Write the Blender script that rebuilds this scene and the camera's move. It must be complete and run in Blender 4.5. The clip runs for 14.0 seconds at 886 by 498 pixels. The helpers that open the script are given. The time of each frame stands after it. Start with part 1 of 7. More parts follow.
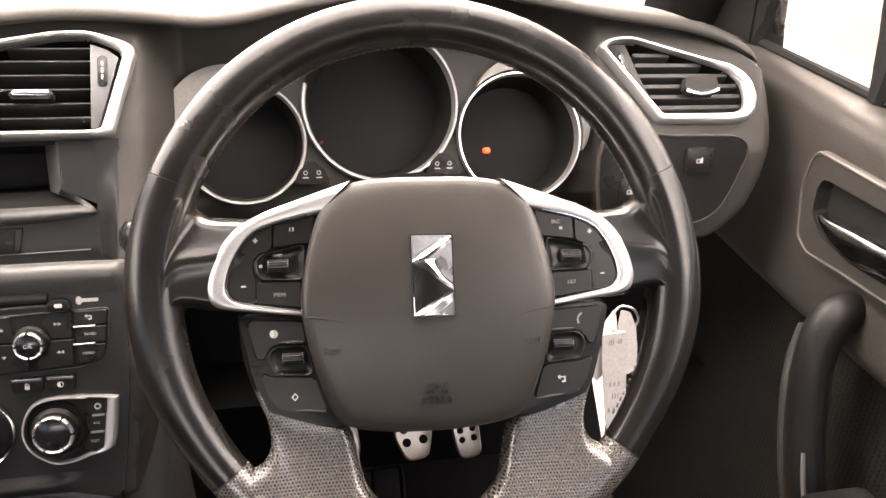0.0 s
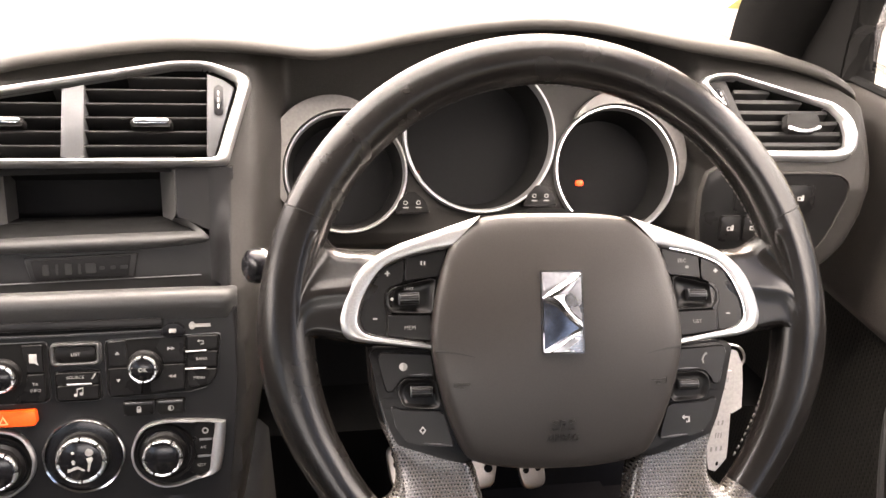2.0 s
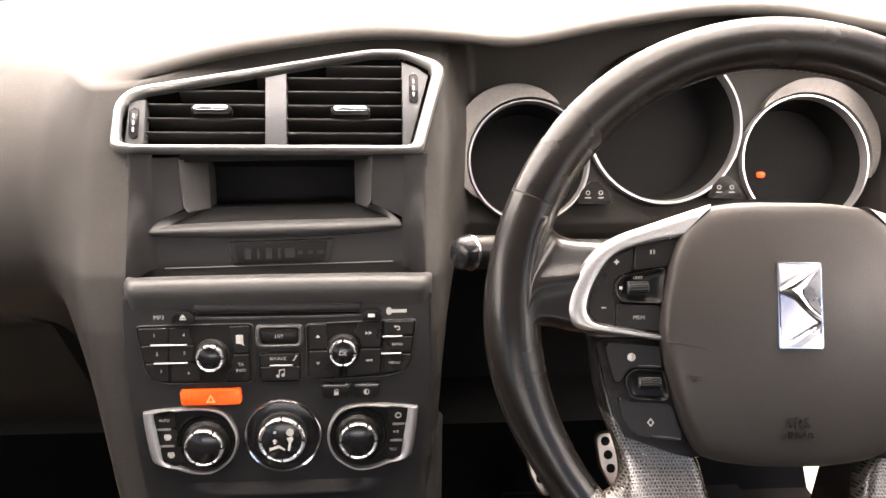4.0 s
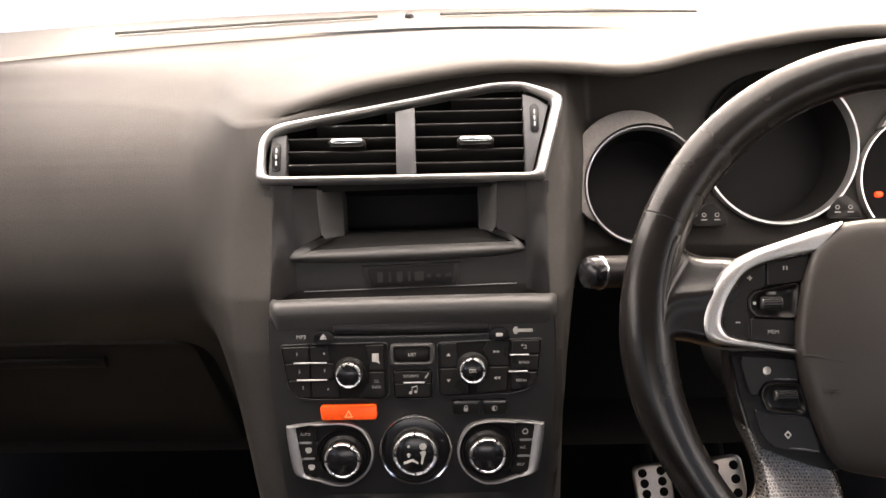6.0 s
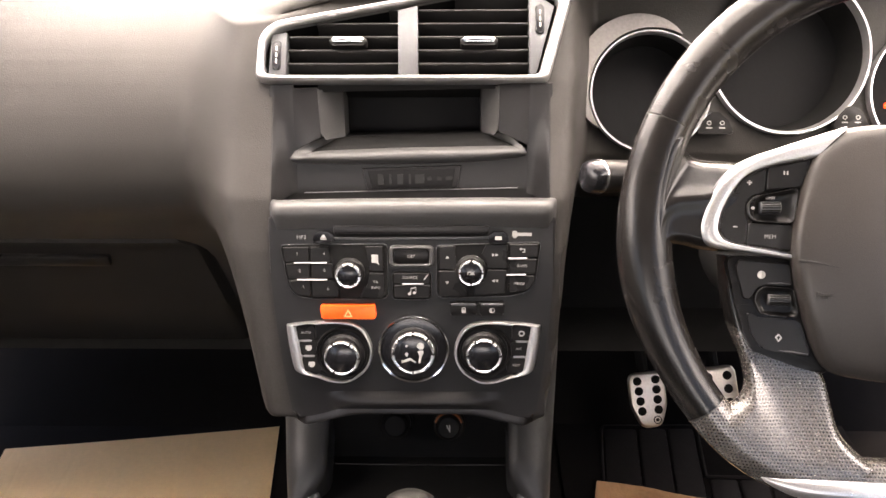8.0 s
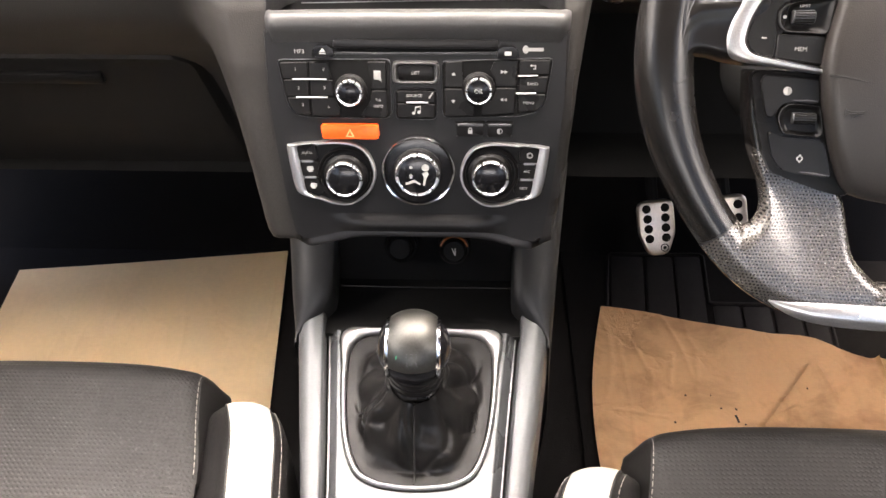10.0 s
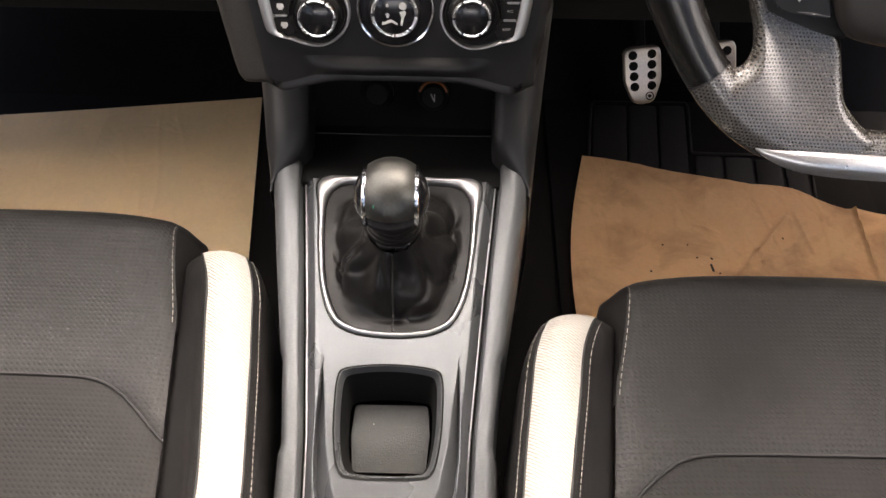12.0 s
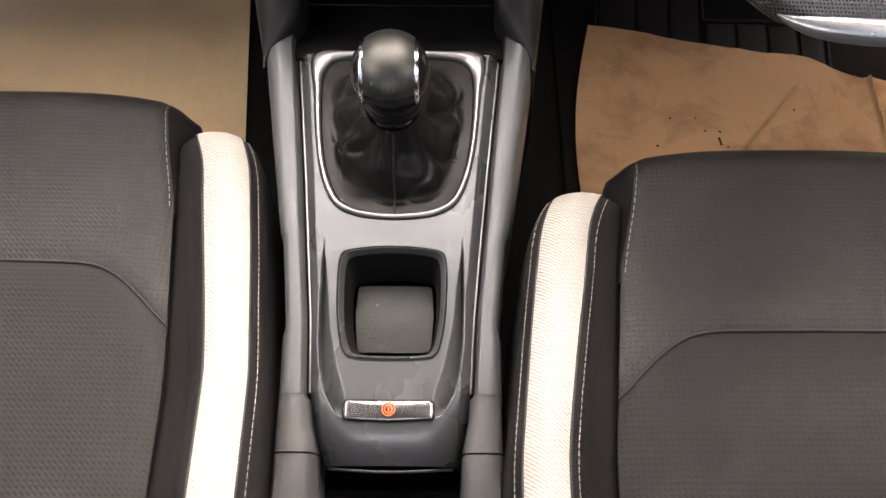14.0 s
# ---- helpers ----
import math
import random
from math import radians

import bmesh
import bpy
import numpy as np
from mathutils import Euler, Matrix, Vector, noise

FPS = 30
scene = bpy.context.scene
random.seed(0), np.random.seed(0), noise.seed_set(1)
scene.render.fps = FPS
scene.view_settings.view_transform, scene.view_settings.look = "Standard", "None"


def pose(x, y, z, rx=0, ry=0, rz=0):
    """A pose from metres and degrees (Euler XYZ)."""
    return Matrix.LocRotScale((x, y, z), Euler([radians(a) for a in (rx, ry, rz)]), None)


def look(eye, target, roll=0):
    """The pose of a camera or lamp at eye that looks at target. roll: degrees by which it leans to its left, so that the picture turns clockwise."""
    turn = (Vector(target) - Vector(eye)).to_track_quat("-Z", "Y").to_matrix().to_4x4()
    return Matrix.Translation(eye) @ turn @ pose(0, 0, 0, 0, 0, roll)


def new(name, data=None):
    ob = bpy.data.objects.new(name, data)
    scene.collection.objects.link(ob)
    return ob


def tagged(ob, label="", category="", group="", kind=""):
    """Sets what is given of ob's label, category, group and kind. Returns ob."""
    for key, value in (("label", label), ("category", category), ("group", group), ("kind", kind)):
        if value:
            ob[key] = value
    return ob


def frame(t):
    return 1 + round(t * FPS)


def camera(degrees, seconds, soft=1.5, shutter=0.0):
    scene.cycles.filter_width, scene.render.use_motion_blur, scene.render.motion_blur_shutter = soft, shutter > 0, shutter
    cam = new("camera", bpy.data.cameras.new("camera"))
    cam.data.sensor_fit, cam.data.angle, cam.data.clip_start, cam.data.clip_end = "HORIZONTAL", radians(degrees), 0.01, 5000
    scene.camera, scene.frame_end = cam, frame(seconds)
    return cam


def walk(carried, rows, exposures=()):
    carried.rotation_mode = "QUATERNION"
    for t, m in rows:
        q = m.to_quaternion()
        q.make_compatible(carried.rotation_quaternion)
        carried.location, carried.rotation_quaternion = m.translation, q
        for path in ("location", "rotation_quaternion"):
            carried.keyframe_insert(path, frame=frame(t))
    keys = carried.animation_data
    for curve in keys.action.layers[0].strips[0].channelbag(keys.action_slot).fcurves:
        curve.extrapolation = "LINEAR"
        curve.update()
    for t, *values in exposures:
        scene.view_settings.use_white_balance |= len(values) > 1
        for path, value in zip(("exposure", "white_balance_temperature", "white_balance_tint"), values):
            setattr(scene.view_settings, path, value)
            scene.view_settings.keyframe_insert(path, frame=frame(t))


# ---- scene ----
cam = camera(56.8, 14.0)
PATH = [
    (0, (0.226, -0.063, 0.953), (0.657, 1.67, 0.052), 3.4),
    (0.5, (0.213, -0.059, 0.958), (0.638, 1.684, 0.073), 3.6),
    (1, (0.194, -0.049, 0.957), (0.619, 1.702, 0.088), 4.4),
    (1.5, (0.179, -0.052, 0.959), (0.573, 1.713, 0.104), 4.1),
    (2, (0.163, -0.049, 0.958), (0.529, 1.721, 0.102), 3.7),
    (2.5, (0.143, -0.045, 0.956), (0.468, 1.727, 0.087), 3.3),
    (3, (0.121, -0.037, 0.948), (0.379, 1.73, 0.048), 3.0),
    (3.2, (0.11, -0.035, 0.949), (0.346, 1.736, 0.051), 3.0),
    (5.3, (0.045, -0.042, 0.943), (0.141, 1.779, 0.123), 0.7),
    (5.5, (0.043, -0.048, 0.945), (0.122, 1.778, 0.131), 0.8),
    (6, (0.034, -0.066, 0.953), (0.011, 1.765, 0.149), -1.3),
    (6.5, (0.034, -0.069, 0.952), (0.005, 1.754, 0.13), -1.0),
    (7, (0.034, -0.071, 0.949), (0.011, 1.739, 0.098), -0.6),
    (7.5, (0.035, -0.069, 0.943), (0.021, 1.705, 0.02), 0.2),
    (7.7, (0.037, -0.071, 0.944), (0.009, 1.689, -0.006), -0.2),
    (9.8, (0.041, -0.06, 0.929), (-0.022, 1.475, -0.351), -0.8),
    (10, (0.042, -0.057, 0.924), (-0.017, 1.443, -0.398), -0.6),
    (10.5, (0.041, -0.058, 0.924), (-0.006, 1.369, -0.476), -0.3),
    (11, (0.043, -0.051, 0.917), (0.007, 1.311, -0.547), -0.1),
    (11.5, (0.042, -0.052, 0.917), (0.019, 1.256, -0.596), 0.3),
    (12, (0.043, -0.047, 0.911), (0.039, 1.19, -0.66), 1.1),
    (12.5, (0.045, -0.043, 0.906), (0.063, 1.121, -0.721), 1.8),
    (13, (0.043, -0.041, 0.905), (0.07, 1.062, -0.763), 2.1),
    (13.5, (0.043, -0.037, 0.901), (0.059, 1.02, -0.797), 1.4),
    (14, (0.042, -0.035, 0.899), (0.039, 0.952, -0.841), 0.3),
]
EXPOSURES = [
    (0.0, 2.50, 7700, 20),
    (3.0, 2.46, 7700, 20),
    (5.5, 1.8, 7700, 20),
    (6.5, 1.45, 7700, 20),
    (7.5, 2.55, 7800, 21),
    (10.0, 2.72, 7400, 18),
    (11.0, 2.58, 7400, 18),
    (11.5, 2.38, 7400, 18),
    (12.0, 1.95, 7400, 18),
    (13.0, 1.90, 7300, 19),
    (14.0, 1.77, 7300, 19),
]
walk(cam, [(t, look(eye, target, roll)) for t, eye, target, roll in PATH], EXPOSURES)

# world, sun and daylight
world = bpy.data.worlds.new("sky")
scene.world = world
world.use_nodes = True
wn = world.node_tree
sky = wn.nodes.new("ShaderNodeTexSky")
sky.sky_type, sky.sun_disc = "NISHITA", False
sky.sun_elevation, sky.sun_rotation = radians(48), radians(20)
sky.air_density, sky.dust_density, sky.ozone_density = 1.0, 4.0, 1.0
wn.links.new(sky.outputs[0], wn.nodes["Background"].inputs[0])
wn.nodes["Background"].inputs[1].default_value = 0.15

sun_data = bpy.data.lights.new("sun", "SUN")
sun_data.energy, sun_data.angle, sun_data.color = 1.2, radians(14), (1.0, 0.95, 0.88)
sun = new("sun", sun_data)
sun.matrix_basis = look((2.0, 5.5, 6.5), (0, 0, 0))


def window_light(name, place, target, sx, sy, watts, color=(1.0, 0.985, 0.96)):
    """Sky light entering through a window opening."""
    d = bpy.data.lights.new(name, "AREA")
    d.shape, d.size, d.size_y, d.energy, d.color = "RECTANGLE", sx, sy, watts, color
    ob = new(name, d)
    ob.matrix_basis = look(place, target)
    return ob


window_light("windscreen_daylight", (0, 0.80, 1.00), (0, 0.44, 0.10), 1.06, 0.90, 11.0)
window_light("driver_window_daylight", (0.77, 0.33, 0.95), (0.25, 0.40, 0.0), 0.80, 0.28, 2.2)
window_light("passenger_window_daylight", (-0.77, 0.33, 0.95), (-0.25, 0.40, 0.0), 0.80, 0.28, 1.8)
window_light("rear_window_daylight", (0, -1.30, 1.02), (0, 0.3, 0.55), 0.95, 0.30, 1.4)


# ---- materials ----
def material(name, color, rough=0.5, metal=0.0, vary=0.15, vscale=9.0, bump=0.0, bscale=600.0, spec=0.32,
             blotch=None, coat=0.0, pattern="noise", rvary=0.08, fine=0.10, sheen=0.0):
    """Procedural surface: base colour with variation at two scales, roughness wear and fine relief."""
    m = bpy.data.materials.new(name)
    m.use_nodes = True
    t = m.node_tree
    b = t.nodes["Principled BSDF"]
    link = t.links.new
    co = t.nodes.new("ShaderNodeTexCoord").outputs["Object"]
    big = t.nodes.new("ShaderNodeTexNoise")
    big.inputs["Scale"].default_value, big.inputs["Detail"].default_value = vscale, 4
    link(co, big.inputs["Vector"])
    small = t.nodes.new("ShaderNodeTexNoise")
    small.inputs["Scale"].default_value, small.inputs["Detail"].default_value = bscale * 0.6, 2
    link(co, small.inputs["Vector"])
    mix = t.nodes.new("ShaderNodeMix")
    mix.data_type = "RGBA"
    dark = [c * (1 - vary) for c in color]
    light = blotch or [min(1, c * (1 + vary)) for c in color]
    mix.inputs[6].default_value, mix.inputs[7].default_value = (*dark, 1), (*light, 1)
    link(big.outputs[0], mix.inputs[0])
    mix2 = t.nodes.new("ShaderNodeMix")
    mix2.data_type, mix2.blend_type = "RGBA", "MULTIPLY"
    mix2.inputs[0].default_value = 1.0
    ramp = t.nodes.new("ShaderNodeMapRange")
    ramp.inputs[1].default_value, ramp.inputs[2].default_value = 0.3, 0.7
    ramp.inputs[3].default_value, ramp.inputs[4].default_value = 1 - fine, 1 + fine
    link(small.outputs[0], ramp.inputs[0])
    link(mix.outputs[2], mix2.inputs[6])
    link(ramp.outputs[0], mix2.inputs[7])
    link(mix2.outputs[2], b.inputs["Base Color"])
    rr = t.nodes.new("ShaderNodeMapRange")
    rr.inputs[1].default_value, rr.inputs[2].default_value = 0.3, 0.7
    rr.inputs[3].default_value, rr.inputs[4].default_value = max(0.02, rough - rvary), min(1, rough + rvary)
    link(big.outputs[0], rr.inputs[0])
    link(rr.outputs[0], b.inputs["Roughness"])
    b.inputs["Metallic"].default_value = metal
    b.inputs["Specular IOR Level"].default_value = spec
    b.inputs["Coat Weight"].default_value = coat
    b.inputs["Sheen Weight"].default_value = sheen
    if bump:
        bp = t.nodes.new("ShaderNodeBump")
        bp.inputs["Strength"].default_value, bp.inputs["Distance"].default_value = bump, 0.0006
        if pattern == "leather":
            v = t.nodes.new("ShaderNodeTexVoronoi")
            v.inputs["Scale"].default_value = bscale
            link(co, v.inputs["Vector"])
            link(v.outputs["Distance"], bp.inputs["Height"])
        else:
            n = t.nodes.new("ShaderNodeTexNoise")
            n.inputs["Scale"].default_value, n.inputs["Detail"].default_value = bscale, 3
            link(co, n.inputs["Vector"])
            link(n.outputs[0], bp.inputs["Height"])
        link(bp.outputs[0], b.inputs["Normal"])
    return m


def dotted(name, color, dot, pitch, size, rough=0.4, depth=0.6, skew=True, slant=0.0, spec=0.4, stretch=1.0, axes=(0, 1)):
    """Leather or cloth with a regular grid of small pressed dots."""
    m = material(name, color, rough, vary=0.06, rvary=0.04, vscale=14, bump=0.0, bscale=900, spec=spec)
    t = m.node_tree
    b = t.nodes["Principled BSDF"]
    link = t.links.new

    def math_node(op, a, c=None):
        n = t.nodes.new("ShaderNodeMath")
        n.operation = op
        for k, v in enumerate((a, c)):
            if v is None:
                continue
            if isinstance(v, (int, float)):
                n.inputs[k].default_value = v
            else:
                link(v, n.inputs[k])
        return n.outputs[0]

    co = t.nodes.new("ShaderNodeTexCoord").outputs["Object"]
    sep = t.nodes.new("ShaderNodeSeparateXYZ")
    link(co, sep.inputs[0])
    x, y = math_node("DIVIDE", sep.outputs[axes[0]], pitch), math_node("DIVIDE", sep.outputs[axes[1]], pitch)
    if slant:
        x = math_node("ADD", x, math_node("MULTIPLY", y, slant))
    if skew:
        row = math_node("FLOOR", y)
        x = math_node("ADD", x, math_node("MULTIPLY", math_node("MODULO", math_node("ABSOLUTE", row), 2.0), 0.5))
    fx, fy = math_node("SUBTRACT", math_node("FRACT", x), 0.5), math_node("SUBTRACT", math_node("FRACT", y), 0.5)
    fy = math_node("MULTIPLY", fy, stretch)
    d = math_node("SQRT", math_node("ADD", math_node("MULTIPLY", fx, fx), math_node("MULTIPLY", fy, fy)))
    ring = t.nodes.new("ShaderNodeMapRange")
    ring.interpolation_type = "SMOOTHSTEP"
    ring.inputs[1].default_value, ring.inputs[2].default_value = size * 0.75, size * 1.25
    link(d, ring.inputs[0])
    base = b.inputs["Base Color"].links[0].from_socket
    mix = t.nodes.new("ShaderNodeMix")
    mix.data_type = "RGBA"
    mix.inputs[6].default_value = (*dot, 1)
    link(base, mix.inputs[7])
    link(ring.outputs[0], mix.inputs[0])
    link(mix.outputs[2], b.inputs["Base Color"])
    bp = t.nodes.new("ShaderNodeBump")
    bp.inputs["Strength"].default_value, bp.inputs["Distance"].default_value = depth, 0.0008
    link(ring.outputs[0], bp.inputs["Height"])
    link(bp.outputs[0], b.inputs["Normal"])
    return m


def glass(name, tint=(0.95, 0.97, 0.96), rough=0.0):
    m = bpy.data.materials.new(name)
    m.use_nodes = True
    b = m.node_tree.nodes["Principled BSDF"]
    b.inputs["Base Color"].default_value = (*tint, 1)
    b.inputs["Transmission Weight"].default_value = 1.0
    b.inputs["Roughness"].default_value = rough
    b.inputs["IOR"].default_value = 1.45
    return m


def lamp(name, color, power):
    m = material(name, color, 0.4)
    b = m.node_tree.nodes["Principled BSDF"]
    b.inputs["Emission Color"].default_value = (*color, 1)
    b.inputs["Emission Strength"].default_value = power
    return m


DASH = material("soft_dash_plastic", (0.020, 0.0185, 0.0172), 0.54, spec=0.20, vary=0.10, vscale=5, bump=0.2, bscale=900, pattern="leather")
STACK = material("satin_charcoal_plastic", (0.0085, 0.0083, 0.0087), 0.36, spec=0.24, vary=0.10, vscale=8, bump=0.10, bscale=1500)
PANEL = material("black_panel_plastic", (0.0065, 0.0062, 0.0062), 0.34, spec=0.15, vary=0.15, vscale=12, bump=0.06, bscale=1500)
BUTTON = material("black_button_plastic", (0.0065, 0.0062, 0.0062), 0.32, spec=0.15, vary=0.12, vscale=30, bump=0.05, bscale=1800)
SLAT = material("satin_black_slat", (0.0085, 0.0083, 0.0083), 0.36, spec=0.28, vary=0.12, vscale=12, bump=0.06, bscale=1500)
GLOSSY = material("gloss_black_plastic", (0.007, 0.007, 0.008), 0.20, vary=0.1, vscale=20)
DEEP = material("matt_black_plastic", (0.005, 0.005, 0.005), 0.75, spec=0.12, vary=0.2, vscale=20, bump=0.1)
GREYTRIM = material("grey_console_plastic", (0.062, 0.064, 0.067), 0.36, metal=0.45, vary=0.10, vscale=10, bump=0.08, bscale=1600)
CONSOLE = material("satin_console_plastic", (0.094, 0.099, 0.104), 0.28, metal=0.60, rvary=0.02, vary=0.02, vscale=10, bump=0.06, bscale=1600)
RAIL = material("satin_grey_rail", (0.088, 0.092, 0.096), 0.36, metal=0.45, vary=0.06, vscale=10, bump=0.05, bscale=1600)
SILVER = material("satin_silver_trim", (0.52, 0.52, 0.52), 0.32, metal=0.9, vary=0.06, vscale=14, bump=0.04, bscale=1800, rvary=0.05)
CHROME = material("polished_chrome", (0.68, 0.68, 0.68), 0.14, metal=1.0, vary=0.05, vscale=25, rvary=0.05)
KRING = material("satin_chrome_knob_ring", (0.72, 0.72, 0.72), 0.27, metal=0.95, vary=0.05, vscale=60, rvary=0.04)
CHR_DARK = material("dark_polished_chrome", (0.26, 0.26, 0.265), 0.24, metal=0.95, vary=0.08, vscale=50, rvary=0.03, bump=0.0)
ALU = material("brushed_aluminium", (0.55, 0.505, 0.455), 0.34, metal=0.9, vary=0.15, vscale=40, bump=0.1, bscale=700)
LEATHER = material("black_wheel_leather", (0.0062, 0.0055, 0.0052), 0.25, spec=0.34, vary=0.1, vscale=30, bump=0.03, bscale=1500, pattern="leather", rvary=0.04)
PERF = dotted("perforated_wheel_leather", (0.058, 0.052, 0.047), (0.014, 0.0125, 0.012), 0.0022, 0.290, rough=0.25, spec=0.95, depth=0.34)
BOOT = material("black_gaiter_leather", (0.0048, 0.0045, 0.0045), 0.34, spec=0.24, vary=0.15, vscale=25, bump=0.12, bscale=900, pattern="leather", rvary=0.1)
AIRBAG = material("airbag_cover_plastic", (0.0205, 0.0182, 0.0170), 0.38, vary=0.08, vscale=9, bump=0.11, bscale=1500, pattern="leather")
SEAT = material("dark_seat_leatherette", (0.0090, 0.0085, 0.0085), 0.42, spec=0.30, vary=0.12, vscale=8, bump=0.35, bscale=900, pattern="leather")
CLOTH = dotted("textured_seat_cloth", (0.0092, 0.0086, 0.0086), (0.0066, 0.0063, 0.0063), 0.0046, 0.27, rough=0.65, spec=0.16, depth=0.38, slant=0.5)
SEATDOT = dotted("dimpled_seat_leatherette", (0.0086, 0.0081, 0.0081), (0.0066, 0.0063, 0.0063), 0.0046, 0.27, rough=0.48, depth=0.45, slant=0.5, spec=0.26)
WING = material("grained_grey_plastic", (0.050, 0.050, 0.051), 0.5, vary=0.08, vscale=10, bump=0.22, bscale=1300, pattern="leather")
BAR = material("light_grey_satin_bar", (0.055, 0.055, 0.055), 0.40, metal=0.40, vary=0.08, vscale=10, bump=0.06, bscale=1600)
STRIPE = dotted("white_woven_stripe", (0.310, 0.293, 0.270), (0.215, 0.200, 0.180), 0.0040, 0.23, rough=0.62, depth=0.8, skew=False, slant=1.3, stretch=0.45)
THREAD = material("pale_stitching_thread", (0.27, 0.25, 0.225), 0.7, vary=0.2, vscale=200)
DARKTHREAD = material("dark_stitching_thread", (0.012, 0.012, 0.012), 0.7)
GREYTHREAD = material("grey_stitching_thread", (0.075, 0.070, 0.066), 0.6)


def stained_paper(name, color, stain, amount):
    """Kraft paper with smudges and fold lines."""
    m = material(name, color, 0.72, vary=0.06, vscale=5, bump=0.0, bscale=260, fine=0.025)
    t = m.node_tree
    b = t.nodes["Principled BSDF"]
    link = t.links.new
    co = t.nodes.new("ShaderNodeTexCoord").outputs["Object"]
    n = t.nodes.new("ShaderNodeTexNoise")
    n.inputs["Scale"].default_value, n.inputs["Detail"].default_value, n.inputs["Distortion"].default_value, n.inputs["Roughness"].default_value = 9.0, 10, 0.5, 0.62
    link(co, n.inputs["Vector"])
    r = t.nodes.new("ShaderNodeMapRange")
    r.inputs[1].default_value, r.inputs[2].default_value, r.inputs[4].default_value = 0.50, 0.70, amount
    link(n.outputs[0], r.inputs[0])
    mix = t.nodes.new("ShaderNodeMix")
    mix.data_type = "RGBA"
    link(r.outputs[0], mix.inputs[0])
    link(b.inputs["Base Color"].links[0].from_socket, mix.inputs[6])
    mix.inputs[7].default_value = (*stain, 1)
    link(mix.outputs[2], b.inputs["Base Color"])
    v = t.nodes.new("ShaderNodeTexVoronoi")
    v.feature = "DISTANCE_TO_EDGE"
    v.inputs["Scale"].default_value = 9.0
    warp = t.nodes.new("ShaderNodeVectorMath")
    warp.operation = "MULTIPLY_ADD"
    warp.inputs[1].default_value = (0.12, 0.12, 0.12)
    link(n.outputs["Color"], warp.inputs[0])
    link(co, warp.inputs[2])
    link(warp.outputs[0], v.inputs["Vector"])
    fold = t.nodes.new("ShaderNodeMapRange")
    fold.inputs[2].default_value = 0.06
    link(v.outputs["Distance"], fold.inputs[0])
    bp = t.nodes.new("ShaderNodeBump")
    bp.inputs["Strength"].default_value, bp.inputs["Distance"].default_value = 0.35 * amount, 0.004
    link(fold.outputs[0], bp.inputs["Height"])
    link(bp.outputs[0], b.inputs["Normal"])
    return m


PAPER = stained_paper("brown_kraft_paper", (0.66, 0.42, 0.23), (0.34, 0.19, 0.095), 0.80)
BOARD = stained_paper("tan_paper_board", (0.88, 0.69, 0.44), (0.66, 0.50, 0.30), 0.25)
RUBBER = material("black_rubber_mat", (0.014, 0.0130, 0.0132), 0.65, spec=0.08, vary=0.2, vscale=20, bump=0.3, bscale=500)
CARPET = material("black_carpet", (0.0065, 0.006, 0.006), 0.95, spec=0.05, vary=0.3, vscale=40, bump=1.0, bscale=700)
PILLAR = material("dark_pillar_trim", (0.0034, 0.0032, 0.0031), 0.8, spec=0.10, vary=0.15, vscale=10, bump=0.2)
DARKIN = material("dark_interior_trim", (0.011, 0.011, 0.011), 0.7, spec=0.2, vary=0.15, vscale=10, bump=0.2)
DOOR = material("door_trim_plastic", (0.050, 0.0455, 0.042), 0.44, vary=0.12, vscale=8, bump=0.35, bscale=800, pattern="leather")
# Unseen roof lining; its dark tone is chosen to cut bounced light.
ROOFLINE = material("low_bounce_lining", (0.07, 0.068, 0.065), 0.9, vary=0.06, vscale=10, bump=0.3, bscale=500)
ORANGE = material("orange_hazard_plastic", (0.85, 0.085, 0.012), 0.35, vary=0.06, vscale=40)
MARK = material("white_printed_marking", (0.32, 0.315, 0.30), 0.5, vary=0.05, vscale=60)
DIMMARK = material("grey_printed_marking", (0.20, 0.20, 0.19), 0.5, vary=0.05, vscale=60)
FAINT = material("faint_display_segment", (0.0055, 0.0055, 0.0055), 0.5, vary=0.05, vscale=60)
# Darker than the airbag cover: shading of the raised marks put into colour.
EMBOSS_SHADE = material("airbag_emboss_shade", (0.0125, 0.0112, 0.0105), 0.45, vary=0.05, vscale=60)
LENS = material("dark_dial_lens", (0.005, 0.005, 0.0055), 0.62, spec=0.12, vary=0.2, vscale=15, rvary=0.05)
NEEDLE = material("orange_dial_needle", (0.14, 0.022, 0.006), 0.5)
RED = lamp("lit_red_tell_tale", (1.0, 0.06, 0.015), 0.7)
AMBER = lamp("amber_socket_ring", (0.25, 0.07, 0.01), 0.0015)
BRAKELED = lamp("lit_red_brake_symbol", (1.0, 0.10, 0.03), 0.22)
TAG = material("white_paper_tag", (0.40, 0.385, 0.375), 0.6, vary=0.05, vscale=30)
STEEL = material("key_steel", (0.6, 0.6, 0.6), 0.25, metal=1.0)
GLASS = glass("clear_window_glass")
CONCRETE = material("pale_concrete_yard", (0.42, 0.385, 0.31), 0.85, vary=0.12, vscale=0.4, bump=0.3, bscale=20)
GRASS = material("yellow_green_grass", (0.17, 0.165, 0.03), 0.9, vary=0.5, vscale=1.6, bump=0.6, bscale=14, fine=0.35, blotch=(0.42, 0.33, 0.07))


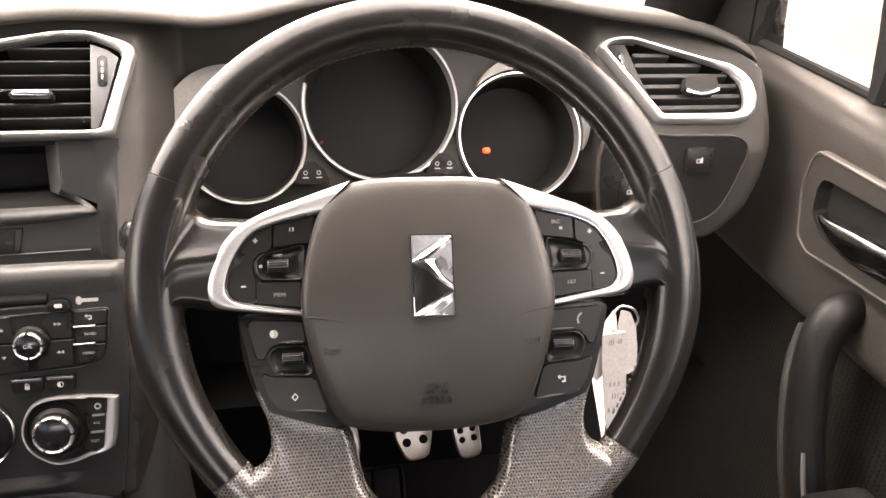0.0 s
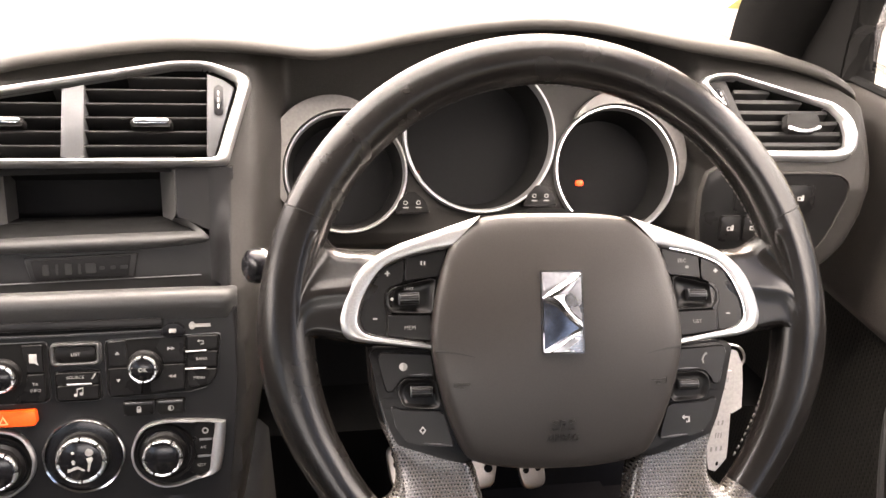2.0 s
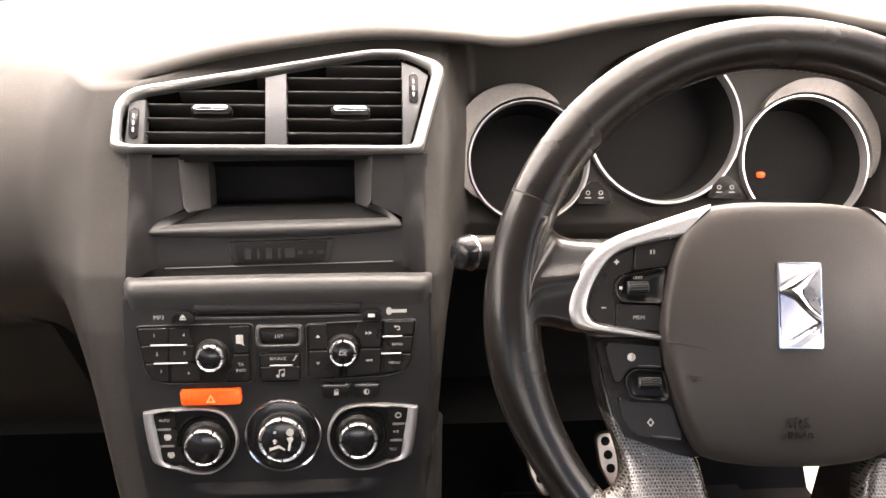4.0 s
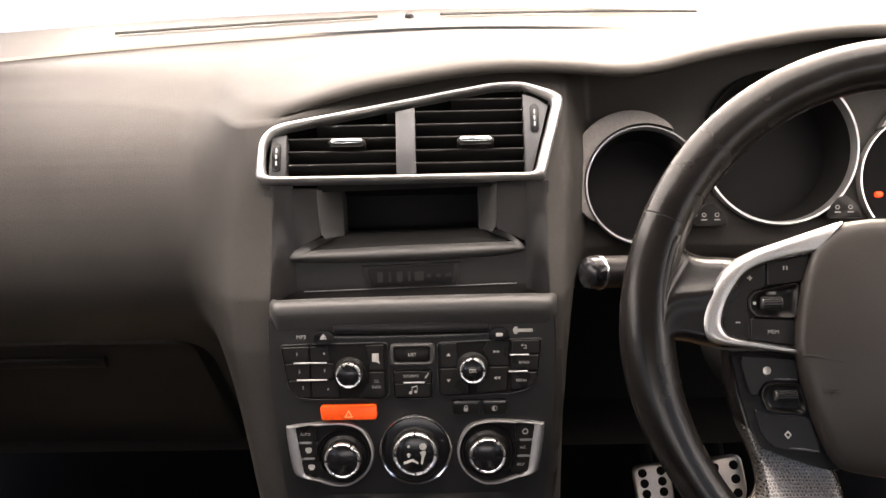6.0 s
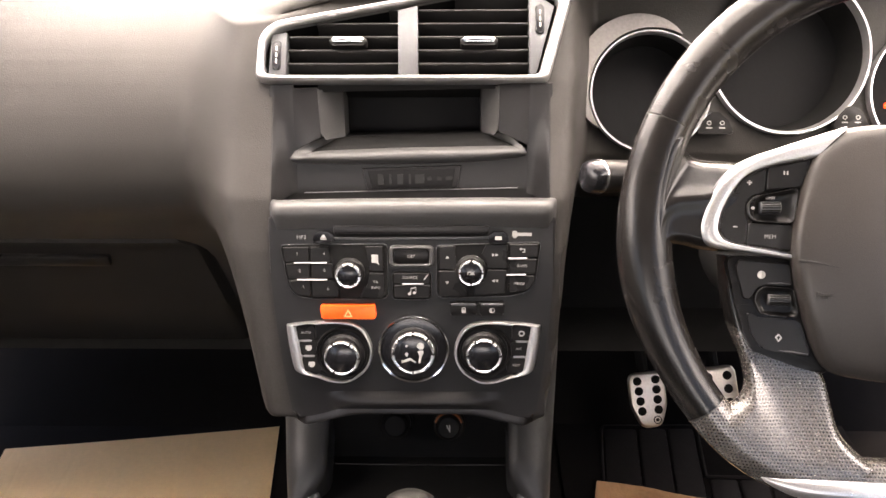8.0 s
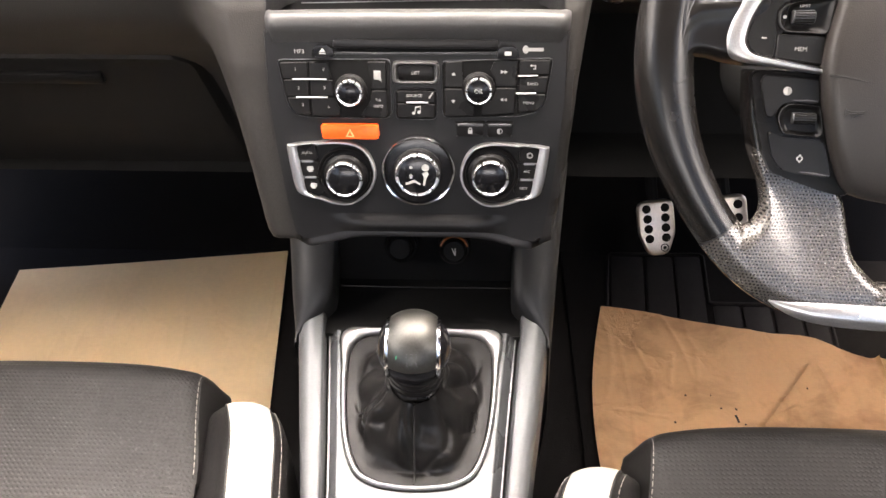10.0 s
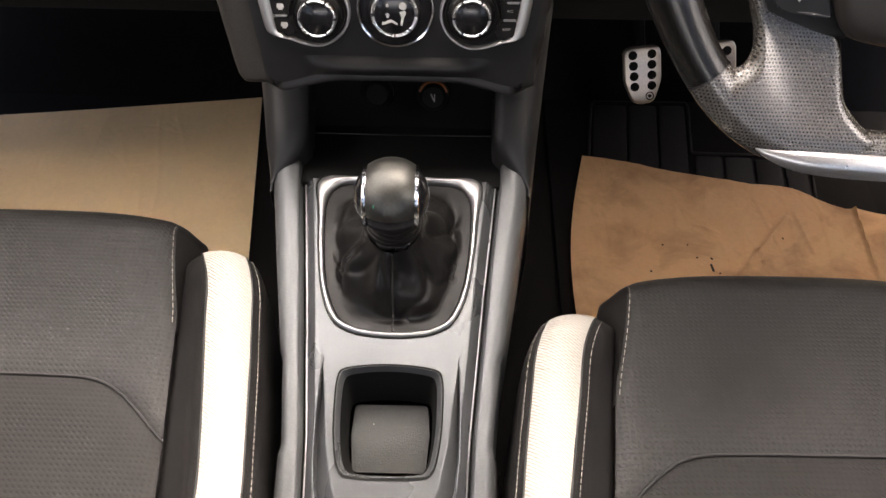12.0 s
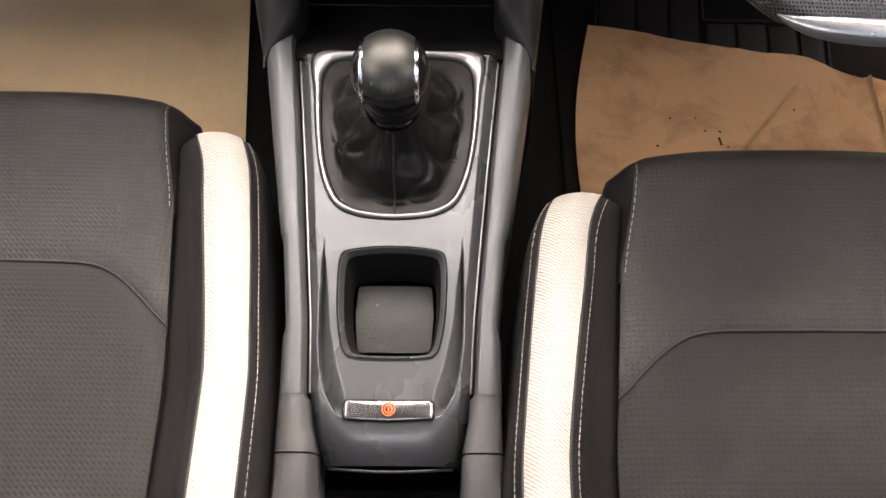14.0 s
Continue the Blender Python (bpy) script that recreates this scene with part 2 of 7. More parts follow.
# ---- building helpers ----
def plane_frame(p, lean, yaw=0.0):
    """Local x to the right, y up the face, z out of it; the face leans away by that many degrees."""
    a, b = radians(lean), radians(yaw)
    u = Vector((math.cos(b), math.sin(b), 0))
    v = Vector((-math.sin(b), math.cos(b), 0)) * math.sin(a) + Vector((0, 0, 1)) * math.cos(a)
    n = u.cross(v)
    return Matrix(((u.x, v.x, n.x, p[0]), (u.y, v.y, n.y, p[1]), (u.z, v.z, n.z, p[2]), (0, 0, 0, 1)))


def thing(name, label, category, m=None, group="", kind=""):
    ob = new(name)
    ob.empty_display_size = 0.02
    ob.matrix_basis = m or Matrix()
    return tagged(ob, label, category, group, kind)


def part(name, bm, mat, parent, label="", m=None, sharp=35, kind=""):
    """Links a bmesh as one mesh object under a thing or under a part."""
    bmesh.ops.recalc_face_normals(bm, faces=bm.faces)
    me = bpy.data.meshes.new(name)
    bm.to_mesh(me)
    bm.free()
    me.materials.append(mat)
    me.polygons.foreach_set("use_smooth", [True] * len(me.polygons))
    me.set_sharp_from_angle(angle=radians(sharp))
    ob = new(name, me)
    ob.parent = parent
    ob.matrix_basis = m or Matrix()
    return tagged(ob, label, kind=kind)


def mm(pts):
    return [tuple(c * 0.001 for c in p) for p in pts]


def mirror(pts):
    return [(-p[0], *p[1:]) for p in reversed(pts)]


def rounded(pts, r, seg=5):
    """Polygon with its corners rounded; r is one radius or one for each corner."""
    out, n = [], len(pts)
    for i in range(n):
        a, b, c = (Vector(pts[k % n][:2]) for k in (i - 1, i, i + 1))
        rad = r[i] if isinstance(r, (list, tuple)) else r
        d1, d2 = (a - b), (c - b)
        l1, l2 = d1.length, d2.length
        if rad <= 0 or l1 < 1e-6 or l2 < 1e-6:
            out.append(tuple(b))
            continue
        d1, d2 = d1 / l1, d2 / l2
        ang = math.acos(max(-1, min(1, d1.dot(d2))))
        if ang > math.pi - 0.05:
            out.append(tuple(b))
            continue
        t = min(rad / math.tan(ang / 2), l1 * 0.48, l2 * 0.48)
        p, q = b + d1 * t, b + d2 * t
        for k in range(seg + 1):
            s = k / seg
            out.append(tuple(p * (1 - s) ** 2 + b * 2 * s * (1 - s) + q * s * s))
    return out


def spline(pts, n=6, closed=True):
    """Catmull-Rom curve through the points."""
    out, k = [], len(pts)
    P = [Vector(p) for p in pts]
    for i in range(k if closed else k - 1):
        if closed:
            a, b, c, d = P[i - 1], P[i], P[(i + 1) % k], P[(i + 2) % k]
        else:
            a, b, c, d = P[max(0, i - 1)], P[i], P[i + 1], P[min(k - 1, i + 2)]
        for j in range(n):
            t = j / n
            out.append(tuple(0.5 * ((2 * b) + (c - a) * t + (2 * a - 5 * b + 4 * c - d) * t * t + (3 * b - a - 3 * c + d) * t ** 3)))
    if not closed:
        out.append(tuple(P[-1]))
    return out


def rrect(cx, cy, w, h, r, seg=4):
    return rounded([(cx - w / 2, cy - h / 2), (cx + w / 2, cy - h / 2), (cx + w / 2, cy + h / 2), (cx - w / 2, cy + h / 2)], r, seg)


def circle(cx, cy, r, n=40, ry=None):
    return [(cx + r * math.cos(2 * math.pi * k / n), cy + (ry or r) * math.sin(2 * math.pi * k / n)) for k in range(n)]


def clean(pts):
    out = []
    for p in pts:
        if not out or (Vector(p) - Vector(out[-1])).length > 1e-5:
            out.append(p)
    if len(out) > 2 and (Vector(out[0]) - Vector(out[-1])).length < 1e-5:
        out.pop()
    return out


def prism(pts, z0, z1, bev=0.0, seg=2):
    """A plate with that outline from z0 up to z1, its upper edge rounded."""
    bm = bmesh.new()
    pts = clean(pts)
    lo = [bm.verts.new((p[0], p[1], z0)) for p in pts]
    hi = [bm.verts.new((p[0], p[1], z1)) for p in pts]
    n = len(pts)
    for i in range(n):
        bm.faces.new((lo[i], lo[(i + 1) % n], hi[(i + 1) % n], hi[i]))
    bm.faces.new(list(reversed(lo)))
    top = bm.faces.new(hi)
    if bev:
        bmesh.ops.bevel(bm, geom=list(top.edges), offset=bev, segments=seg, profile=0.5, affect="EDGES", clamp_overlap=True)
    return bm


def resample(pts, n):
    P = [Vector(p) for p in pts] + [Vector(pts[0])]
    L = [0]
    for a, b in zip(P, P[1:]):
        L.append(L[-1] + (b - a).length)
    out, j = [], 0
    for k in range(n):
        s = L[-1] * k / n
        while L[j + 1] < s:
            j += 1
        f = (s - L[j]) / max(1e-9, L[j + 1] - L[j])
        out.append(tuple(P[j].lerp(P[j + 1], f)))
    return out


def loft(rings, closed=True, cap0=True, cap1=True):
    bm = bmesh.new()
    R = [[bm.verts.new(p) for p in ring] for ring in rings]
    n = len(R[0])
    for a, b in zip(R, R[1:]):
        for i in range(n if closed else n - 1):
            j = (i + 1) % n
            bm.faces.new((a[i], a[j], b[j], b[i]))
    if closed and cap0:
        bm.faces.new(list(reversed(R[0])))
    if closed and cap1:
        bm.faces.new(R[-1])
    return bm


def hoop(outer, inner, z0, z1, round_=0.5):
    """A frame between two outlines with the same number of points, gently domed in section."""
    n = len(outer)
    prof = [(0.0, z0), (0.0, z0 + (z1 - z0) * 0.55), (0.12, z0 + (z1 - z0) * 0.85), (0.32, z1), (0.68, z1), (0.88, z0 + (z1 - z0) * 0.85), (1.0, z0 + (z1 - z0) * 0.55), (1.0, z0)]
    if round_ == 1:
        prof = [(0.0, z0)] + [(0.5 - 0.5 * math.cos(math.pi * k / 10), z0 + (z1 - z0) * (0.35 + 0.65 * math.sin(math.pi * k / 10) ** 0.8)) for k in range(11)] + [(1.0, z0)]
    if round_ == 0:
        prof = [(0, z0), (0, z1), (1, z1), (1, z0)]
    bm = bmesh.new()
    R = [[bm.verts.new((o[0] + (i[0] - o[0]) * f, o[1] + (i[1] - o[1]) * f, z)) for f, z in prof] for o, i in zip(outer, inner)]
    for k in range(n):
        a, b = R[k], R[(k + 1) % n]
        for j in range(len(prof)):
            q = (j + 1) % len(prof)
            bm.faces.new((a[j], a[q], b[q], b[j]))
    return bm


def pillow(outline, steps):
    """A domed pad: steps of (inset fraction towards the middle, height)."""
    pts = clean(outline)
    c = Vector((sum(p[0] for p in pts) / len(pts), sum(p[1] for p in pts) / len(pts)))
    rings = [[(c.x + (p[0] - c.x) * (1 - f), c.y + (p[1] - c.y) * (1 - f), z) for p in pts] for f, z in steps]
    return loft(rings)


def revolve(profile, seg=40):
    """Turned about z: profile of (radius, height)."""
    bm = bmesh.new()
    R = []
    for r, z in profile:
        R.append([bm.verts.new((0, 0, z))] if r < 1e-6 else [bm.verts.new((r * math.cos(2 * math.pi * k / seg), r * math.sin(2 * math.pi * k / seg), z)) for k in range(seg)])
    for a, b in zip(R, R[1:]):
        for k in range(seg):
            j = (k + 1) % seg
            if len(a) == 1 and len(b) == 1:
                continue
            if len(a) == 1:
                bm.faces.new((a[0], b[k], b[j]))
            elif len(b) == 1:
                bm.faces.new((a[k], a[j], b[0]))
            else:
                bm.faces.new((a[k], a[j], b[j], b[k]))
    return bm


def sweep(path, radius, seg=10, closed=False, flat=1.0, up=(0, 0, 1)):
    """A round bar along a path; radius may be a list; flat squashes it along up."""
    P = [Vector(p) for p in path]
    n = len(P)
    rings = []
    for i in range(n):
        a, b = (P[i - 1], P[(i + 1) % n]) if closed else (P[max(0, i - 1)], P[min(n - 1, i + 1)])
        d = (b - a).normalized()
        side = d.cross(Vector(up))
        side = side.normalized() if side.length > 1e-4 else Vector((1, 0, 0))
        w = side.cross(d).normalized()
        r = radius[i] if isinstance(radius, (list, tuple)) else radius
        rings.append([tuple(P[i] + side * (r * math.cos(2 * math.pi * k / seg)) + w * (r * flat * math.sin(2 * math.pi * k / seg))) for k in range(seg)])
    if closed:
        rings.append(rings[0])
        bm = loft(rings, cap0=False, cap1=False)
        bmesh.ops.remove_doubles(bm, verts=bm.verts, dist=1e-6)
        return bm
    return loft(rings)


def box(x0, x1, y0, y1, z0, z1, bev=0.0, seg=2):
    bm = bmesh.new()
    bmesh.ops.create_cube(bm, size=1.0)
    for v in bm.verts:
        v.co = Vector(((x0 + x1) / 2 + v.co.x * (x1 - x0), (y0 + y1) / 2 + v.co.y * (y1 - y0), (z0 + z1) / 2 + v.co.z * (z1 - z0)))
    if bev:
        bmesh.ops.bevel(bm, geom=list(bm.edges), offset=bev, segments=seg, profile=0.5, affect="EDGES", clamp_overlap=True)
    return bm


def joined(parts):
    """Several bmeshes of one piece in one mesh."""
    out = bmesh.new()
    for b in parts:
        me = bpy.data.meshes.new("tmp")
        b.to_mesh(me)
        b.free()
        out.from_mesh(me)
        bpy.data.meshes.remove(me)
    return out


def letters(text, size, x, y, z, parent, mat=None, name="lettering", depth=0.0002, rot=0.0):
    """Raised printed words, centred at x, y on the parent's face."""
    cu = bpy.data.curves.new(name, "FONT")
    cu.body, cu.size, cu.extrude, cu.align_x, cu.align_y = text, size, depth, "CENTER", "CENTER"
    cu.resolution_u = 2
    tmp = new("tmp", cu)
    me = bpy.data.meshes.new_from_object(tmp.evaluated_get(bpy.context.evaluated_depsgraph_get()))
    bpy.data.objects.remove(tmp)
    bpy.data.curves.remove(cu)
    me.materials.clear()
    me.materials.append(mat or MARK)
    me.name = name
    ob = new(name, me)
    ob.parent = parent
    ob.matrix_basis = pose(x, y, z, 0, 0, rot)
    return ob


def polar(pts, c, n=120):
    """Where rays from c at even angles meet the outline, so that two outlines can be matched."""
    out, m = [], len(pts)
    for k in range(n):
        a = 2 * math.pi * k / n
        d = Vector((math.cos(a), math.sin(a)))
        best = 0.0
        for i in range(m):
            p, q = Vector(pts[i - 1][:2]) - Vector(c), Vector(pts[i][:2]) - Vector(c)
            e = q - p
            det = d.x * -e.y + d.y * e.x
            if abs(det) < 1e-12:
                continue
            t, u = (-p.x * e.y + p.y * e.x) / det, (d.x * p.y - d.y * p.x) / det
            if t > best and -1e-9 <= u <= 1 + 1e-9:
                best = t
        out.append((c[0] + d.x * best, c[1] + d.y * best))
    return out


def smoothstep(a, b, x):
    t = max(0.0, min(1.0, (x - a) / (b - a)))
    return t * t * (3 - 2 * t)


def inside(p, poly):
    c, n = False, len(poly)
    for i in range(n):
        a, b = poly[i], poly[i - 1]
        if (a[1] > p[1]) != (b[1] > p[1]) and p[0] < (b[0] - a[0]) * (p[1] - a[1]) / (b[1] - a[1]) + a[0]:
            c = not c
    return c


# ---- the setting: yard, car body, floor ----
ground = part("ground", loft([[(x, y, -0.32) for x in (-60, -20, 0, 20, 60)] for y in (-60, -10, 8.4, 60)], closed=False), CONCRETE, None, "pale concrete yard around the parked car", kind="structure")
tagged(ground, category="ground")
far = part("grass_bank", loft([[(x, y, -0.30 + h + 0.25 * math.sin(x * 0.7 + y)) for x in range(-60, 61, 4)] for y, h in ((8.2, 0), (9.2, 0.5), (14, 1.1), (30, 2.6), (60, 5))], closed=False), GRASS, None, "yellow-green rough grass bank beyond the yard", kind="stuff")
tagged(far, category="grass")
side_bank = part("grass_verge", loft([[(x, y, -0.30 + h + 0.2 * math.sin(y * 0.6)) for y in range(-40, 41, 4)] for x, h in ((8.6, 0), (9.6, 0.6), (20, 2.2), (45, 4))], closed=False), GRASS, None, "yellow-green grass verge beside the yard", kind="stuff")
tagged(side_bank, category="grass")

floor = part("floor", box(-0.80, 0.80, -1.5, 1.25, -0.06, -0.002), CARPET, None, "black carpeted car floor", kind="structure")
tagged(floor, category="floor")
firewall = part("wall_front", loft([[(x, y, z) for x in (-0.80, -0.3, 0.3, 0.80)] for y, z in ((0.98, -0.002), (1.14, 0.16), (1.20, 0.34), (1.22, 0.70))], closed=False), CARPET, None, "black carpeted bulkhead behind the pedals", kind="structure")
tagged(firewall, category="bulkhead")
rear = part("wall_rear", box(-0.80, 0.80, -1.50, -1.44, -0.02, 0.78), DARKIN, None, "dark rear trim closing the cabin", kind="structure")
tagged(rear, category="wall")

# roof with its lining and the pillars
roof_rows = []
for y, z in ((0.34, 1.140), (0.1, 1.175), (-0.5, 1.185), (-1.1, 1.15), (-1.30, 1.10)):
    roof_rows.append([(x, y, z - 0.10 * (abs(x) / 0.62) ** 3) for x in np.linspace(-0.60, 0.60, 13)])
bm = loft(roof_rows, closed=False)
bmesh.ops.solidify(bm, geom=bm.faces[:], thickness=0.03)
ceiling = part("ceiling", bm, ROOFLINE, None, "unseen roof lining, kept dark to cut bounced light", kind="structure")
tagged(ceiling, category="ceiling")
for s in (-1, 1):
    path = [(s * 0.760, 0.90, 0.72), (s * 0.758, 0.875, 0.81), (s * 0.738, 0.80, 0.91), (s * 0.690, 0.62, 1.04), (s * 0.62, 0.40, 1.125)]
    pillar = part("pillar", sweep(spline(path, 5, False), [0.060] * 8 + [0.052] * 6 + [0.045] * 7, 12, flat=0.60), PILLAR, None, "dark windscreen pillar trim", kind="structure")
    tagged(pillar, category="pillar")
    path = [(s * 0.76, -0.52, 0.74), (s * 0.70, -0.56, 0.95), (s * 0.61, -0.60, 1.10)]
    pillar = part("pillar", sweep(spline(path, 5, False), 0.06, 12, flat=0.6), DARKIN, None, "dark middle door pillar trim", kind="structure")
    tagged(pillar, category="pillar")
    path = [(s * 0.72, -1.46, 0.70), (s * 0.66, -1.40, 0.95), (s * 0.60, -1.28, 1.08)]
    pillar = part("pillar", sweep(spline(path, 5, False), 0.09, 12, flat=0.6), DARKIN, None, "dark rear pillar trim", kind="structure")
    tagged(pillar, category="pillar")

# windscreen
rows = []
for k in range(7):
    f = k / 6
    rows.append([(x * (1 - 0.17 * f), 1.34 - 0.20 * (x / 0.75) ** 2 * (1 - f) - 0.98 * f, 0.765 + 0.40 * f - 0.02 * f * f - (0.03 + 0.05 * f) * (x / 0.75) ** 2) for x in np.linspace(-0.76, 0.76, 13)])
bm = loft(rows, closed=False)
bmesh.ops.solidify(bm, geom=bm.faces[:], thickness=0.004)
windscreen = part("window_1", bm, GLASS, None, "clear curved windscreen glass", kind="structure")
windscreen.visible_shadow = False
tagged(windscreen, category="windscreen")

# ---- dashboard ----
CREST = ((-0.80, 0.770), (-0.45, 0.778), (-0.30, 0.777), (-0.20, 0.768), (-0.155, 0.764), (-0.13, 0.772), (-0.05, 0.795), (0.05, 0.811), (0.10, 0.813), (0.15, 0.810),
         (0.20, 0.804), (0.26, 0.820), (0.35, 0.836), (0.42, 0.838), (0.54, 0.818), (0.64, 0.808), (0.70, 0.790), (0.735, 0.760), (0.765, 0.70))
cx_, cz_ = zip(*CREST)


def base_crest(x):
    return sum(np.interp(x + d, cx_, cz_) * w for d, w in ((-0.03, 0.15), (-0.015, 0.22), (0, 0.26), (0.015, 0.22), (0.03, 0.15)))


PASSENGER = ((0.30, 0.80), (0.36, 0.735), (0.44, 0.705), (0.525, 0.680), (0.545, 0.662), (0.56, 0.640), (0.59, 0.618), (0.62, 0.612), (0.655, 0.616), (0.69, 0.630), (0.72, 0.651), (0.745, 0.679), (0.762, 0.710), (0.773, 0.742), (0.781, 0.780), (0.80, 0.88))
COLUMN = ((0.30, 0.445), (0.44, 0.484), (0.52, 0.507), (0.60, 0.530), (0.64, 0.548), (0.68, 0.579), (0.7225, 0.607), (0.80, 0.668), (0.84, 0.69))
DIALS = ((0.30, 0.90), (0.45, 0.86), (0.52, 0.80), (0.56, 0.73), (0.590, 0.686), (0.612, 0.660), (0.628, 0.649), (0.640, 0.6465), (0.665, 0.6525), (0.75, 0.692), (0.84, 0.734))
POD = ((0.30, 0.76), (0.45, 0.73), (0.54, 0.68), (0.575, 0.625), (0.60, 0.592), (0.62, 0.5755), (0.64, 0.5772), (0.66, 0.5812), (0.70, 0.5905), (0.7225, 0.605), (0.80, 0.668), (0.84, 0.69))


def prof(table, z):
    a, b = zip(*table)
    return float(np.interp(z, a, b))


def face_y(x, z):
    """How far forward the dashboard's face lies at that place."""
    col = prof(COLUMN, z)
    el = float(np.interp(z, (0.44, 0.52, 0.63, 0.72), (-0.128, -0.139, -0.152, -0.150)))
    er = float(np.interp(z, (0.44, 0.52, 0.63, 0.72), (0.112, 0.122, 0.126, 0.132)))
    pas = sum(prof(PASSENGER, z + q) for q in (-0.036, -0.028, -0.020, -0.012, -0.006, 0, 0.006, 0.012, 0.020, 0.028, 0.036)) / 11
    y = col + (pas - col) * smoothstep(el + 0.004, el - 0.066, x)
    if x > 0.08:
        mid = col + (prof(DIALS, z) - col) * smoothstep(er, er + 0.034, x)
        xp = float(np.interp(z, (0.70, 0.765), (0.556, 0.515)))
        y = mid + (prof(POD, z) - mid) * smoothstep(xp, xp + 0.03, x)
    if abs(x) < 0.17:
        y += 0.05 * smoothstep(0.460, 0.434, z) ** 2 * smoothstep(0.100, 0.112, abs(x))
    if x > 0.5:
        xr = float(np.interp(z, (0.60, 0.626, 0.634, 0.648, 0.675, 0.712, 0.742), (0.61, 0.652, 0.662, 0.675, 0.688, 0.697, 0.700)))
        y += 0.30 * smoothstep(xr, xr + 0.10, x) ** 1.2
    return y


def crest_y(x):
    w = smoothstep(-0.115, -0.235, x)
    y = 0.650 * (1 - w) + 0.755 * w
    if x < 0.20:
        over = 0.603 + (base_crest(x) - 0.017 - 0.7225) * 0.78 - 0.006
        over += (prof(COLUMN, base_crest(x) - 0.004) - over) * smoothstep(-0.02, -0.12, x)
        y += (over - y) * (1 - w) * smoothstep(0.20, 0.13, x)
    return y + 0.30 * smoothstep(0.70, 0.80, x) ** 1.3


def crest(x):
    """Height of the dashboard's brow: it overhangs the centre vents."""
    w = smoothstep(-0.115, -0.235, x)
    return base_crest(x) + 0.20 * max(0.0, 0.668 * (1 - w) + 0.755 * w - crest_y(x)) * smoothstep(0.70, 0.54, x)


# openings of the face, as outlines in x and z
VENT_F = plane_frame((0, 0.603, 0.7225), 38)
STACK_F = plane_frame((0, 0.503, 0.520), 16)
SCREEN_F = plane_frame((0, 0.603, 0.7225), 16) @ pose(0, 0, 0, 0, 0, 1.1)
DIAL_F = plane_frame((0.333, 0.650, 0.665), 25)
CENTRE_VENT = mm([(-135, 0), (114, 0), (135, 75), (127, 81), (98, 90), (72, 89.5), (-122, 53.5), (-133, 40)])
RIGHT_VENT = mm([(537.5, 78), (545, 83), (557.5, 86.4), (572, 86.7), (592, 80.9), (633, 68.7), (671, 59.8), (685, 51.3), (692, 41), (694.6, 26.6), (690, 12.2), (681, 4.1), (665, 1.3), (589, 3)])


def on_xz(m, pts, z=0.0):
    return [((m @ Vector((p[0], p[1], z))).x, (m @ Vector((p[0], p[1], z))).z) for p in pts]


holes = [on_xz(VENT_F, rounded(mm([(-129, 4), (109, 4), (128, 73), (96, 85), (72, 84.5), (-117, 50), (-128, 38)]), 0.006)),
         on_xz(VENT_F, mm([(543, 78), (558, 83.5), (574, 83), (592, 78), (633, 66), (669, 56.5), (684, 44), (688, 27), (683, 12), (675, 6.5), (593, 7)])),
         [(-0.094, 0.465), (0.094, 0.465), (0.108, 0.60), (0.1151, 0.60), (0.1151, 0.722), (-0.1201, 0.722), (-0.1201, 0.60), (-0.110, 0.60)],
         [(-0.150, 0.30), (0.150, 0.30), (0.150, 0.438), (0.1055, 0.438), (0.1025, 0.470), (-0.1025, 0.470), (-0.1055, 0.438), (-0.150, 0.438)],
         on_xz(DIAL_F, circle(0.0085, 0.066, 0.0717)), on_xz(DIAL_F, circle(-0.118, 0.032, 0.0546)), on_xz(DIAL_F, circle(0.1432, 0.0330, 0.0607))]

dashboard = thing("dashboard", "dark grey soft-plastic dashboard below the windscreen", "dashboard", Matrix(), kind="")
xs = np.concatenate([np.arange(-0.80, 0.1449, 0.005), np.arange(0.145, 0.5549, 0.0025), np.arange(0.555, 0.8001, 0.005)])
NZ = 190
bm = bmesh.new()
grid = []
for x in xs:
    zc = crest(x)
    colv = []
    for k in range(NZ + 1):
        z = 0.36 + (zc - 0.012 - 0.36) * k / NZ
        colv.append(bm.verts.new((x, face_y(x, z), z)))
    yc, yf = crest_y(x), face_y(x, zc - 0.012)
    pas = smoothstep(-0.08, -0.17, x)
    lip = [(yc + 0.008 + (yf - yc) * 0.5 * (1 - pas), zc - 0.0122), (yc + 0.002, zc - 0.0112), (yc, zc - 0.0075), (yc + 0.0025, zc - 0.0030), (yc + 0.011, zc)]
    if pas > 0:
        lip = [(a * (1 - pas) + (yf + 0.010 * (j + 1)) * pas, b * (1 - pas) + (zc - 0.012 + 0.0024 * (j + 1)) * pas) for j, (a, b) in enumerate(lip)]
    for a, b in lip:
        colv.append(bm.verts.new((x, a, b)))
    y0, z0 = lip[-1]
    yend = 1.052 - 0.50 * abs(x - 0.05) ** 1.7
    for j in range(1, 15):
        f = j / 14
        y = y0 + (yend - y0) * f
        z = z0 * (1 - f) + 0.782 * f + 0.010 * math.sin(math.pi * min(1, f * 1.3)) * (1 - f) - 0.02 * smoothstep(0.6, 0.8, abs(x))
        colv.append(bm.verts.new((x, y, z)))
    grid.append(colv)
for i in range(len(xs) - 1):
    for j in range(len(grid[0]) - 1):
        q = (grid[i][j], grid[i + 1][j], grid[i + 1][j + 1], grid[i][j + 1])
        c = sum((v.co for v in q), Vector()) / 4
        if j < NZ and any(inside((c.x, c.z), h) for h in holes):
            continue
        bm.faces.new(q)
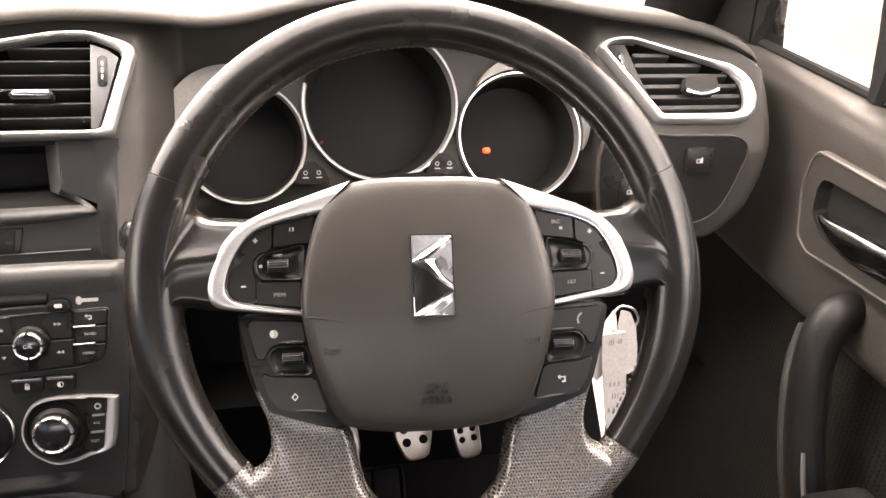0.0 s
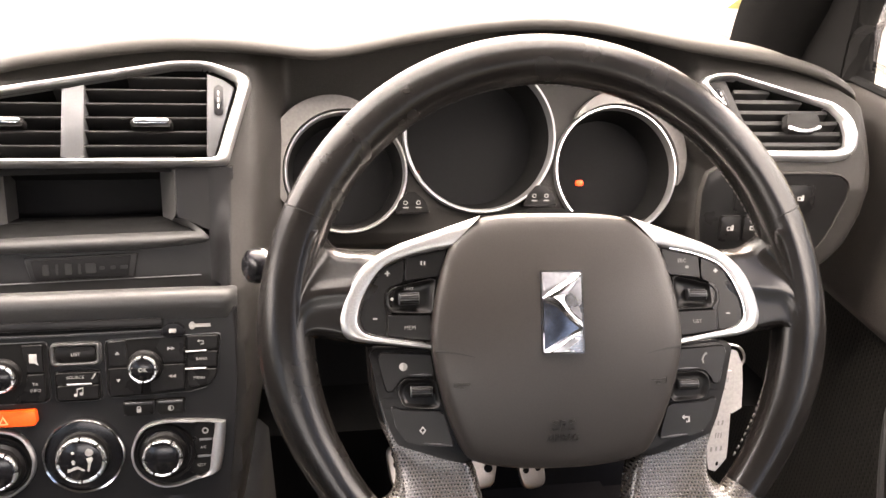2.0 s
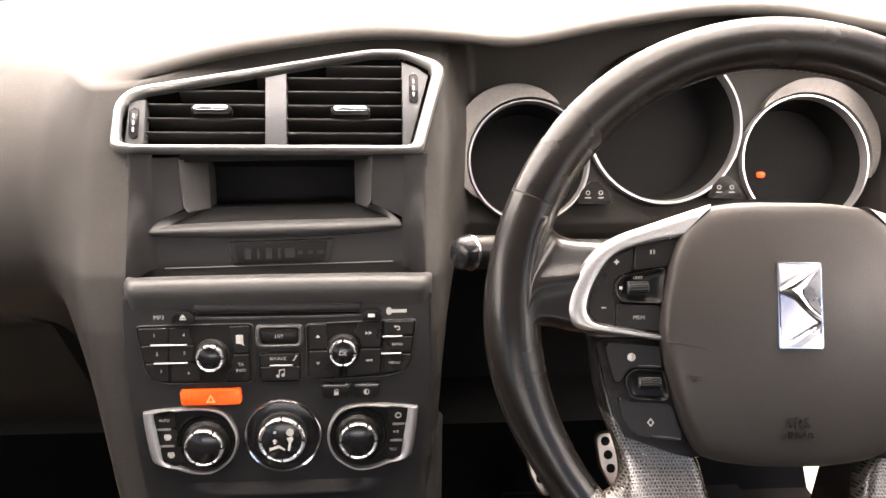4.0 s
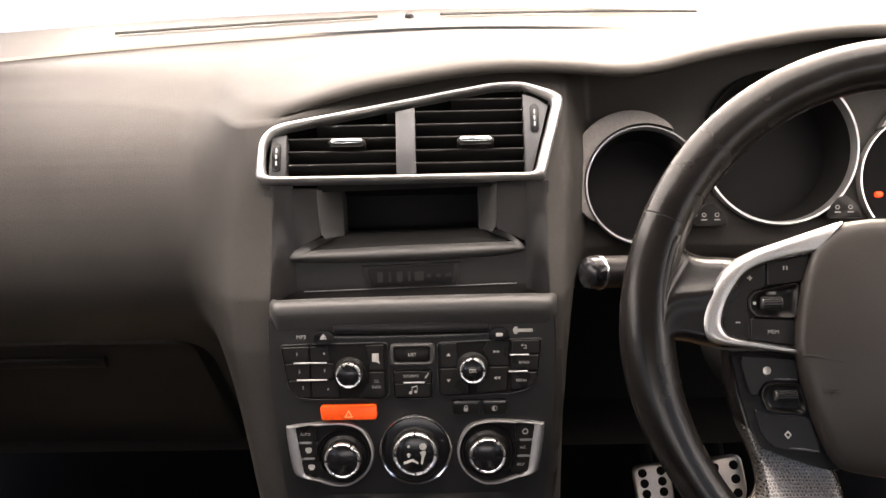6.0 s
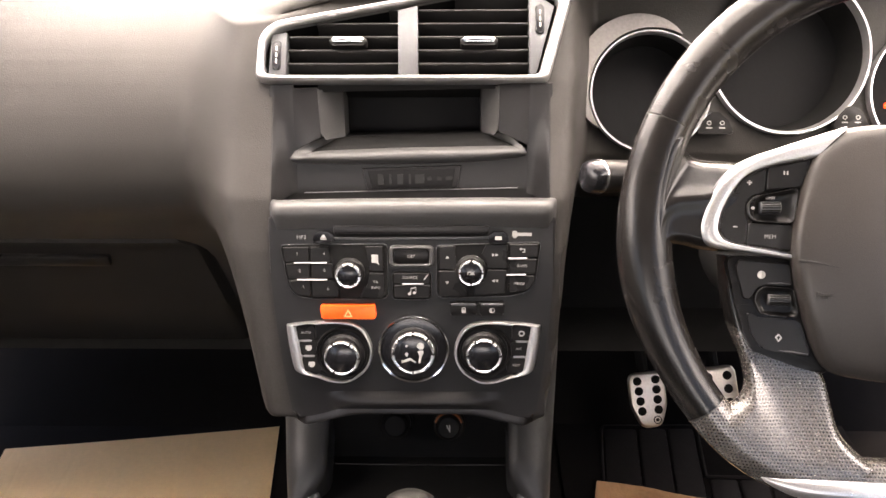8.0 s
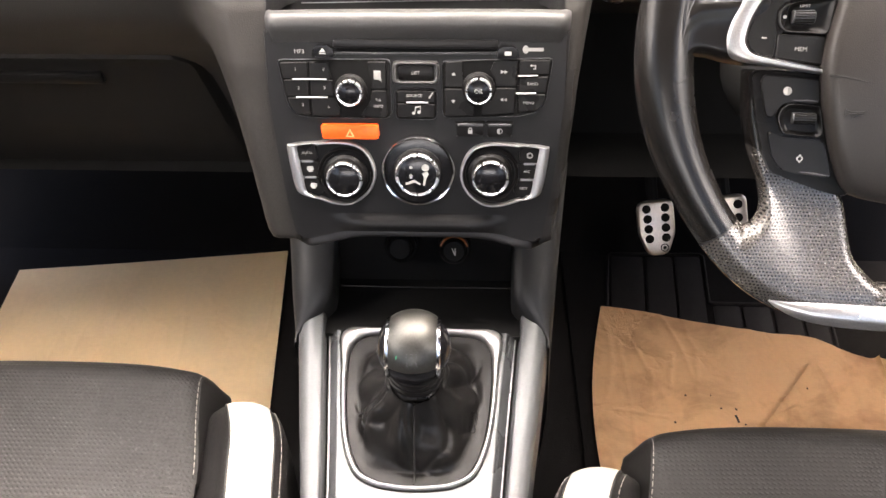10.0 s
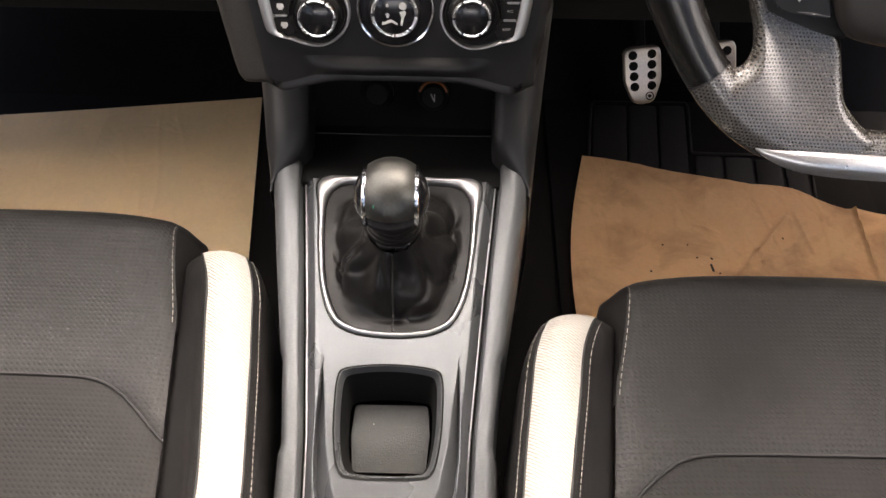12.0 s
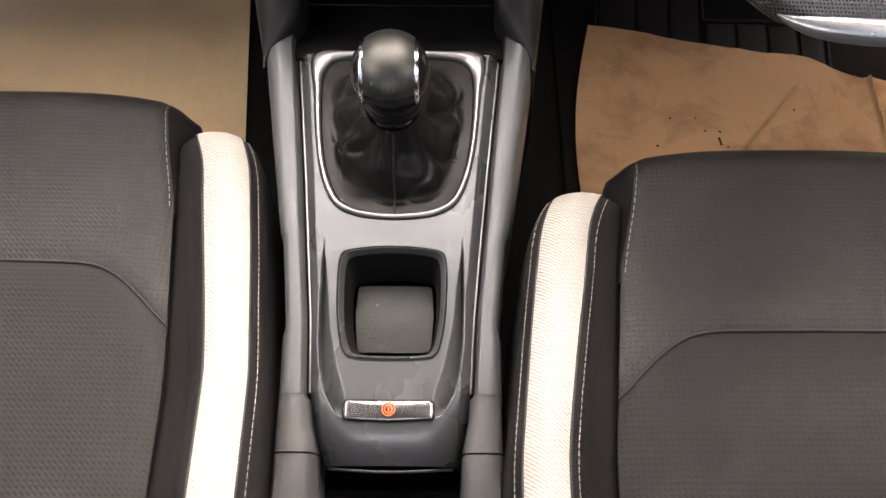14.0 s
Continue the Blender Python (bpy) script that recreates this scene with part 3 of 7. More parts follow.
loose = [v for v in bm.verts if not v.link_faces]
bmesh.ops.delete(bm, geom=loose, context="VERTS")
part("shell", bm, DASH, dashboard, "grained dark grey soft plastic", sharp=60)

# raised strip along the foot of the windscreen, with its two demister slots
rows = []
for f in np.linspace(0, 1, 6):
    row = []
    for x in np.linspace(-0.76, 0.76, 60):
        ya = 1.047 - 0.50 * abs(x - 0.05) ** 1.7
        yb = 1.325 - 0.20 * (x / 0.75) ** 2
        row.append((x, ya + (yb - ya) * f, 0.786 + 0.004 * math.sin(math.pi * f) - 0.012 * f - 0.02 * smoothstep(0.6, 0.8, abs(x))))
    rows.append(row)
bm = loft(rows, closed=False)
bmesh.ops.solidify(bm, geom=bm.faces[:], thickness=0.006)
# Paler than the shell: the strong sky light on the strip is in its colour.
DEMIST = material("skylit_dash_top_strip", (0.13, 0.125, 0.12), 0.42, vary=0.1, vscale=6, bump=0.2, bscale=900)
part("demister_strip", bm, DEMIST, dashboard, "smooth strip below the glass, paled for sky light")
for pts in ([(-0.402, 1.026), (-0.30, 1.064), (-0.18, 1.104), (-0.067, 1.134)], [(0.022, 1.144), (0.15, 1.144), (0.27, 1.136), (0.381, 1.118)]):
    part("demister_slot", sweep(spline([(x, y, 0.7895) for x, y in pts], 6, False), 0.0065, 8, flat=0.25), DEEP, dashboard, "narrow black demister slot")
part("light_sensor", revolve([(0.0, 0.7925), (0.004, 0.792), (0.006, 0.790), (0.007, 0.784)], 16), GLOSSY, dashboard, "small dark round sensor", m=pose(-0.022, 1.143, 0))

# Added plate that stops light leaking through the openings of the face.
part("leak_plate", box(-0.72, 0.72, 0.80, 0.82, 0.36, 0.765), DEEP, dashboard, "added dark plate blocking light behind the face")
# dark underside below the face
part("underside", loft([[(x, y, z) for x in np.linspace(-0.78, 0.78, 9)] for y, z in ((0.70, 0.37), (0.85, 0.36), (1.18, 0.40))], closed=False), DEEP, dashboard)

# glovebox lid with its shut line and handle slot
glovebox = thing("glovebox", "closed dark plastic glovebox lid with a slot handle", "glovebox", Matrix())
rows = []
for z in np.linspace(0.347, 0.540, 26):
    xr = float(np.interp(z, (0.345, 0.404, 0.465, 0.524, 0.545), (-0.2060, -0.2075, -0.2160, -0.2260, -0.2300))) - 0.020 * smoothstep(0.515, 0.540, z) ** 2
    rows.append([(xr - (xr + 0.70) * f, prof(PASSENGER, z) - 0.010 + 0.009 * smoothstep(0.010, 0.0, (xr + 0.70) * f) + 0.010 * smoothstep(0.532, 0.540, z), z) for f in [0, 0.004, 0.008, 0.014, 0.02] + list(np.linspace(0.04, 1, 18))])
bm = loft(rows, closed=False)
bmesh.ops.solidify(bm, geom=bm.faces[:], thickness=0.012)
part("lid", bm, DASH, glovebox)
part("handle", box(-0.47, -0.33, -0.004, 0.004, -0.007, 0.007, 0.003), PANEL, glovebox, "recessed black slot handle", m=pose(0, 0.672, 0.507, 15, 0, 0))


# ---- air vents ----
def vent_knob(parent, x, y, name="direction_tab"):
    tab = part(name, prism(rrect(x, y - 0.0015, 0.032, 0.0075, 0.003), 0.000, 0.009, 0.003), BUTTON, parent, "black tab with a chrome edge")
    part("chrome_edge", prism(rrect(x, y - 0.0005, 0.0275, 0.0042, 0.002), 0.008, 0.0108, 0.0015), CHROME, tab, "bright chrome strip")


def thumbwheel(parent, x, y, h, rot=0.0):
    w = part("thumbwheel", prism(rrect(0, 0, 0.0075, h, 0.003), -0.002, 0.004, 0.002), GLOSSY, parent, "small ribbed black wheel", m=pose(x, y, 0, 0, 0, rot))
    for k in (-1, 0, 1):
        part("mark", prism(rrect(0, k * h * 0.22, 0.0013, h * 0.15, 0.0005), 0.003, 0.0046), MARK, w)


def vent(name, label, outline, r, inner_scale, slats, frame_m, edge, dome=1, blade=0.0010):
    """A vent: silver frame, dark duct, level slats."""
    v = thing(name, label, "air vent", frame_m)
    outer = resample(rounded(outline, r, 6), 120)
    inner = resample(rounded(inner_scale, r * 0.7 if not isinstance(r, list) else [q * 0.7 for q in r], 6), 120)
    pc = (sum(q[0] for q in outer) / 120, sum(q[1] for q in outer) / 120)
    part("frame", hoop(polar(outer, pc, 240), polar(inner, pc, 240), -0.004, 0.0085, dome), SILVER, v, "satin silver surround", sharp=50)
    part("duct", loft([[(p[0], p[1], 0.001) for p in inner], [(p[0] * 0.98 + 0.02 * inner[0][0], p[1], -0.055) for p in inner]], cap0=False), DEEP, v, "matt black duct")
    poly = inner
    for y in slats:
        hits = []
        for i in range(len(poly)):
            a, b = poly[i - 1], poly[i]
            if (a[1] - y) * (b[1] - y) < 0:
                hits.append(a[0] + (b[0] - a[0]) * (y - a[1]) / (b[1] - a[1]))
        if len(hits) >= 2:
            a, b = max(min(hits), edge[0]), min(max(hits), edge[1])
            if b - a > 0.01:
                bmx = box(a, b, y - blade, y + blade, -0.022, -0.001, 0.0006, 1)
                for q in bmx.verts:
                    q.co.y += (q.co.z + 0.001) * 0.35
                part("slat", bmx, SLAT, v)
    return v, inner


inner_c = mm([(-126.5, 5.8), (105.5, 5.8), (123.5, 71), (114, 76.5), (96, 84.8), (72, 84.2), (-115, 48), (-126.5, 37)])
cv, poly = vent("air_vent", "pair of black slatted centre air vents in one satin silver frame", CENTRE_VENT, [0.008, 0.004, 0.006, 0.01, 0.03, 0.03, 0.03, 0.02], inner_c,
                [0.018, 0.030, 0.042, 0.054, 0.066, 0.077], VENT_F, (-0.108, 0.098))
part("divider", prism(mm([(-13, 6), (4, 6), (3, 68), (-14, 64)]), -0.012, 0.004, 0.001), GREYTRIM, cv, "grey upright bar between the two vents")
part("end_panel", prism(mm([(-124, 7), (-109, 7), (-109, 45), (-122, 43)]), -0.012, 0.002, 0.001), GREYTRIM, cv, "grey end panel")
part("end_panel", prism(mm([(98, 7), (104, 7), (120, 68), (111, 75), (98, 80)]), -0.012, 0.002, 0.001), GREYTRIM, cv, "grey end panel")
thumbwheel(cv, -0.117, 0.024, 0.026)
thumbwheel(cv, 0.1075, 0.056, 0.026)
for x in (-0.0555, 0.0555):
    vent_knob(cv, x, 0.0355)
for k in range(9):
    for x0, top in ((-0.098 + k * 0.0105, 0.05), (0.012 + k * 0.0105, 0.07)):
        part("vane", box(x0 - 0.0006, x0 + 0.0006, 0.008, top, -0.045, -0.026), DEEP, cv)

inner_r = mm([(546, 76.5), (552, 80.3), (563, 82.4), (575.5, 82.4), (591.7, 77.2), (632.5, 64.9), (667, 53.5), (678.4, 41), (680.5, 26.5), (677.3, 15), (667, 11.4), (594, 11.6)])
rv, poly = vent("air_vent", "black slatted side air vent in satin silver beside the door", RIGHT_VENT, 0.006, inner_r,
                [0.019, 0.0295, 0.040, 0.0505, 0.061, 0.071], VENT_F, (0.575, 0.690), dome=0.5, blade=0.0022)
part("end_panel", prism(mm([(547, 76.5), (556, 80.5), (567, 80.5), (577, 47), (588, 13.5), (593, 13.5), (569, 46)][::-1]), -0.012, 0.002, 0.001), STACK, rv, "grey end panel")
thumbwheel(rv, 0.5605, 0.062, 0.022, 17)
tab = part("direction_tab", prism(rounded(mm([(621, 46), (652, 46.5), (653, 34), (649, 29), (623, 29), (618, 34)]), 0.003), 0.0, 0.009, 0.003), DARKIN, rv, "dark grey tab with a chrome edge")
part("chrome_edge", sweep([(x, 0.0290 + 14 * (x - 0.636) ** 2, 0.0085) for x in np.linspace(0.6195, 0.6525, 14)], 0.0017, 8), CHROME, tab, "bright chrome strip")

# switch panel below the side vent
SWITCH_F = plane_frame((0, 0.580, 0.66), 12)
sp = thing("switch_panel", "black switch panel on the dashboard beside the door", "switch panel", SWITCH_F)
plate = spline(mm([(535, 58), (600, 57.5), (655, 56.5), (672, 52), (677.5, 41), (670, 20), (658, -4), (644, -18), (620, -25), (580, -27), (538, -26)]), 4)
part("plate", prism(plate, -0.004, 0.0010, 0.0006), PANEL, sp)
part("plate_edge", hoop([(0.607 + (p[0] - 0.607) * 1.022, 0.016 + (p[1] - 0.016) * 1.045) for p in plate], plate, -0.004, 0.0024, 1), DASH, sp, "raised rounded edge", sharp=60)
for x, y, w in ((0.628, 0.035, 0.028), (0.577, 0.036, 0.030), (0.560, 0.008, 0.020), (0.583, 0.008, 0.020)):
    b = part("button", prism(rrect(x, y, w, 0.024, 0.003), 0.0, 0.0040, 0.0012), BUTTON, sp)
    part("symbol", joined([hoop(rrect(x - 0.0015, y, 0.0042, 0.0038, 0.0007), rrect(x - 0.0015, y, 0.0028, 0.0024, 0.0005), 0.0038, 0.0043, 0), prism(rrect(x + 0.0018, y + 0.0006, 0.0020, 0.0052, 0.0004), 0.0038, 0.0043)]), MARK, b)


# ---- upper centre panel with the screen recess and the clock ----
screen = thing("display_housing", "dark plastic display housing with a hooded screen above the radio", "display housing", SCREEN_F)
for s in (-1, 1):
    edge = [(-82.5, -2), (-81.3, -44.5), (-97, -51), (-124, -66)] if s < 0 else [(72.7, -2), (71.9, -43), (83, -47), (118, -66)]
    part("side_panel", prism(mm(edge + [(-124, -2)] if s < 0 else edge[::-1] + [(118, -2)]), -0.03, 0.0, 0.0006), STACK, screen, "black side panel")
    top_o, low_o, ix = (-0.0822, -0.0810, -0.0635) if s < 0 else (0.0724, 0.0716, 0.0575)
    rows = []
    for f in np.linspace(0, 1, 10):
        y = -0.004 - (0.0425 if s < 0 else 0.0410) * f
        xo = top_o + (low_o - top_o) * f - s * 0.003 * smoothstep(0.85, 1.0, f)
        rows.append([(xo, y, -0.004), (xo, y, -0.0002), (xo - s * 0.0005, y, 0.0), (xo + (ix - xo) * 0.5, y, -0.0115), (ix, y, -0.023), (ix, y, -0.056)])
    part("cheek", loft(rows, closed=False), BAR, screen, "grey inner cheek", sharp=20)
part("screen", prism(rrect(-0.003, -0.024, 0.140, 0.056, 0.003), -0.060, -0.052, 0.001), LENS, screen, "switched-off dark screen")
part("hood", box(-0.082, 0.072, -0.006, 0.006, -0.06, -0.004), DEEP, screen)
part("recess_floor", box(-0.080, 0.072, -0.0475, -0.0455, -0.06, -0.024), DEEP, screen)
# ledge below the screen: a sunk floor inside a broad rounded rim that runs up to both cheeks
rows = []
for y, z, xa, xb in ((-0.0455, -0.024, -0.0740, 0.0660), (-0.0470, -0.015, -0.0780, 0.0700), (-0.0530, -0.004, -0.0890, 0.0800), (-0.0590, -0.001, -0.0960, 0.0880)):
    rows.append([(xa + (xb - xa) * f, y + 0.0022 * (f - 0.5), z) for f in np.linspace(0, 1, 40)])
part("ledge", loft(rows, closed=False), DEEP, screen, "black sloping floor in front of the screen", sharp=50)
inner = spline([(-0.0690, -0.0462, -0.014), (-0.0800, -0.0518, -0.0080), (-0.0905, -0.0566, -0.0025), (-0.0800, -0.0560, -0.0018), (-0.0500, -0.0552, -0.0015), (-0.0100, -0.0546, -0.0015), (0.0400, -0.0545, -0.0015), (0.0740, -0.0545, -0.0018), (0.0838, -0.0542, -0.0025), (0.0730, -0.0496, -0.0080), (0.0610, -0.0446, -0.014)], 7, False)
outer = spline([(-0.0800, -0.0450, 0.0004), (-0.0970, -0.0515, 0.0004), (-0.1128, -0.0622, 0.0004), (-0.0980, -0.0664, 0.0002), (-0.0560, -0.0682, 0.0002), (-0.0100, -0.0686, 0.0002), (0.0420, -0.0680, 0.0002), (0.0820, -0.0656, 0.0002), (0.0964, -0.0608, 0.0004), (0.0826, -0.0472, 0.0004), (0.0716, -0.0434, 0.0004)], 7, False)
rows = []
for k, (p, q) in enumerate(zip(inner, outer)):
    p, q = Vector(p), Vector(q)
    g = k / (len(inner) - 1)
    crown = 0.0015 + 0.0062 * smoothstep(0.10, 0.30, g) * smoothstep(0.90, 0.70, g)
    rows.append([tuple(p.lerp(q, f) + Vector((0, 0, crown * math.sin(math.pi * f ** 0.85) ** 0.8))) for f in np.linspace(0, 1, 13)])
part("ledge_rim", loft(rows, closed=False), BAR, screen, "broad rounded grey rim", sharp=60)
for s in (-1, 1):
    rows = []
    for z in np.linspace(0.632, 0.7215, 20):
        xe = 0.1155 if s > 0 else -0.1205
        py = 0.603 + (z - 0.7225) * math.tan(radians(16))
        rows.append([(xe + s * 0.002, min(face_y(xe + s * 0.002, z), py) + 0.0005, z)] + [(xe - s * dx, py - 0.0003 + (min(face_y(xe, z), py) - py) * g, z) for dx, g in ((0, 1.0), (0.002, 0.88), (0.004, 0.68), (0.007, 0.44), (0.010, 0.24), (0.013, 0.09), (0.016, 0.02))] + [(xe - s * 0.018, py + 0.0004, z)])
    part("side_return", loft(rows, closed=False), STACK, screen, "black return beside the panel", m=SCREEN_F.inverted())
part("lower_panel", prism(mm([(-124, -60), (118, -60), (118, -108), (-124, -108)]), -0.03, -0.0002, 0.001), STACK, screen, "dark lower panel", sharp=12)
clock = part("clock", prism(mm([(-47, -71.5), (39.5, -70.5), (35.5, -90.5), (-43, -91)]), -0.006, 0.002, 0.0015), STACK, screen, "trapezoid clock surround")
part("clock_glass", prism(mm([(-42, -73), (34, -72.2), (31, -89), (-39, -89.5)]), 0.001, 0.0028, 0.0005), LENS, clock, "dark switched-off clock glass")
for k, (w, h) in enumerate(((5, 9), (2, 9), (5, 9), (2, 9), (8, 8), (4, 3), (4, 3), (6, 3))):
    part("digit", prism(rrect(-0.031 + 0.0085 * k, -0.0815, w * 0.001, h * 0.001, 0.0008), 0.0026, 0.0031), FAINT, clock)
STRIP2 = material("fine_bright_edge", (0.22, 0.22, 0.22), 0.4, metal=0.5)
part("groove", prism(mm([(-98.7, -92.6), (-98.7, -91.9), (88, -90.9), (88, -91.6)][::-1]), -0.001, 0.0006), STRIP2, screen, "fine bright line")

# ---- radio and climate panel ----
stack = thing("centre_stack", "satin charcoal centre stack with a rounded top bar and lower lip", "centre console", STACK_F)
outline = mm([(-121.5, 116), (120, 116), (118.5, 60), (116, 20), (112, -20), (107, -60), (103, -69), (85, -64), (50, -60), (0, -60), (-50, -60), (-85, -65), (-103, -69), (-108, -60), (-114, -20), (-118, 20), (-121, 60)])
part("faceplate", prism(rounded(outline, 0.006, 3), -0.05, 0.0, 0.003), STACK, stack, "black faceplate", sharp=12)
rows = []
for v, n in ((104, 0.0004), (108, 0.0020), (112, 0.0038), (116, 0.0052), (120, 0.0056), (123.5, 0.0046), (126, 0.0020), (127.3, -0.002), (127.6, -0.008), (124.0, -0.020), (117.0, -0.036), (110.0, -0.05)):
    rows.append([(x, (v + 0.4 + 9.0 * x + 1.2 * (1.0 - (x / 0.12) ** 4)) * 0.001, n - 0.02 * max(0, (abs(x) - 0.112) / 0.011) ** 2) for x in np.linspace(-0.122, 0.1205, 60)])
part("top_bar", loft(rows, closed=False), BAR, stack, "rounded grey bar along the top", sharp=60)
# soft swelling above the lower lip, fading out to both sides
rows = []
for k in range(13):
    f = k / 12
    rows.append([(x, (-41.0 - 18.0 * f) * 0.001, 0.0004 + 0.0050 * math.sin(math.pi * f) ** 1.3 * (1 - smoothstep(0.045, 0.080, abs(x)))) for x in np.linspace(-0.082, 0.092, 50)])
part("grip_bar", loft(rows, closed=False), STACK, stack, "softly rounded lower grip bar")
rows = []
for x in np.linspace(-0.1055, 0.1055, 60):
    e = -63.0 - 11.0 * smoothstep(0.045, 0.104, abs(x))
    rows.append([(x, (e + dv) * 0.001, n - 0.010 * smoothstep(0.092, 0.106, abs(x)) ** 2) for dv, n in ((8.0, 0.0004), (5.0, 0.0012), (2.5, 0.0018), (0.8, 0.0014), (0.0, 0.0), (-0.3, -0.004), (0.0, -0.05))])
part("lower_lip", loft(rows, closed=False), STACK, stack, "thin curved lower edge")

radio = thing("car_radio", "black car radio with a disc slot, two knobs and many buttons", "car radio", STACK_F)
part("disc_slot", joined([box(-0.064, 0.062, 0.0975, 0.1005, -0.001, 0.0008)]), DEEP, radio, "narrow black disc slot")
part("slot_lip", sweep([(-0.066, 0.0965, 0.001), (-0.03, 0.0962, 0.0014), (0.03, 0.0968, 0.0014), (0.064, 0.0975, 0.001)], 0.0011, 8), GREYTRIM, radio)
part("slot_hood", box(-0.066, 0.064, 0.1005, 0.1075, -0.001, 0.0035, 0.0015), STACK, radio)
for x, txt in ((-0.074, "eject"), (0.0715, "map")):
    b = part("button", prism(rounded(mm([(x * 1000 - 9, 93.5), (x * 1000 + 9, 93.8), (x * 1000 + 8, 100), (x * 1000 + 4, 103), (x * 1000 - 4, 103), (x * 1000 - 8, 100)]), 0.002), 0.0, 0.006, 0.002), GLOSSY, radio)
    if txt == "eject":
        part("symbol", joined([prism(mm([(-76.5, 98), (-71.5, 98), (-74, 101)]), 0.0058, 0.0063), prism(mm([(-76.5, 96.5), (-71.5, 96.5), (-71.5, 97.3), (-76.5, 97.3)]), 0.0058, 0.0063)]), MARK, b)
    else:
        part("symbol", prism(rrect(0.0715, 0.098, 0.0055, 0.003, 0.0005), 0.0058, 0.0063), MARK, b)
letters("MP3", 0.0046, -0.0935, 0.0970, 0.0004, radio)
part("logo_bar", joined([prism(rrect(0.093, 0.1000, 0.013, 0.0026, 0.0006), 0.0, 0.0005), prism(circle(0.0855, 0.1000, 0.0024, 12, 0.0032), 0.0, 0.0006)]), MARK, radio, "small white logo bar")

BTN = 0.0032
STRIP = material("dull_silver_strip", (0.27, 0.27, 0.27), 0.35, metal=0.8, vary=0.06, vscale=30)


def key(pts, parent=radio, h=BTN, mat=BUTTON, r=0.0015, name="button"):
    return part(name, prism(rounded(mm(pts), r, 3), -0.001, h, 0.0007, 1), mat, parent)


def button_bed(outline, r):
    """A black bed for a group of keys, with a fine grey edge round it."""
    pts = resample(rounded(outline, r), 90)
    c = (sum(p[0] for p in pts) / 90, sum(p[1] for p in pts) / 90)
    part("button_bed", prism(pts, -0.001, 0.0021, 0.0004, 1), DEEP, radio)
    part("bed_edge", hoop([(c[0] + (x - c[0]) * 1.014, c[1] + (y - c[1]) * 1.026) for x, y in pts], pts, -0.001, 0.0026, 1), GREYTRIM, radio, "fine grey edge", sharp=60)


button_bed(mm([(-111, 90.5), (-21.5, 91.5), (-21.5, 44), (-85, 44), (-98, 46), (-105, 54)]), [0.003, 0.004, 0.006, 0.01, 0.008, 0.008])
button_bed(mm(mirror([(-107, 93.3), (-20, 90.5), (-20.5, 45), (-82, 47), (-96, 50.5), (-103, 60)])), [0.008, 0.008, 0.01, 0.006, 0.004, 0.003])
button_bed(rrect(-0.001, 0.0557, 0.033, 0.0245, 0.004), 0.0001)
# number keys
k1 = [[(-109.5, 89), (-87, 89.5), (-87, 76), (-108, 76)], [(-107.7, 75), (-87, 75), (-87, 61.5), (-105.8, 61.5)], [(-105.5, 60.5), (-87, 60.5), (-87, 46), (-99, 47.5), (-103, 53)]]
k2 = [[(-86, 89.5), (-70.5, 89.7), (-70.5, 83), (-67.5, 76), (-86, 76)], [(-86, 75), (-67.5, 75), (-67, 62), (-86, 61.5)], [(-86, 60.5), (-67, 60.5), (-63, 52), (-63, 45.3), (-86, 45.8)]]
for i in range(3):
    a = key(k1[i])
    letters(str(i + 1), 0.0036, (-0.097, -0.0955, -0.093)[i], (0.0835, 0.0685, 0.0545)[i], BTN, a)
    a = key(k2[i])
    letters(str(i + 4), 0.0036, (-0.0745, -0.0745, -0.072)[i], (0.0835, 0.0690, 0.0530)[i], BTN, a)
part("metal_strip", prism(mm([(-100, 76.3), (-72.5, 76.3), (-72.5, 75.0), (-100, 75.0)]), 0, 0.0045, 0.0006, 1), STRIP, radio, "satin silver strip")
part("metal_strip", prism(mm([(-98, 61.6), (-72.5, 61.6), (-72.5, 60.3), (-98, 60.3)]), 0, 0.0045, 0.0006, 1), STRIP, radio, "satin silver strip")
a = key([(-40, 90), (-24.5, 90.3), (-24.5, 68), (-37, 68), (-36, 75), (-38, 80)])
part("symbol", prism(mm([(-34.5, 83), (-29, 83), (-29, 76.5), (-28, 74), (-31, 76), (-34.5, 76)]), BTN - 0.0004, BTN + 0.0004), MARK, a)
a = key([(-37, 67), (-24.5, 67), (-24.5, 47), (-27, 45), (-47, 45.2), (-42, 52), (-38, 58)])
letters("TA", 0.0034, -0.0315, 0.0590, BTN, a)
letters("INFO", 0.0034, -0.0315, 0.0540, BTN, a)


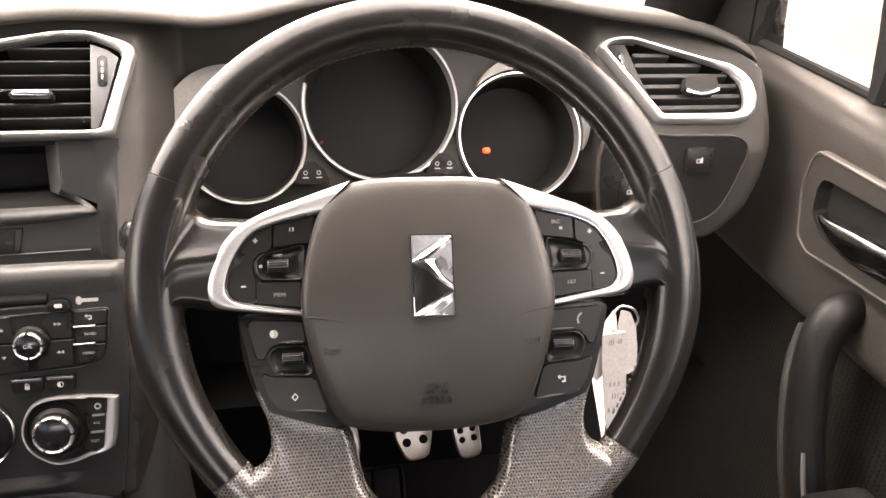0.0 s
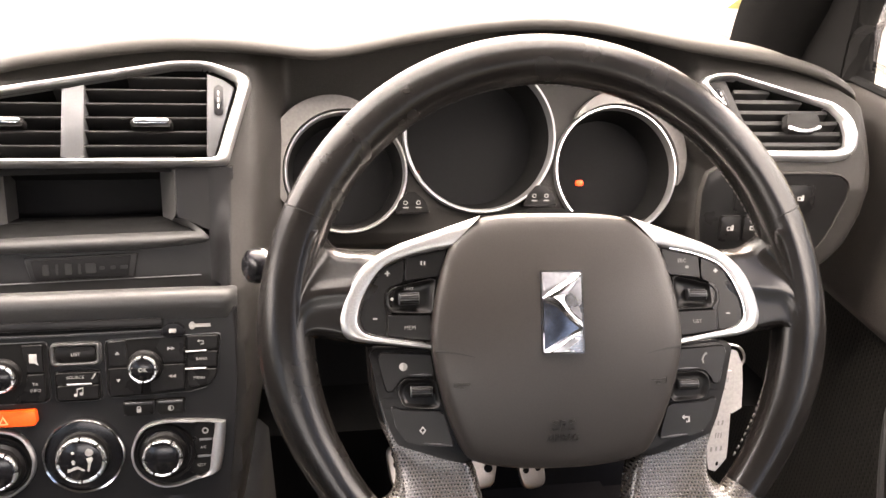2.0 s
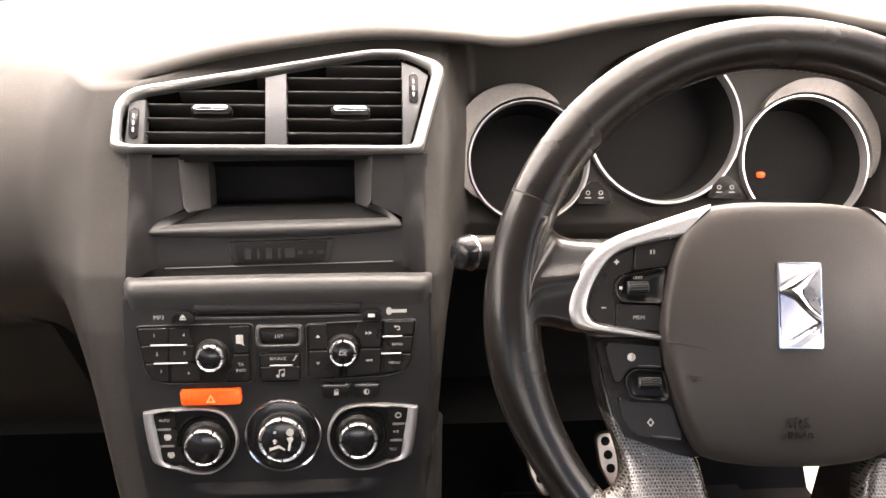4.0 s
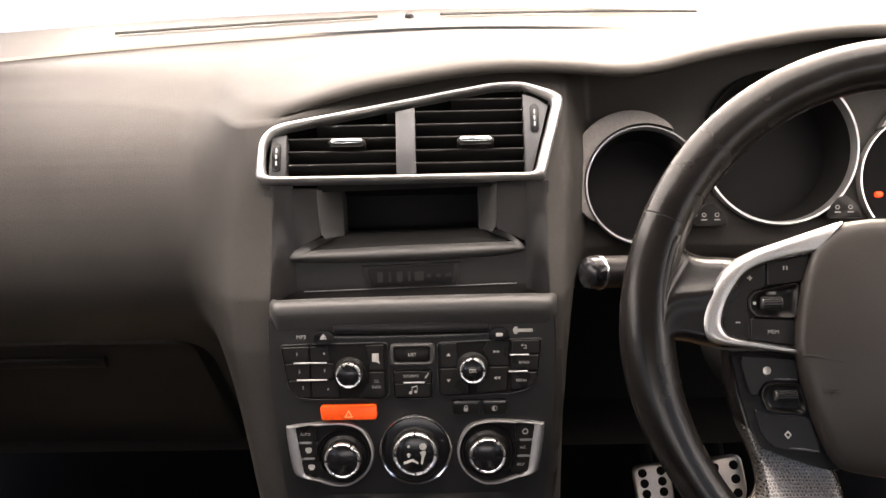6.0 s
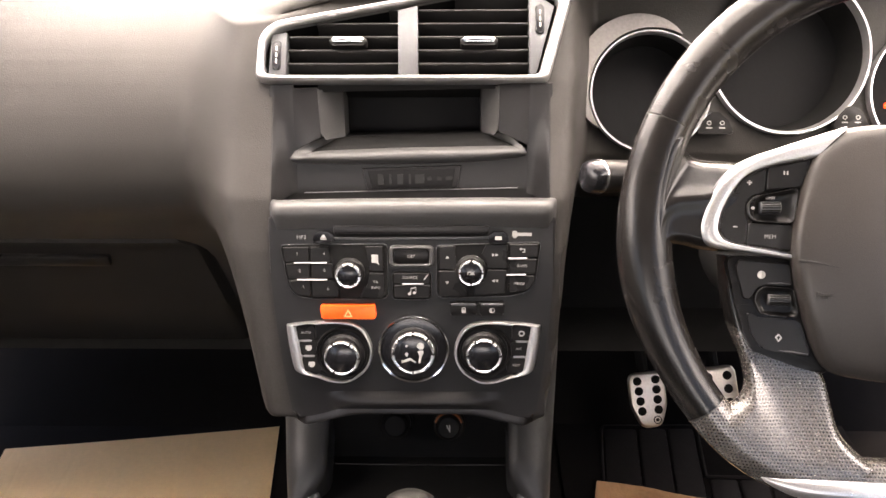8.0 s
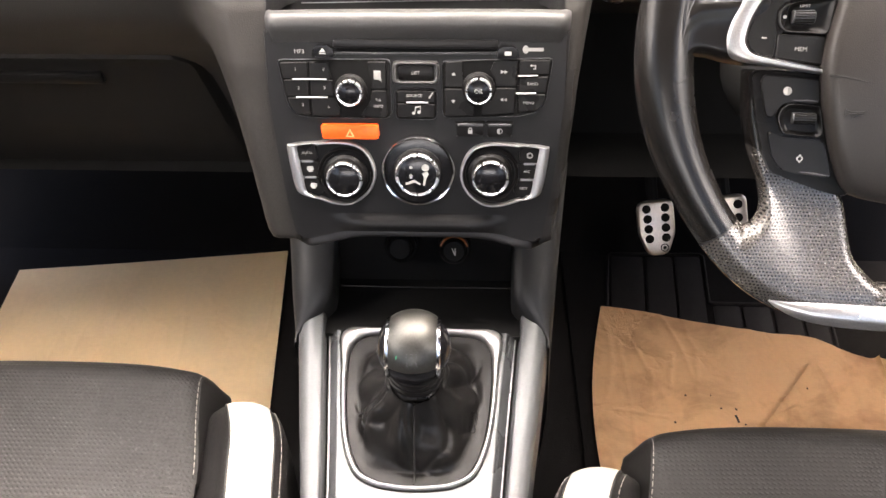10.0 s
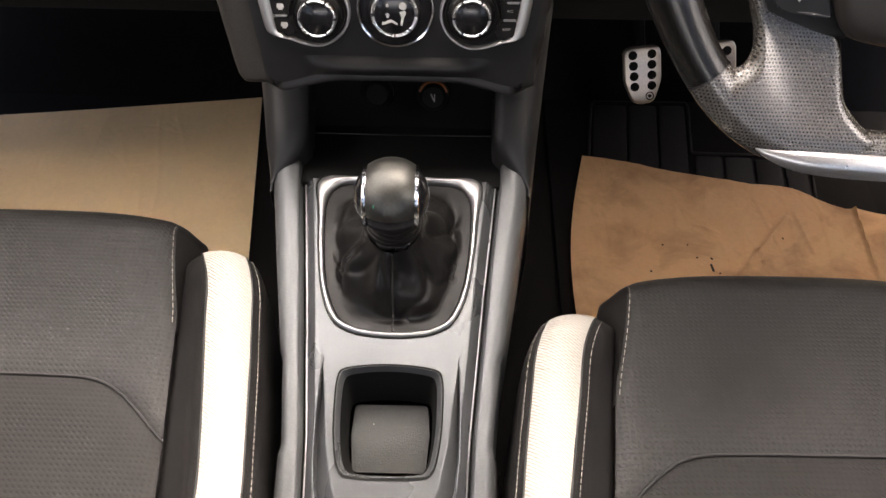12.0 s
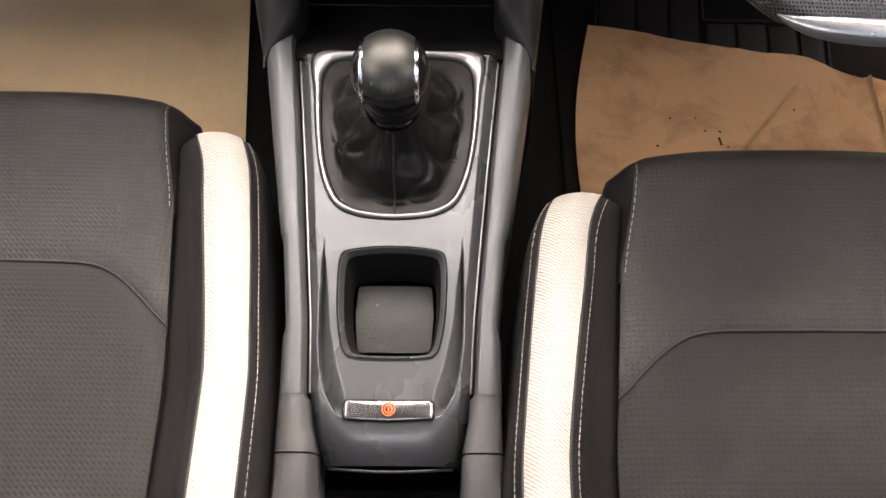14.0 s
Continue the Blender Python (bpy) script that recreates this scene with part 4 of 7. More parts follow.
def knob(parent, x, y, r, h, label, face=GLOSSY, arcs=8, skirt=1.25, name="knob", inner=0.86):
    """A turned knob: black skirt, chrome edge in short arcs, dark cap."""
    k = part(name, revolve([(r * skirt, 0.0), (r * skirt, h * 0.25), (r * 1.06, h * 0.42), (r * 1.03, h * 0.9), (r * 0.98, h), (0.0, h)], 40), PANEL, parent, label, m=pose(x, y, 0))
    prof_ = [(r * 1.035, h * 0.80), (r * 1.035, h * 0.93), (r * 1.01, h * 1.02), (r * 0.97, h * 1.065), (r * (inner + 0.04), h * 1.06), (r * (inner - 0.01), h * 1.01)]
    for i in range(arcs):
        a0, a1 = 2 * math.pi * (i + 0.05) / arcs, 2 * math.pi * (i + 0.95) / arcs
        part("chrome_arc", loft([[(q * math.cos(a0 + (a1 - a0) * s / 8), q * math.sin(a0 + (a1 - a0) * s / 8), z) for q, z in prof_] for s in range(9)], closed=False), KRING, k, "chrome edge")
    part("cap", revolve([(r * inner, h * 1.01), (r * (inner - 0.06), h * 1.045), (0.0, h * 1.06)], 32), face, k, "dark glossy cap")
    return k


knob(radio, -0.0535, 0.0670, 0.0105, 0.013, "volume knob with a chrome edge", arcs=6, inner=0.82)
ok = knob(radio, 0.0490, 0.0695, 0.0105, 0.013, "selector knob with a chrome edge", arcs=4, inner=0.84)
letters("OK", 0.0046, 0, 0, 0.0139, ok)
part("list_frame", hoop(resample(rrect(-0.001, 0.0815, 0.0375, 0.0185, 0.0045), 60), resample(rrect(-0.001, 0.0815, 0.0295, 0.0125, 0.003), 60), 0, 0.0050, 1), BAR, radio, "satin grey button surround")
a = part("button", prism(rrect(-0.001, 0.0815, 0.0290, 0.0120, 0.003), 0, 0.004, 0.001), BUTTON, radio)
letters("LIST", 0.0038, -0.001, 0.0815, 0.004, a)
a = key([(-16.5, 67), (14.5, 67), (14.5, 57.5), (-16.5, 57.5)])
letters("SOURCE", 0.0034, -0.0025, 0.0630, BTN, a)
part("symbol", prism(mm([(9, 61.5), (10, 61), (13, 65.5), (12, 66)]), BTN - 0.0004, BTN + 0.0004), MARK, a)
part("metal_strip", prism(mm([(-9, 58.2), (9, 58.2), (9, 56.6), (-9, 56.6)]), 0, 0.0040, 0.0004, 1), STRIP, radio, "thin silver strip")
a = key([(-16.5, 56.5), (14.5, 56.5), (14, 45), (-16, 45)])
part("symbol", joined([prism(circle(-0.0030, 0.0488, 0.0013, 10), BTN - 0.0003, BTN + 0.0004), prism(circle(0.0012, 0.0496, 0.0013, 10), BTN - 0.0003, BTN + 0.0004), prism(mm([(-2.2, 49), (-1.7, 49), (-1.4, 53), (2.2, 54), (2.2, 50), (2.6, 50), (2.7, 55), (-2.0, 53.8)]), BTN - 0.0003, BTN + 0.0004)]), MARK, a)
# right-hand keys
for pts, sym in (([(22, 90.5), (36, 91), (36, 82), (38, 70), (22, 70)], [(27.4, 79.8), (30.8, 79.8), (29.1, 82.2)]), ([(22, 69), (38, 69), (40, 58), (46, 54), (46, 46.5), (22, 46)], [(27.2, 59.8), (30.6, 59.8), (28.9, 57.4)]),
                 ([(62, 92), (80, 92.3), (79, 71), (63, 71), (62, 78), (58, 84)], None), ([(63, 70), (79, 70), (78, 49.5), (52, 47), (52, 55), (60, 60)], None)):
    a = key(pts)
    if sym:
        part("symbol", prism(mm(sym), BTN - 0.0004, BTN + 0.0004), MARK, a)
    else:
        up = pts[0][1] > 80
        yy, d = (83.0, 1) if up else (60.5, -1)
        tri = [prism(mm([(69.2 + q * 2.8 - d * 1.3, yy - 1.3), (69.2 + q * 2.8 + d * 1.3, yy), (69.2 + q * 2.8 - d * 1.3, yy + 1.3)]), BTN - 0.0004, BTN + 0.0004) for q in (-0.5, 0.5)]
        part("symbol", joined(tri), MARK, a)
for pts, txt, x, y in (([(81, 92.3), (105.5, 92.5), (104.5, 81), (81, 80.5)], "", 92, 86), ([(81, 79), (104.3, 79.5), (103.3, 66.5), (81, 66.5)], "BAND", 92, 73.5), ([(81, 65), (103, 65), (102, 59), (97, 52.5), (81, 50)], "MENU", 89.5, 58)):
    a = key(pts)
    if txt:
        letters(txt, 0.0032, x * 0.001, y * 0.001, BTN, a)
    else:
        part("symbol", joined([prism(mm([(90.4, 88.4), (94, 88.4), (94, 85.2), (91.6, 85.2), (91.6, 85.8), (93.3, 85.8), (93.3, 87.8), (90.4, 87.8)]), BTN - 0.0004, BTN + 0.0004), prism(mm([(89.2, 88.1), (90.8, 89.4), (90.8, 86.8)]), BTN - 0.0004, BTN + 0.0004)]), MARK, a)
part("metal_strip", prism(mm([(80, 80.5), (96, 80.8), (96, 79.6), (80, 79.3)]), 0, 0.0045, 0.0006, 1), STRIP, radio, "satin silver strip")
part("metal_strip", prism(mm([(79, 66.3), (95, 66.6), (95, 65.4), (79, 65.1)]), 0, 0.0045, 0.0006, 1), STRIP, radio, "satin silver strip")

hazard = thing("hazard_switch", "bright orange hazard warning switch on the centre stack", "switch", STACK_F)
a = part("button", prism(rounded(mm([(-79, 38.6), (-32.5, 39), (-31.5, 30), (-32.5, 27.3), (-78, 27.3)]), 0.0015), -0.001, 0.0065, 0.002), ORANGE, hazard)
part("symbol", hoop(resample(mm([(-59, 29), (-51.5, 29), (-55.2, 36)]), 30), resample(mm([(-57.3, 30), (-53.2, 30), (-55.2, 34)]), 30), 0.0060, 0.0069, 0), material("pale_orange_marking", (0.9, 0.35, 0.16), 0.5), a)

locks = thing("lock_switches", "pair of small black switches beside the hazard button", "switch", STACK_F)
for x0, x1 in ((31, 55), (56, 78)):
    a = part("button", prism(rounded(mm([(x0, 41 + (x0 - 31) * 0.03), (x1, 41.6), (x1 - 1, 30), (x0 + 1, 29.5)]), 0.0015), -0.001, 0.004, 0.0012), BUTTON, locks)
    part("metal_strip", box((x0 + 1.5) * 0.001, (x1 - 1.5) * 0.001, 0.0385, 0.0408, 0.002, 0.0046, 0.0006, 1), GREYTRIM, a)
    x = (x0 + x1) / 2
    if x0 > 50:
        half = [(x * 0.001 + 0.0020 * math.cos(radians(t)), 0.0345 + 0.0020 * math.sin(radians(t))) for t in range(90, 271, 15)]
        part("symbol", joined([hoop(circle(x * 0.001, 0.0345, 0.0023, 20), circle(x * 0.001, 0.0345, 0.0018, 20), 0.0038, 0.0043, 0), prism(half, 0.0038, 0.0043)]), MARK, a)
        continue
    part("symbol", joined([prism(rrect(x * 0.001, 0.0338, 0.0034, 0.0030, 0.0005), 0.0038, 0.0043), hoop(circle(x * 0.001, 0.0358, 0.0016, 16), circle(x * 0.001, 0.0358, 0.0010, 16), 0.0038, 0.0043, 0)]), MARK, a)

climate = thing("climate_control", "climate control with three round knobs in silver-edged pods", "climate control", STACK_F)
pod_l = spline(mm([(-109, 17), (-106, 21), (-90, 23), (-62, 24.5), (-44, 18), (-35.5, -1), (-40, -19), (-55, -31), (-70, -32), (-86, -27), (-100, -23), (-105, -15)]), 5)
for s in (-1, 1):
    po = pod_l if s < 0 else [(-x - 0.0005, y) for x, y in reversed(pod_l)]
    c = Vector((-0.066 * -s, -0.003))
    wide = []
    for x, y in po:
        far_side = smoothstep(0.080, 0.104, abs(x))
        d = 0.0028 + 0.0075 * far_side
        v = (c - Vector((x, y))).normalized()
        v = Vector((v.x, v.y * (0.35 if far_side > 0.3 else 1)))
        wide.append((x + v.x * d, y + v.y * min(d, 0.0032)))
    part("pod_frame", hoop(po, wide, -0.001, 0.0055), SILVER, climate, "silver pod edge", sharp=50)
    part("pod_bed", prism([(c.x + (x - c.x) * 0.985, c.y + (y - c.y) * 0.985) for x, y in po], -0.001, 0.0015), PANEL, climate)
    kx, ky = (-0.0608, -0.0055) if s < 0 else (0.0603, -0.0030)
    part("bezel", revolve([(0.0245, 0.001), (0.0235, 0.005), (0.021, 0.0035), (0.0205, 0.0015)], 40), PANEL, climate, m=pose(kx, ky, 0))
    knob(climate, kx, ky, 0.0148, 0.015, "temperature knob with a chrome edge", arcs=6, skirt=1.24, inner=0.87)
    bx = s * 0.0915
    for j, (yy, txt) in enumerate(((0.0140, "AUTO" if s < 0 else ""), (0.0000, "" if s < 0 else "A/C"), (-0.0150, "" if s < 0 else "REST"))):
        x_ = bx + s * (0.001 - 0.002 * j)
        a = part("button", prism(rrect(x_, yy, 0.0165, 0.0130, 0.002), 0.001, 0.0040, 0.0008, 1), BUTTON, climate)
        if txt:
            letters(txt, 0.0031, x_, yy, 0.0040, a)
        elif s > 0:
            part("symbol", hoop(circle(x_, yy, 0.0026, 18), circle(x_, yy, 0.0016, 18), 0.0036, 0.0044, 0), MARK, a)
        else:
            part("symbol", joined([prism(rounded(mm([(x_ * 1000 - 3, yy * 1000 - 1), (x_ * 1000 + 3, yy * 1000 - 1), (x_ * 1000 + 2.4, yy * 1000 + 2.4), (x_ * 1000 - 2.4, yy * 1000 + 2.4)]), 0.0008), 0.0036, 0.0044), prism(rrect(x_, yy - 0.0018, 0.0035, 0.0012, 0.0004), 0.0036, 0.0044)]), MARK, a)
        if j < 2:
            part("metal_strip", prism(rrect(x_, yy - 0.0072, 0.0095, 0.0017, 0.0006), 0.001, 0.0048), STRIP, climate, "thin silver strip")
# middle dial
part("outer_ring", revolve([(0.0310, 0.0), (0.0310, 0.004), (0.0298, 0.0058), (0.0285, 0.0050), (0.0280, 0.002)], 56), CHROME, climate, "chrome outer ring", m=pose(0, -0.0010, 0))
part("dial_bed", revolve([(0.0283, 0.0015), (0.0280, 0.0035), (0.0225, 0.0045), (0.0, 0.0045)], 48), GLOSSY, climate, m=pose(0, -0.0010, 0))
dial = knob(climate, 0, -0.0010, 0.0180, 0.014, "air direction dial with a chrome edge", arcs=8, skirt=1.20, inner=0.88)
fig = [prism(circle(0.0075, 0.0080, 0.0034, 16), 0.0144, 0.0151), prism(mm([(4.5, 2.5), (9.5, 4.2), (10.5, 1.5), (8.6, -2.0), (7.0, -9.5), (5.2, -9.0), (6.2, -2.2), (5.6, 0.2)]), 0.0144, 0.0151),
       prism(mm([(-11, -9.5), (-2.5, -6.5), (2.5, -9.2), (3, -7.6), (-2.6, -4.0), (-6.0, -5.0), (-9.2, -6.8), (-10.8, -6.0)]), 0.0144, 0.0151), prism(mm([(-7, -2.6), (-5, -2.6), (-5, -0.2), (-3.8, -0.2), (-6, 2.0), (-8.2, -0.2), (-7, -0.2)]), 0.0144, 0.0151),
       prism(circle(-0.0060, 0.0082, 0.0013, 10), 0.0144, 0.0151)]
part("figure_symbol", joined(fig), MARK, dial, "pale air direction symbol", m=Matrix.Diagonal((0.88, 0.88, 1.0, 1.0)))

# ---- instrument cluster ----
cluster = thing("instrument_cluster", "three dark round dials with silver rings behind the steering wheel", "instrument cluster", DIAL_F)
for name, cx, cy, r, depth in (("centre", 0.0085, 0.066, 0.0735, 0.045), ("left", -0.1180, 0.032, 0.0560, 0.040), ("right", 0.1432, 0.0325, 0.0622, 0.040)):
    part("dial_tub", revolve([(r * 0.985, 0.004), (r * 0.94, -0.010), (r * 0.88, -depth + 0.004), (r * 0.86, -depth)], 64), DEEP, cluster, "matt black dial tub", m=pose(cx, cy, 0))
    part("dial_face", revolve([(r * 0.90, -depth), (r * 0.5, -depth + 0.001), (0, -depth + 0.001)], 48), LENS, cluster, "unlit smoked black dial face", m=pose(cx, cy, 0))
    a0, a1 = (-195, 65) if name == "centre" else (0, 360)
    sect = [(r * 1.003, -0.002), (r * 1.006, 0.004), (r * 0.993, 0.0066), (r * 0.968, 0.0064), (r * 0.950, 0.002), (r * 0.945, -0.004)]
    part("ring", loft([[(q * math.cos(radians(a0 + (a1 - a0) * k / 90)), q * math.sin(radians(a0 + (a1 - a0) * k / 90)), z) for q, z in sect] for k in range(91)], closed=False), SILVER, cluster, "slim silver dial ring", m=pose(cx, cy, 0))
part("needle", prism(mm([(-53, 28.5), (-43, 35), (-44, 37), (-54, 31)]), -0.043, -0.040), NEEDLE, cluster, "orange pointer", m=pose(0, 0, 0))
part("warning_lamp", prism(rrect(0.1205, 0.0228, 0.0075, 0.0055, 0.0024), -0.0395, -0.036, 0.001), RED, cluster, "lit red parking brake lamp")
# silver crescents hooded over the outer dials
CRESC = material("dull_silver_crescent", (0.17, 0.162, 0.155), 0.46, metal=0.5, vary=0.08, vscale=20)
for cx, cy, r, a0, a1, w in ((-0.1180, 0.032, 0.0575, 62, 215, 0.017), (0.1432, 0.0325, 0.0637, -14, 130, 0.0155)):
    n = 40
    inner = [(cx + r * math.cos(radians(a0 + (a1 - a0) * k / n)), cy + r * math.sin(radians(a0 + (a1 - a0) * k / n))) for k in range(n + 1)]
    outer = []
    for k in range(n + 1):
        f = k / n
        a = radians(a0 + (a1 - a0) * f)
        g = r + w * math.sin(math.pi * f) ** 0.8 + 0.0006
        outer.append((cx + g * math.cos(a), cy + g * math.sin(a)))
    bm = loft([[(p[0], p[1], 0.000) for p in inner], [(p[0], p[1], 0.009) for p in inner], [(p[0], p[1], 0.008) for p in outer], [(p[0], p[1], -0.004) for p in outer]], closed=False)
    part("crescent", bm, CRESC, cluster, "silver crescent over the dial", sharp=40)
for cx, cy, s in ((-0.0585, 0.002, 1), (0.0650, 0.007, 1)):
    b = part("trip_button", prism(rounded(mm([(cx * 1000 - 17, cy * 1000 - 9), (cx * 1000 + 17, cy * 1000 - 9), (cx * 1000 + 12, cy * 1000 + 3), (cx * 1000 + 3, cy * 1000 + 11), (cx * 1000 - 4, cy * 1000 + 11), (cx * 1000 - 12, cy * 1000 + 3)]), 0.002), 0.0, 0.007, 0.0015), BUTTON, cluster, "small black trip button")
    for dx in (-0.006, 0.006):
        part("symbol", joined([hoop(circle(cx + dx, cy + 0.001, 0.0021, 16), circle(cx + dx, cy + 0.001, 0.0014, 16), 0.0068, 0.0073, 0), prism(rrect(cx + dx, cy - 0.0035, 0.0055, 0.0011, 0.0003), 0.0068, 0.0073)]), DIMMARK, b)


# ---- steering wheel ----
WHEEL_F = plane_frame((0.3300, 0.3918, 0.6921), 28.1, -3.3) @ pose(0, 0, 0, 0, 0, 0.4) @ Matrix.Scale(0.987, 4)
wheel = thing("steering_wheel", "black leather steering wheel with silver spoke trims and flat bottom", "steering wheel", WHEEL_F)
RIM = 0.1735


def rim_point(a):
    x, y = RIM * math.cos(a), RIM * math.sin(a)
    flat_y = -0.1560
    k = 0.012
    d = y - flat_y
    y = flat_y + 0.5 * (d + math.sqrt(d * d + k * k)) - 0.5 * k * smoothstep(-0.08, -0.15, y)
    return (x, y, 0.0)


def rim_arc(a0, a1, r=0.0165, n=48, seg=20, swell=None, back=0.0):
    pts, rad = [], []
    for k in range(n + 1):
        f = k / n
        pts.append(tuple(Vector(rim_point(radians(a0 + (a1 - a0) * f))) + Vector((0, 0, back))))
        rad.append(r * (swell(f) if swell else 1.0))
    return sweep(pts, rad, seg, flat=0.95, up=(0, 0, 1))


def bulge(f):
    return 1.0 + 0.09 * math.exp(-((f - 0.42) / 0.22) ** 2) - 0.14 * smoothstep(0.55, 1.0, f)


part("rim_top", rim_arc(23.6, 156.4), LEATHER, wheel, "smooth black leather")
part("rim_side", rim_arc(156.6, 221.3, n=30, swell=bulge), LEATHER, wheel, "smooth black leather grip")
part("rim_side", rim_arc(-41.3, 23.4, n=30, swell=lambda f: bulge(1 - f)), LEATHER, wheel, "smooth black leather grip")
part("rim_bottom", rim_arc(221.6, 318.4, r=0.0142, n=40), PERF, wheel, "grey perforated leather")
for a in (23.5, 156.5, 221.45, 318.55):
    part("seam", rim_arc(a - 0.22, a + 0.22, r=0.01625 if 0 < a < 180 else 0.0140, n=2), DARKTHREAD, wheel, "leather joint")
# stitching along the inner side of the rim
dash_ = []
for k in range(0, 120):
    a = -40 + k * 1.72
    if -38 < a < 222:
        p = Vector(rim_point(radians(a))) * ((RIM - 0.0150) / RIM)
        q = Vector(rim_point(radians(a + 0.9))) * ((RIM - 0.0152) / RIM)
        dash_.append(sweep([tuple(p + Vector((0, 0, -0.0065))), tuple((p + q) / 2 + Vector((0, 0, -0.0058))), tuple(q + Vector((0, 0, -0.0065)))], 0.0007, 5))
part("stitching", joined(dash_), GREYTHREAD, wheel, "fine grey cross stitching", kind="stuff")

# spokes: sheets of leather that run smoothly off the rim
def patch(left, right, top, low, height, nt=36, nu=30, skirt=0.005, roll=0.10, t0=0.0, t1=1.0):
    """A leather sheet between four edge curves, rolled down along its two free sides."""
    def at(P, f):
        L = [0]
        for a, b in zip(P, P[1:]):
            L.append(L[-1] + (Vector(b) - Vector(a)).length)
        d = f * L[-1]
        for k in range(len(P) - 1):
            if d <= L[k + 1] or k == len(P) - 2:
                return Vector(P[k]).lerp(Vector(P[k + 1]), (d - L[k]) / max(1e-9, L[k + 1] - L[k]))
    rows = []
    for i in range(nt + 1):
        t = t0 + (t1 - t0) * i / nt
        row = []
        for k in range(-2, nu + 3):
            u = min(1.0, max(0.0, k / nu))
            p = at(left, t) * (1 - u) + at(right, t) * u + at(top, u) * (1 - t) + at(low, u) * t
            p -= at(top, 0) * (1 - u) * (1 - t) + at(top, 1) * u * (1 - t) + at(low, 0) * (1 - u) * t + at(low, 1) * u * t
            e = min(u, 1 - u)
            z = height(t, u) - 0.010 * (1 - min(1.0, e / roll)) ** 2.2
            if k < 0 or k > nu:
                z -= skirt * (0.5 if k in (-1, nu + 1) else 1.0)
            row.append((p.x, p.y, z))
        rows.append(row)
    return loft(rows, closed=False)


def rim_line(a0, a1, inward, n=24):
    return [tuple(Vector(rim_point(radians(a0 + (a1 - a0) * k / n)))[:2]) for k in range(n + 1)] if inward == 0 else [tuple((Vector(rim_point(radians(a0 + (a1 - a0) * k / n))) * (1 - inward / RIM))[:2]) for k in range(n + 1)]


for s in (-1, 1):
    flip = (lambda P: P) if s < 0 else (lambda P: [(-x, y) for x, y in P])
    left = spline(mm([(-123, -16), (-121, -40), (-118, -54), (-112.5, -70), (-107, -83), (-104.5, -95), (-105, -103.5), (-109, -110), (-114.5, -113), (-121, -116)]), 6, False)
    right = spline(mm([(-66, -16), (-66, -50), (-60, -80), (-52, -97), (-48, -114), (-44, -130), (-36, -140), (-27, -147), (-18, -152)]), 6, False)
    low = rim_line(222.8, 263.0, 0.004)
    left[-1], right[-1] = low[0], low[-1]
    for t0, t1, mat, word in ((0.0, 0.40, LEATHER, "smooth black leather neck"), (0.40, 1.0, PERF, "grey perforated leather spoke")):
        part("lower_spoke", patch(flip(left), flip(right), flip([left[0], right[0]]), flip(low), lambda t, u: 0.0025 + 0.0108 * smoothstep(0.50, 1.0, t), t0=t0, t1=t1), mat, wheel, word, sharp=70)
    # smooth leather bridge between rim and silver trim
    up = spline(mm([(-150, 66), (-147.5, 55), (-142, 49), (-134, 46.5), (-124, 46), (-114, 45), (-102, 43)]), 6, False)
    dn = spline(mm([(-163, -34), (-162, -18), (-157.5, -10.5), (-149, -10), (-138, -12.5), (-125, -14), (-110, -14)]), 6, False)
    rimside = rim_line(157.0, 192.5, 0.0062)
    up[0], dn[0] = rimside[0], rimside[-1]
    part("side_spoke", patch(flip(up), flip(dn), flip(rimside), flip([up[-1], dn[-1]]), lambda t, u: 0.0098 + 0.0057 * (1 - t) ** 2 + 0.0016 * math.exp(-((u - 0.66 + 0.34 * t) / 0.10) ** 2) * math.sin(math.pi * min(1, 1.1 * t)) - 0.027 * max(0.0, 0.60 - 0.30 * t - u) * smoothstep(0.03, 0.40, t), roll=0.12), LEATHER, wheel, "smooth black leather spoke", sharp=70)
part("hub_back", revolve([(0.070, -0.06), (0.085, -0.03), (0.085, -0.012), (0.0, -0.010)], 40), DEEP, wheel, m=pose(0, -0.01, 0))

# silver trim along the flat bottom
path = [(x, -0.1665 + 0.0030 * (abs(x) / 0.08) ** 3 + (0.002 * max(0, (abs(x) - 0.062) / 0.03) ** 2), 0.0100) for x in np.linspace(-0.096, 0.096, 44)]
part("bottom_trim", sweep(path, [0.0090 * (1 - 0.93 * (abs(p[0]) / 0.096) ** 5) for p in path], 12, flat=0.9), SILVER, wheel, "satin silver strip along the flat bottom")

# airbag cover: domed up and down, with steep sides
hub = [(0, 70), (30, 69.5), (51, 66), (62, 58), (71, 46), (79, 18), (82.5, -8), (80.5, -28), (74, -54), (64, -80), (54, -90), (28, -95), (0, -96)]
hub = hub + [(-x, y) for x, y in reversed(hub[1:-1])]
hub = clean(spline(mm(hub), 4))
HUB_C = Vector((sum(p[0] for p in hub) / len(hub), sum(p[1] for p in hub) / len(hub)))
HUB_R = [(Vector(p) - HUB_C).length for p in polar(hub, HUB_C, 360)]
HUB_DROP = ((0.0, 0.0075), (0.006, 0.0046), (0.018, 0.0022), (0.045, 0.0007), (0.09, 0.0), (1.0, 0.0))


def hub_skin(x, y):
    return 0.0232 - 1.65 * (y + 0.014) ** 2 - 0.38 * x * x - 3.0 * max(0.0, y - 0.053) ** 2


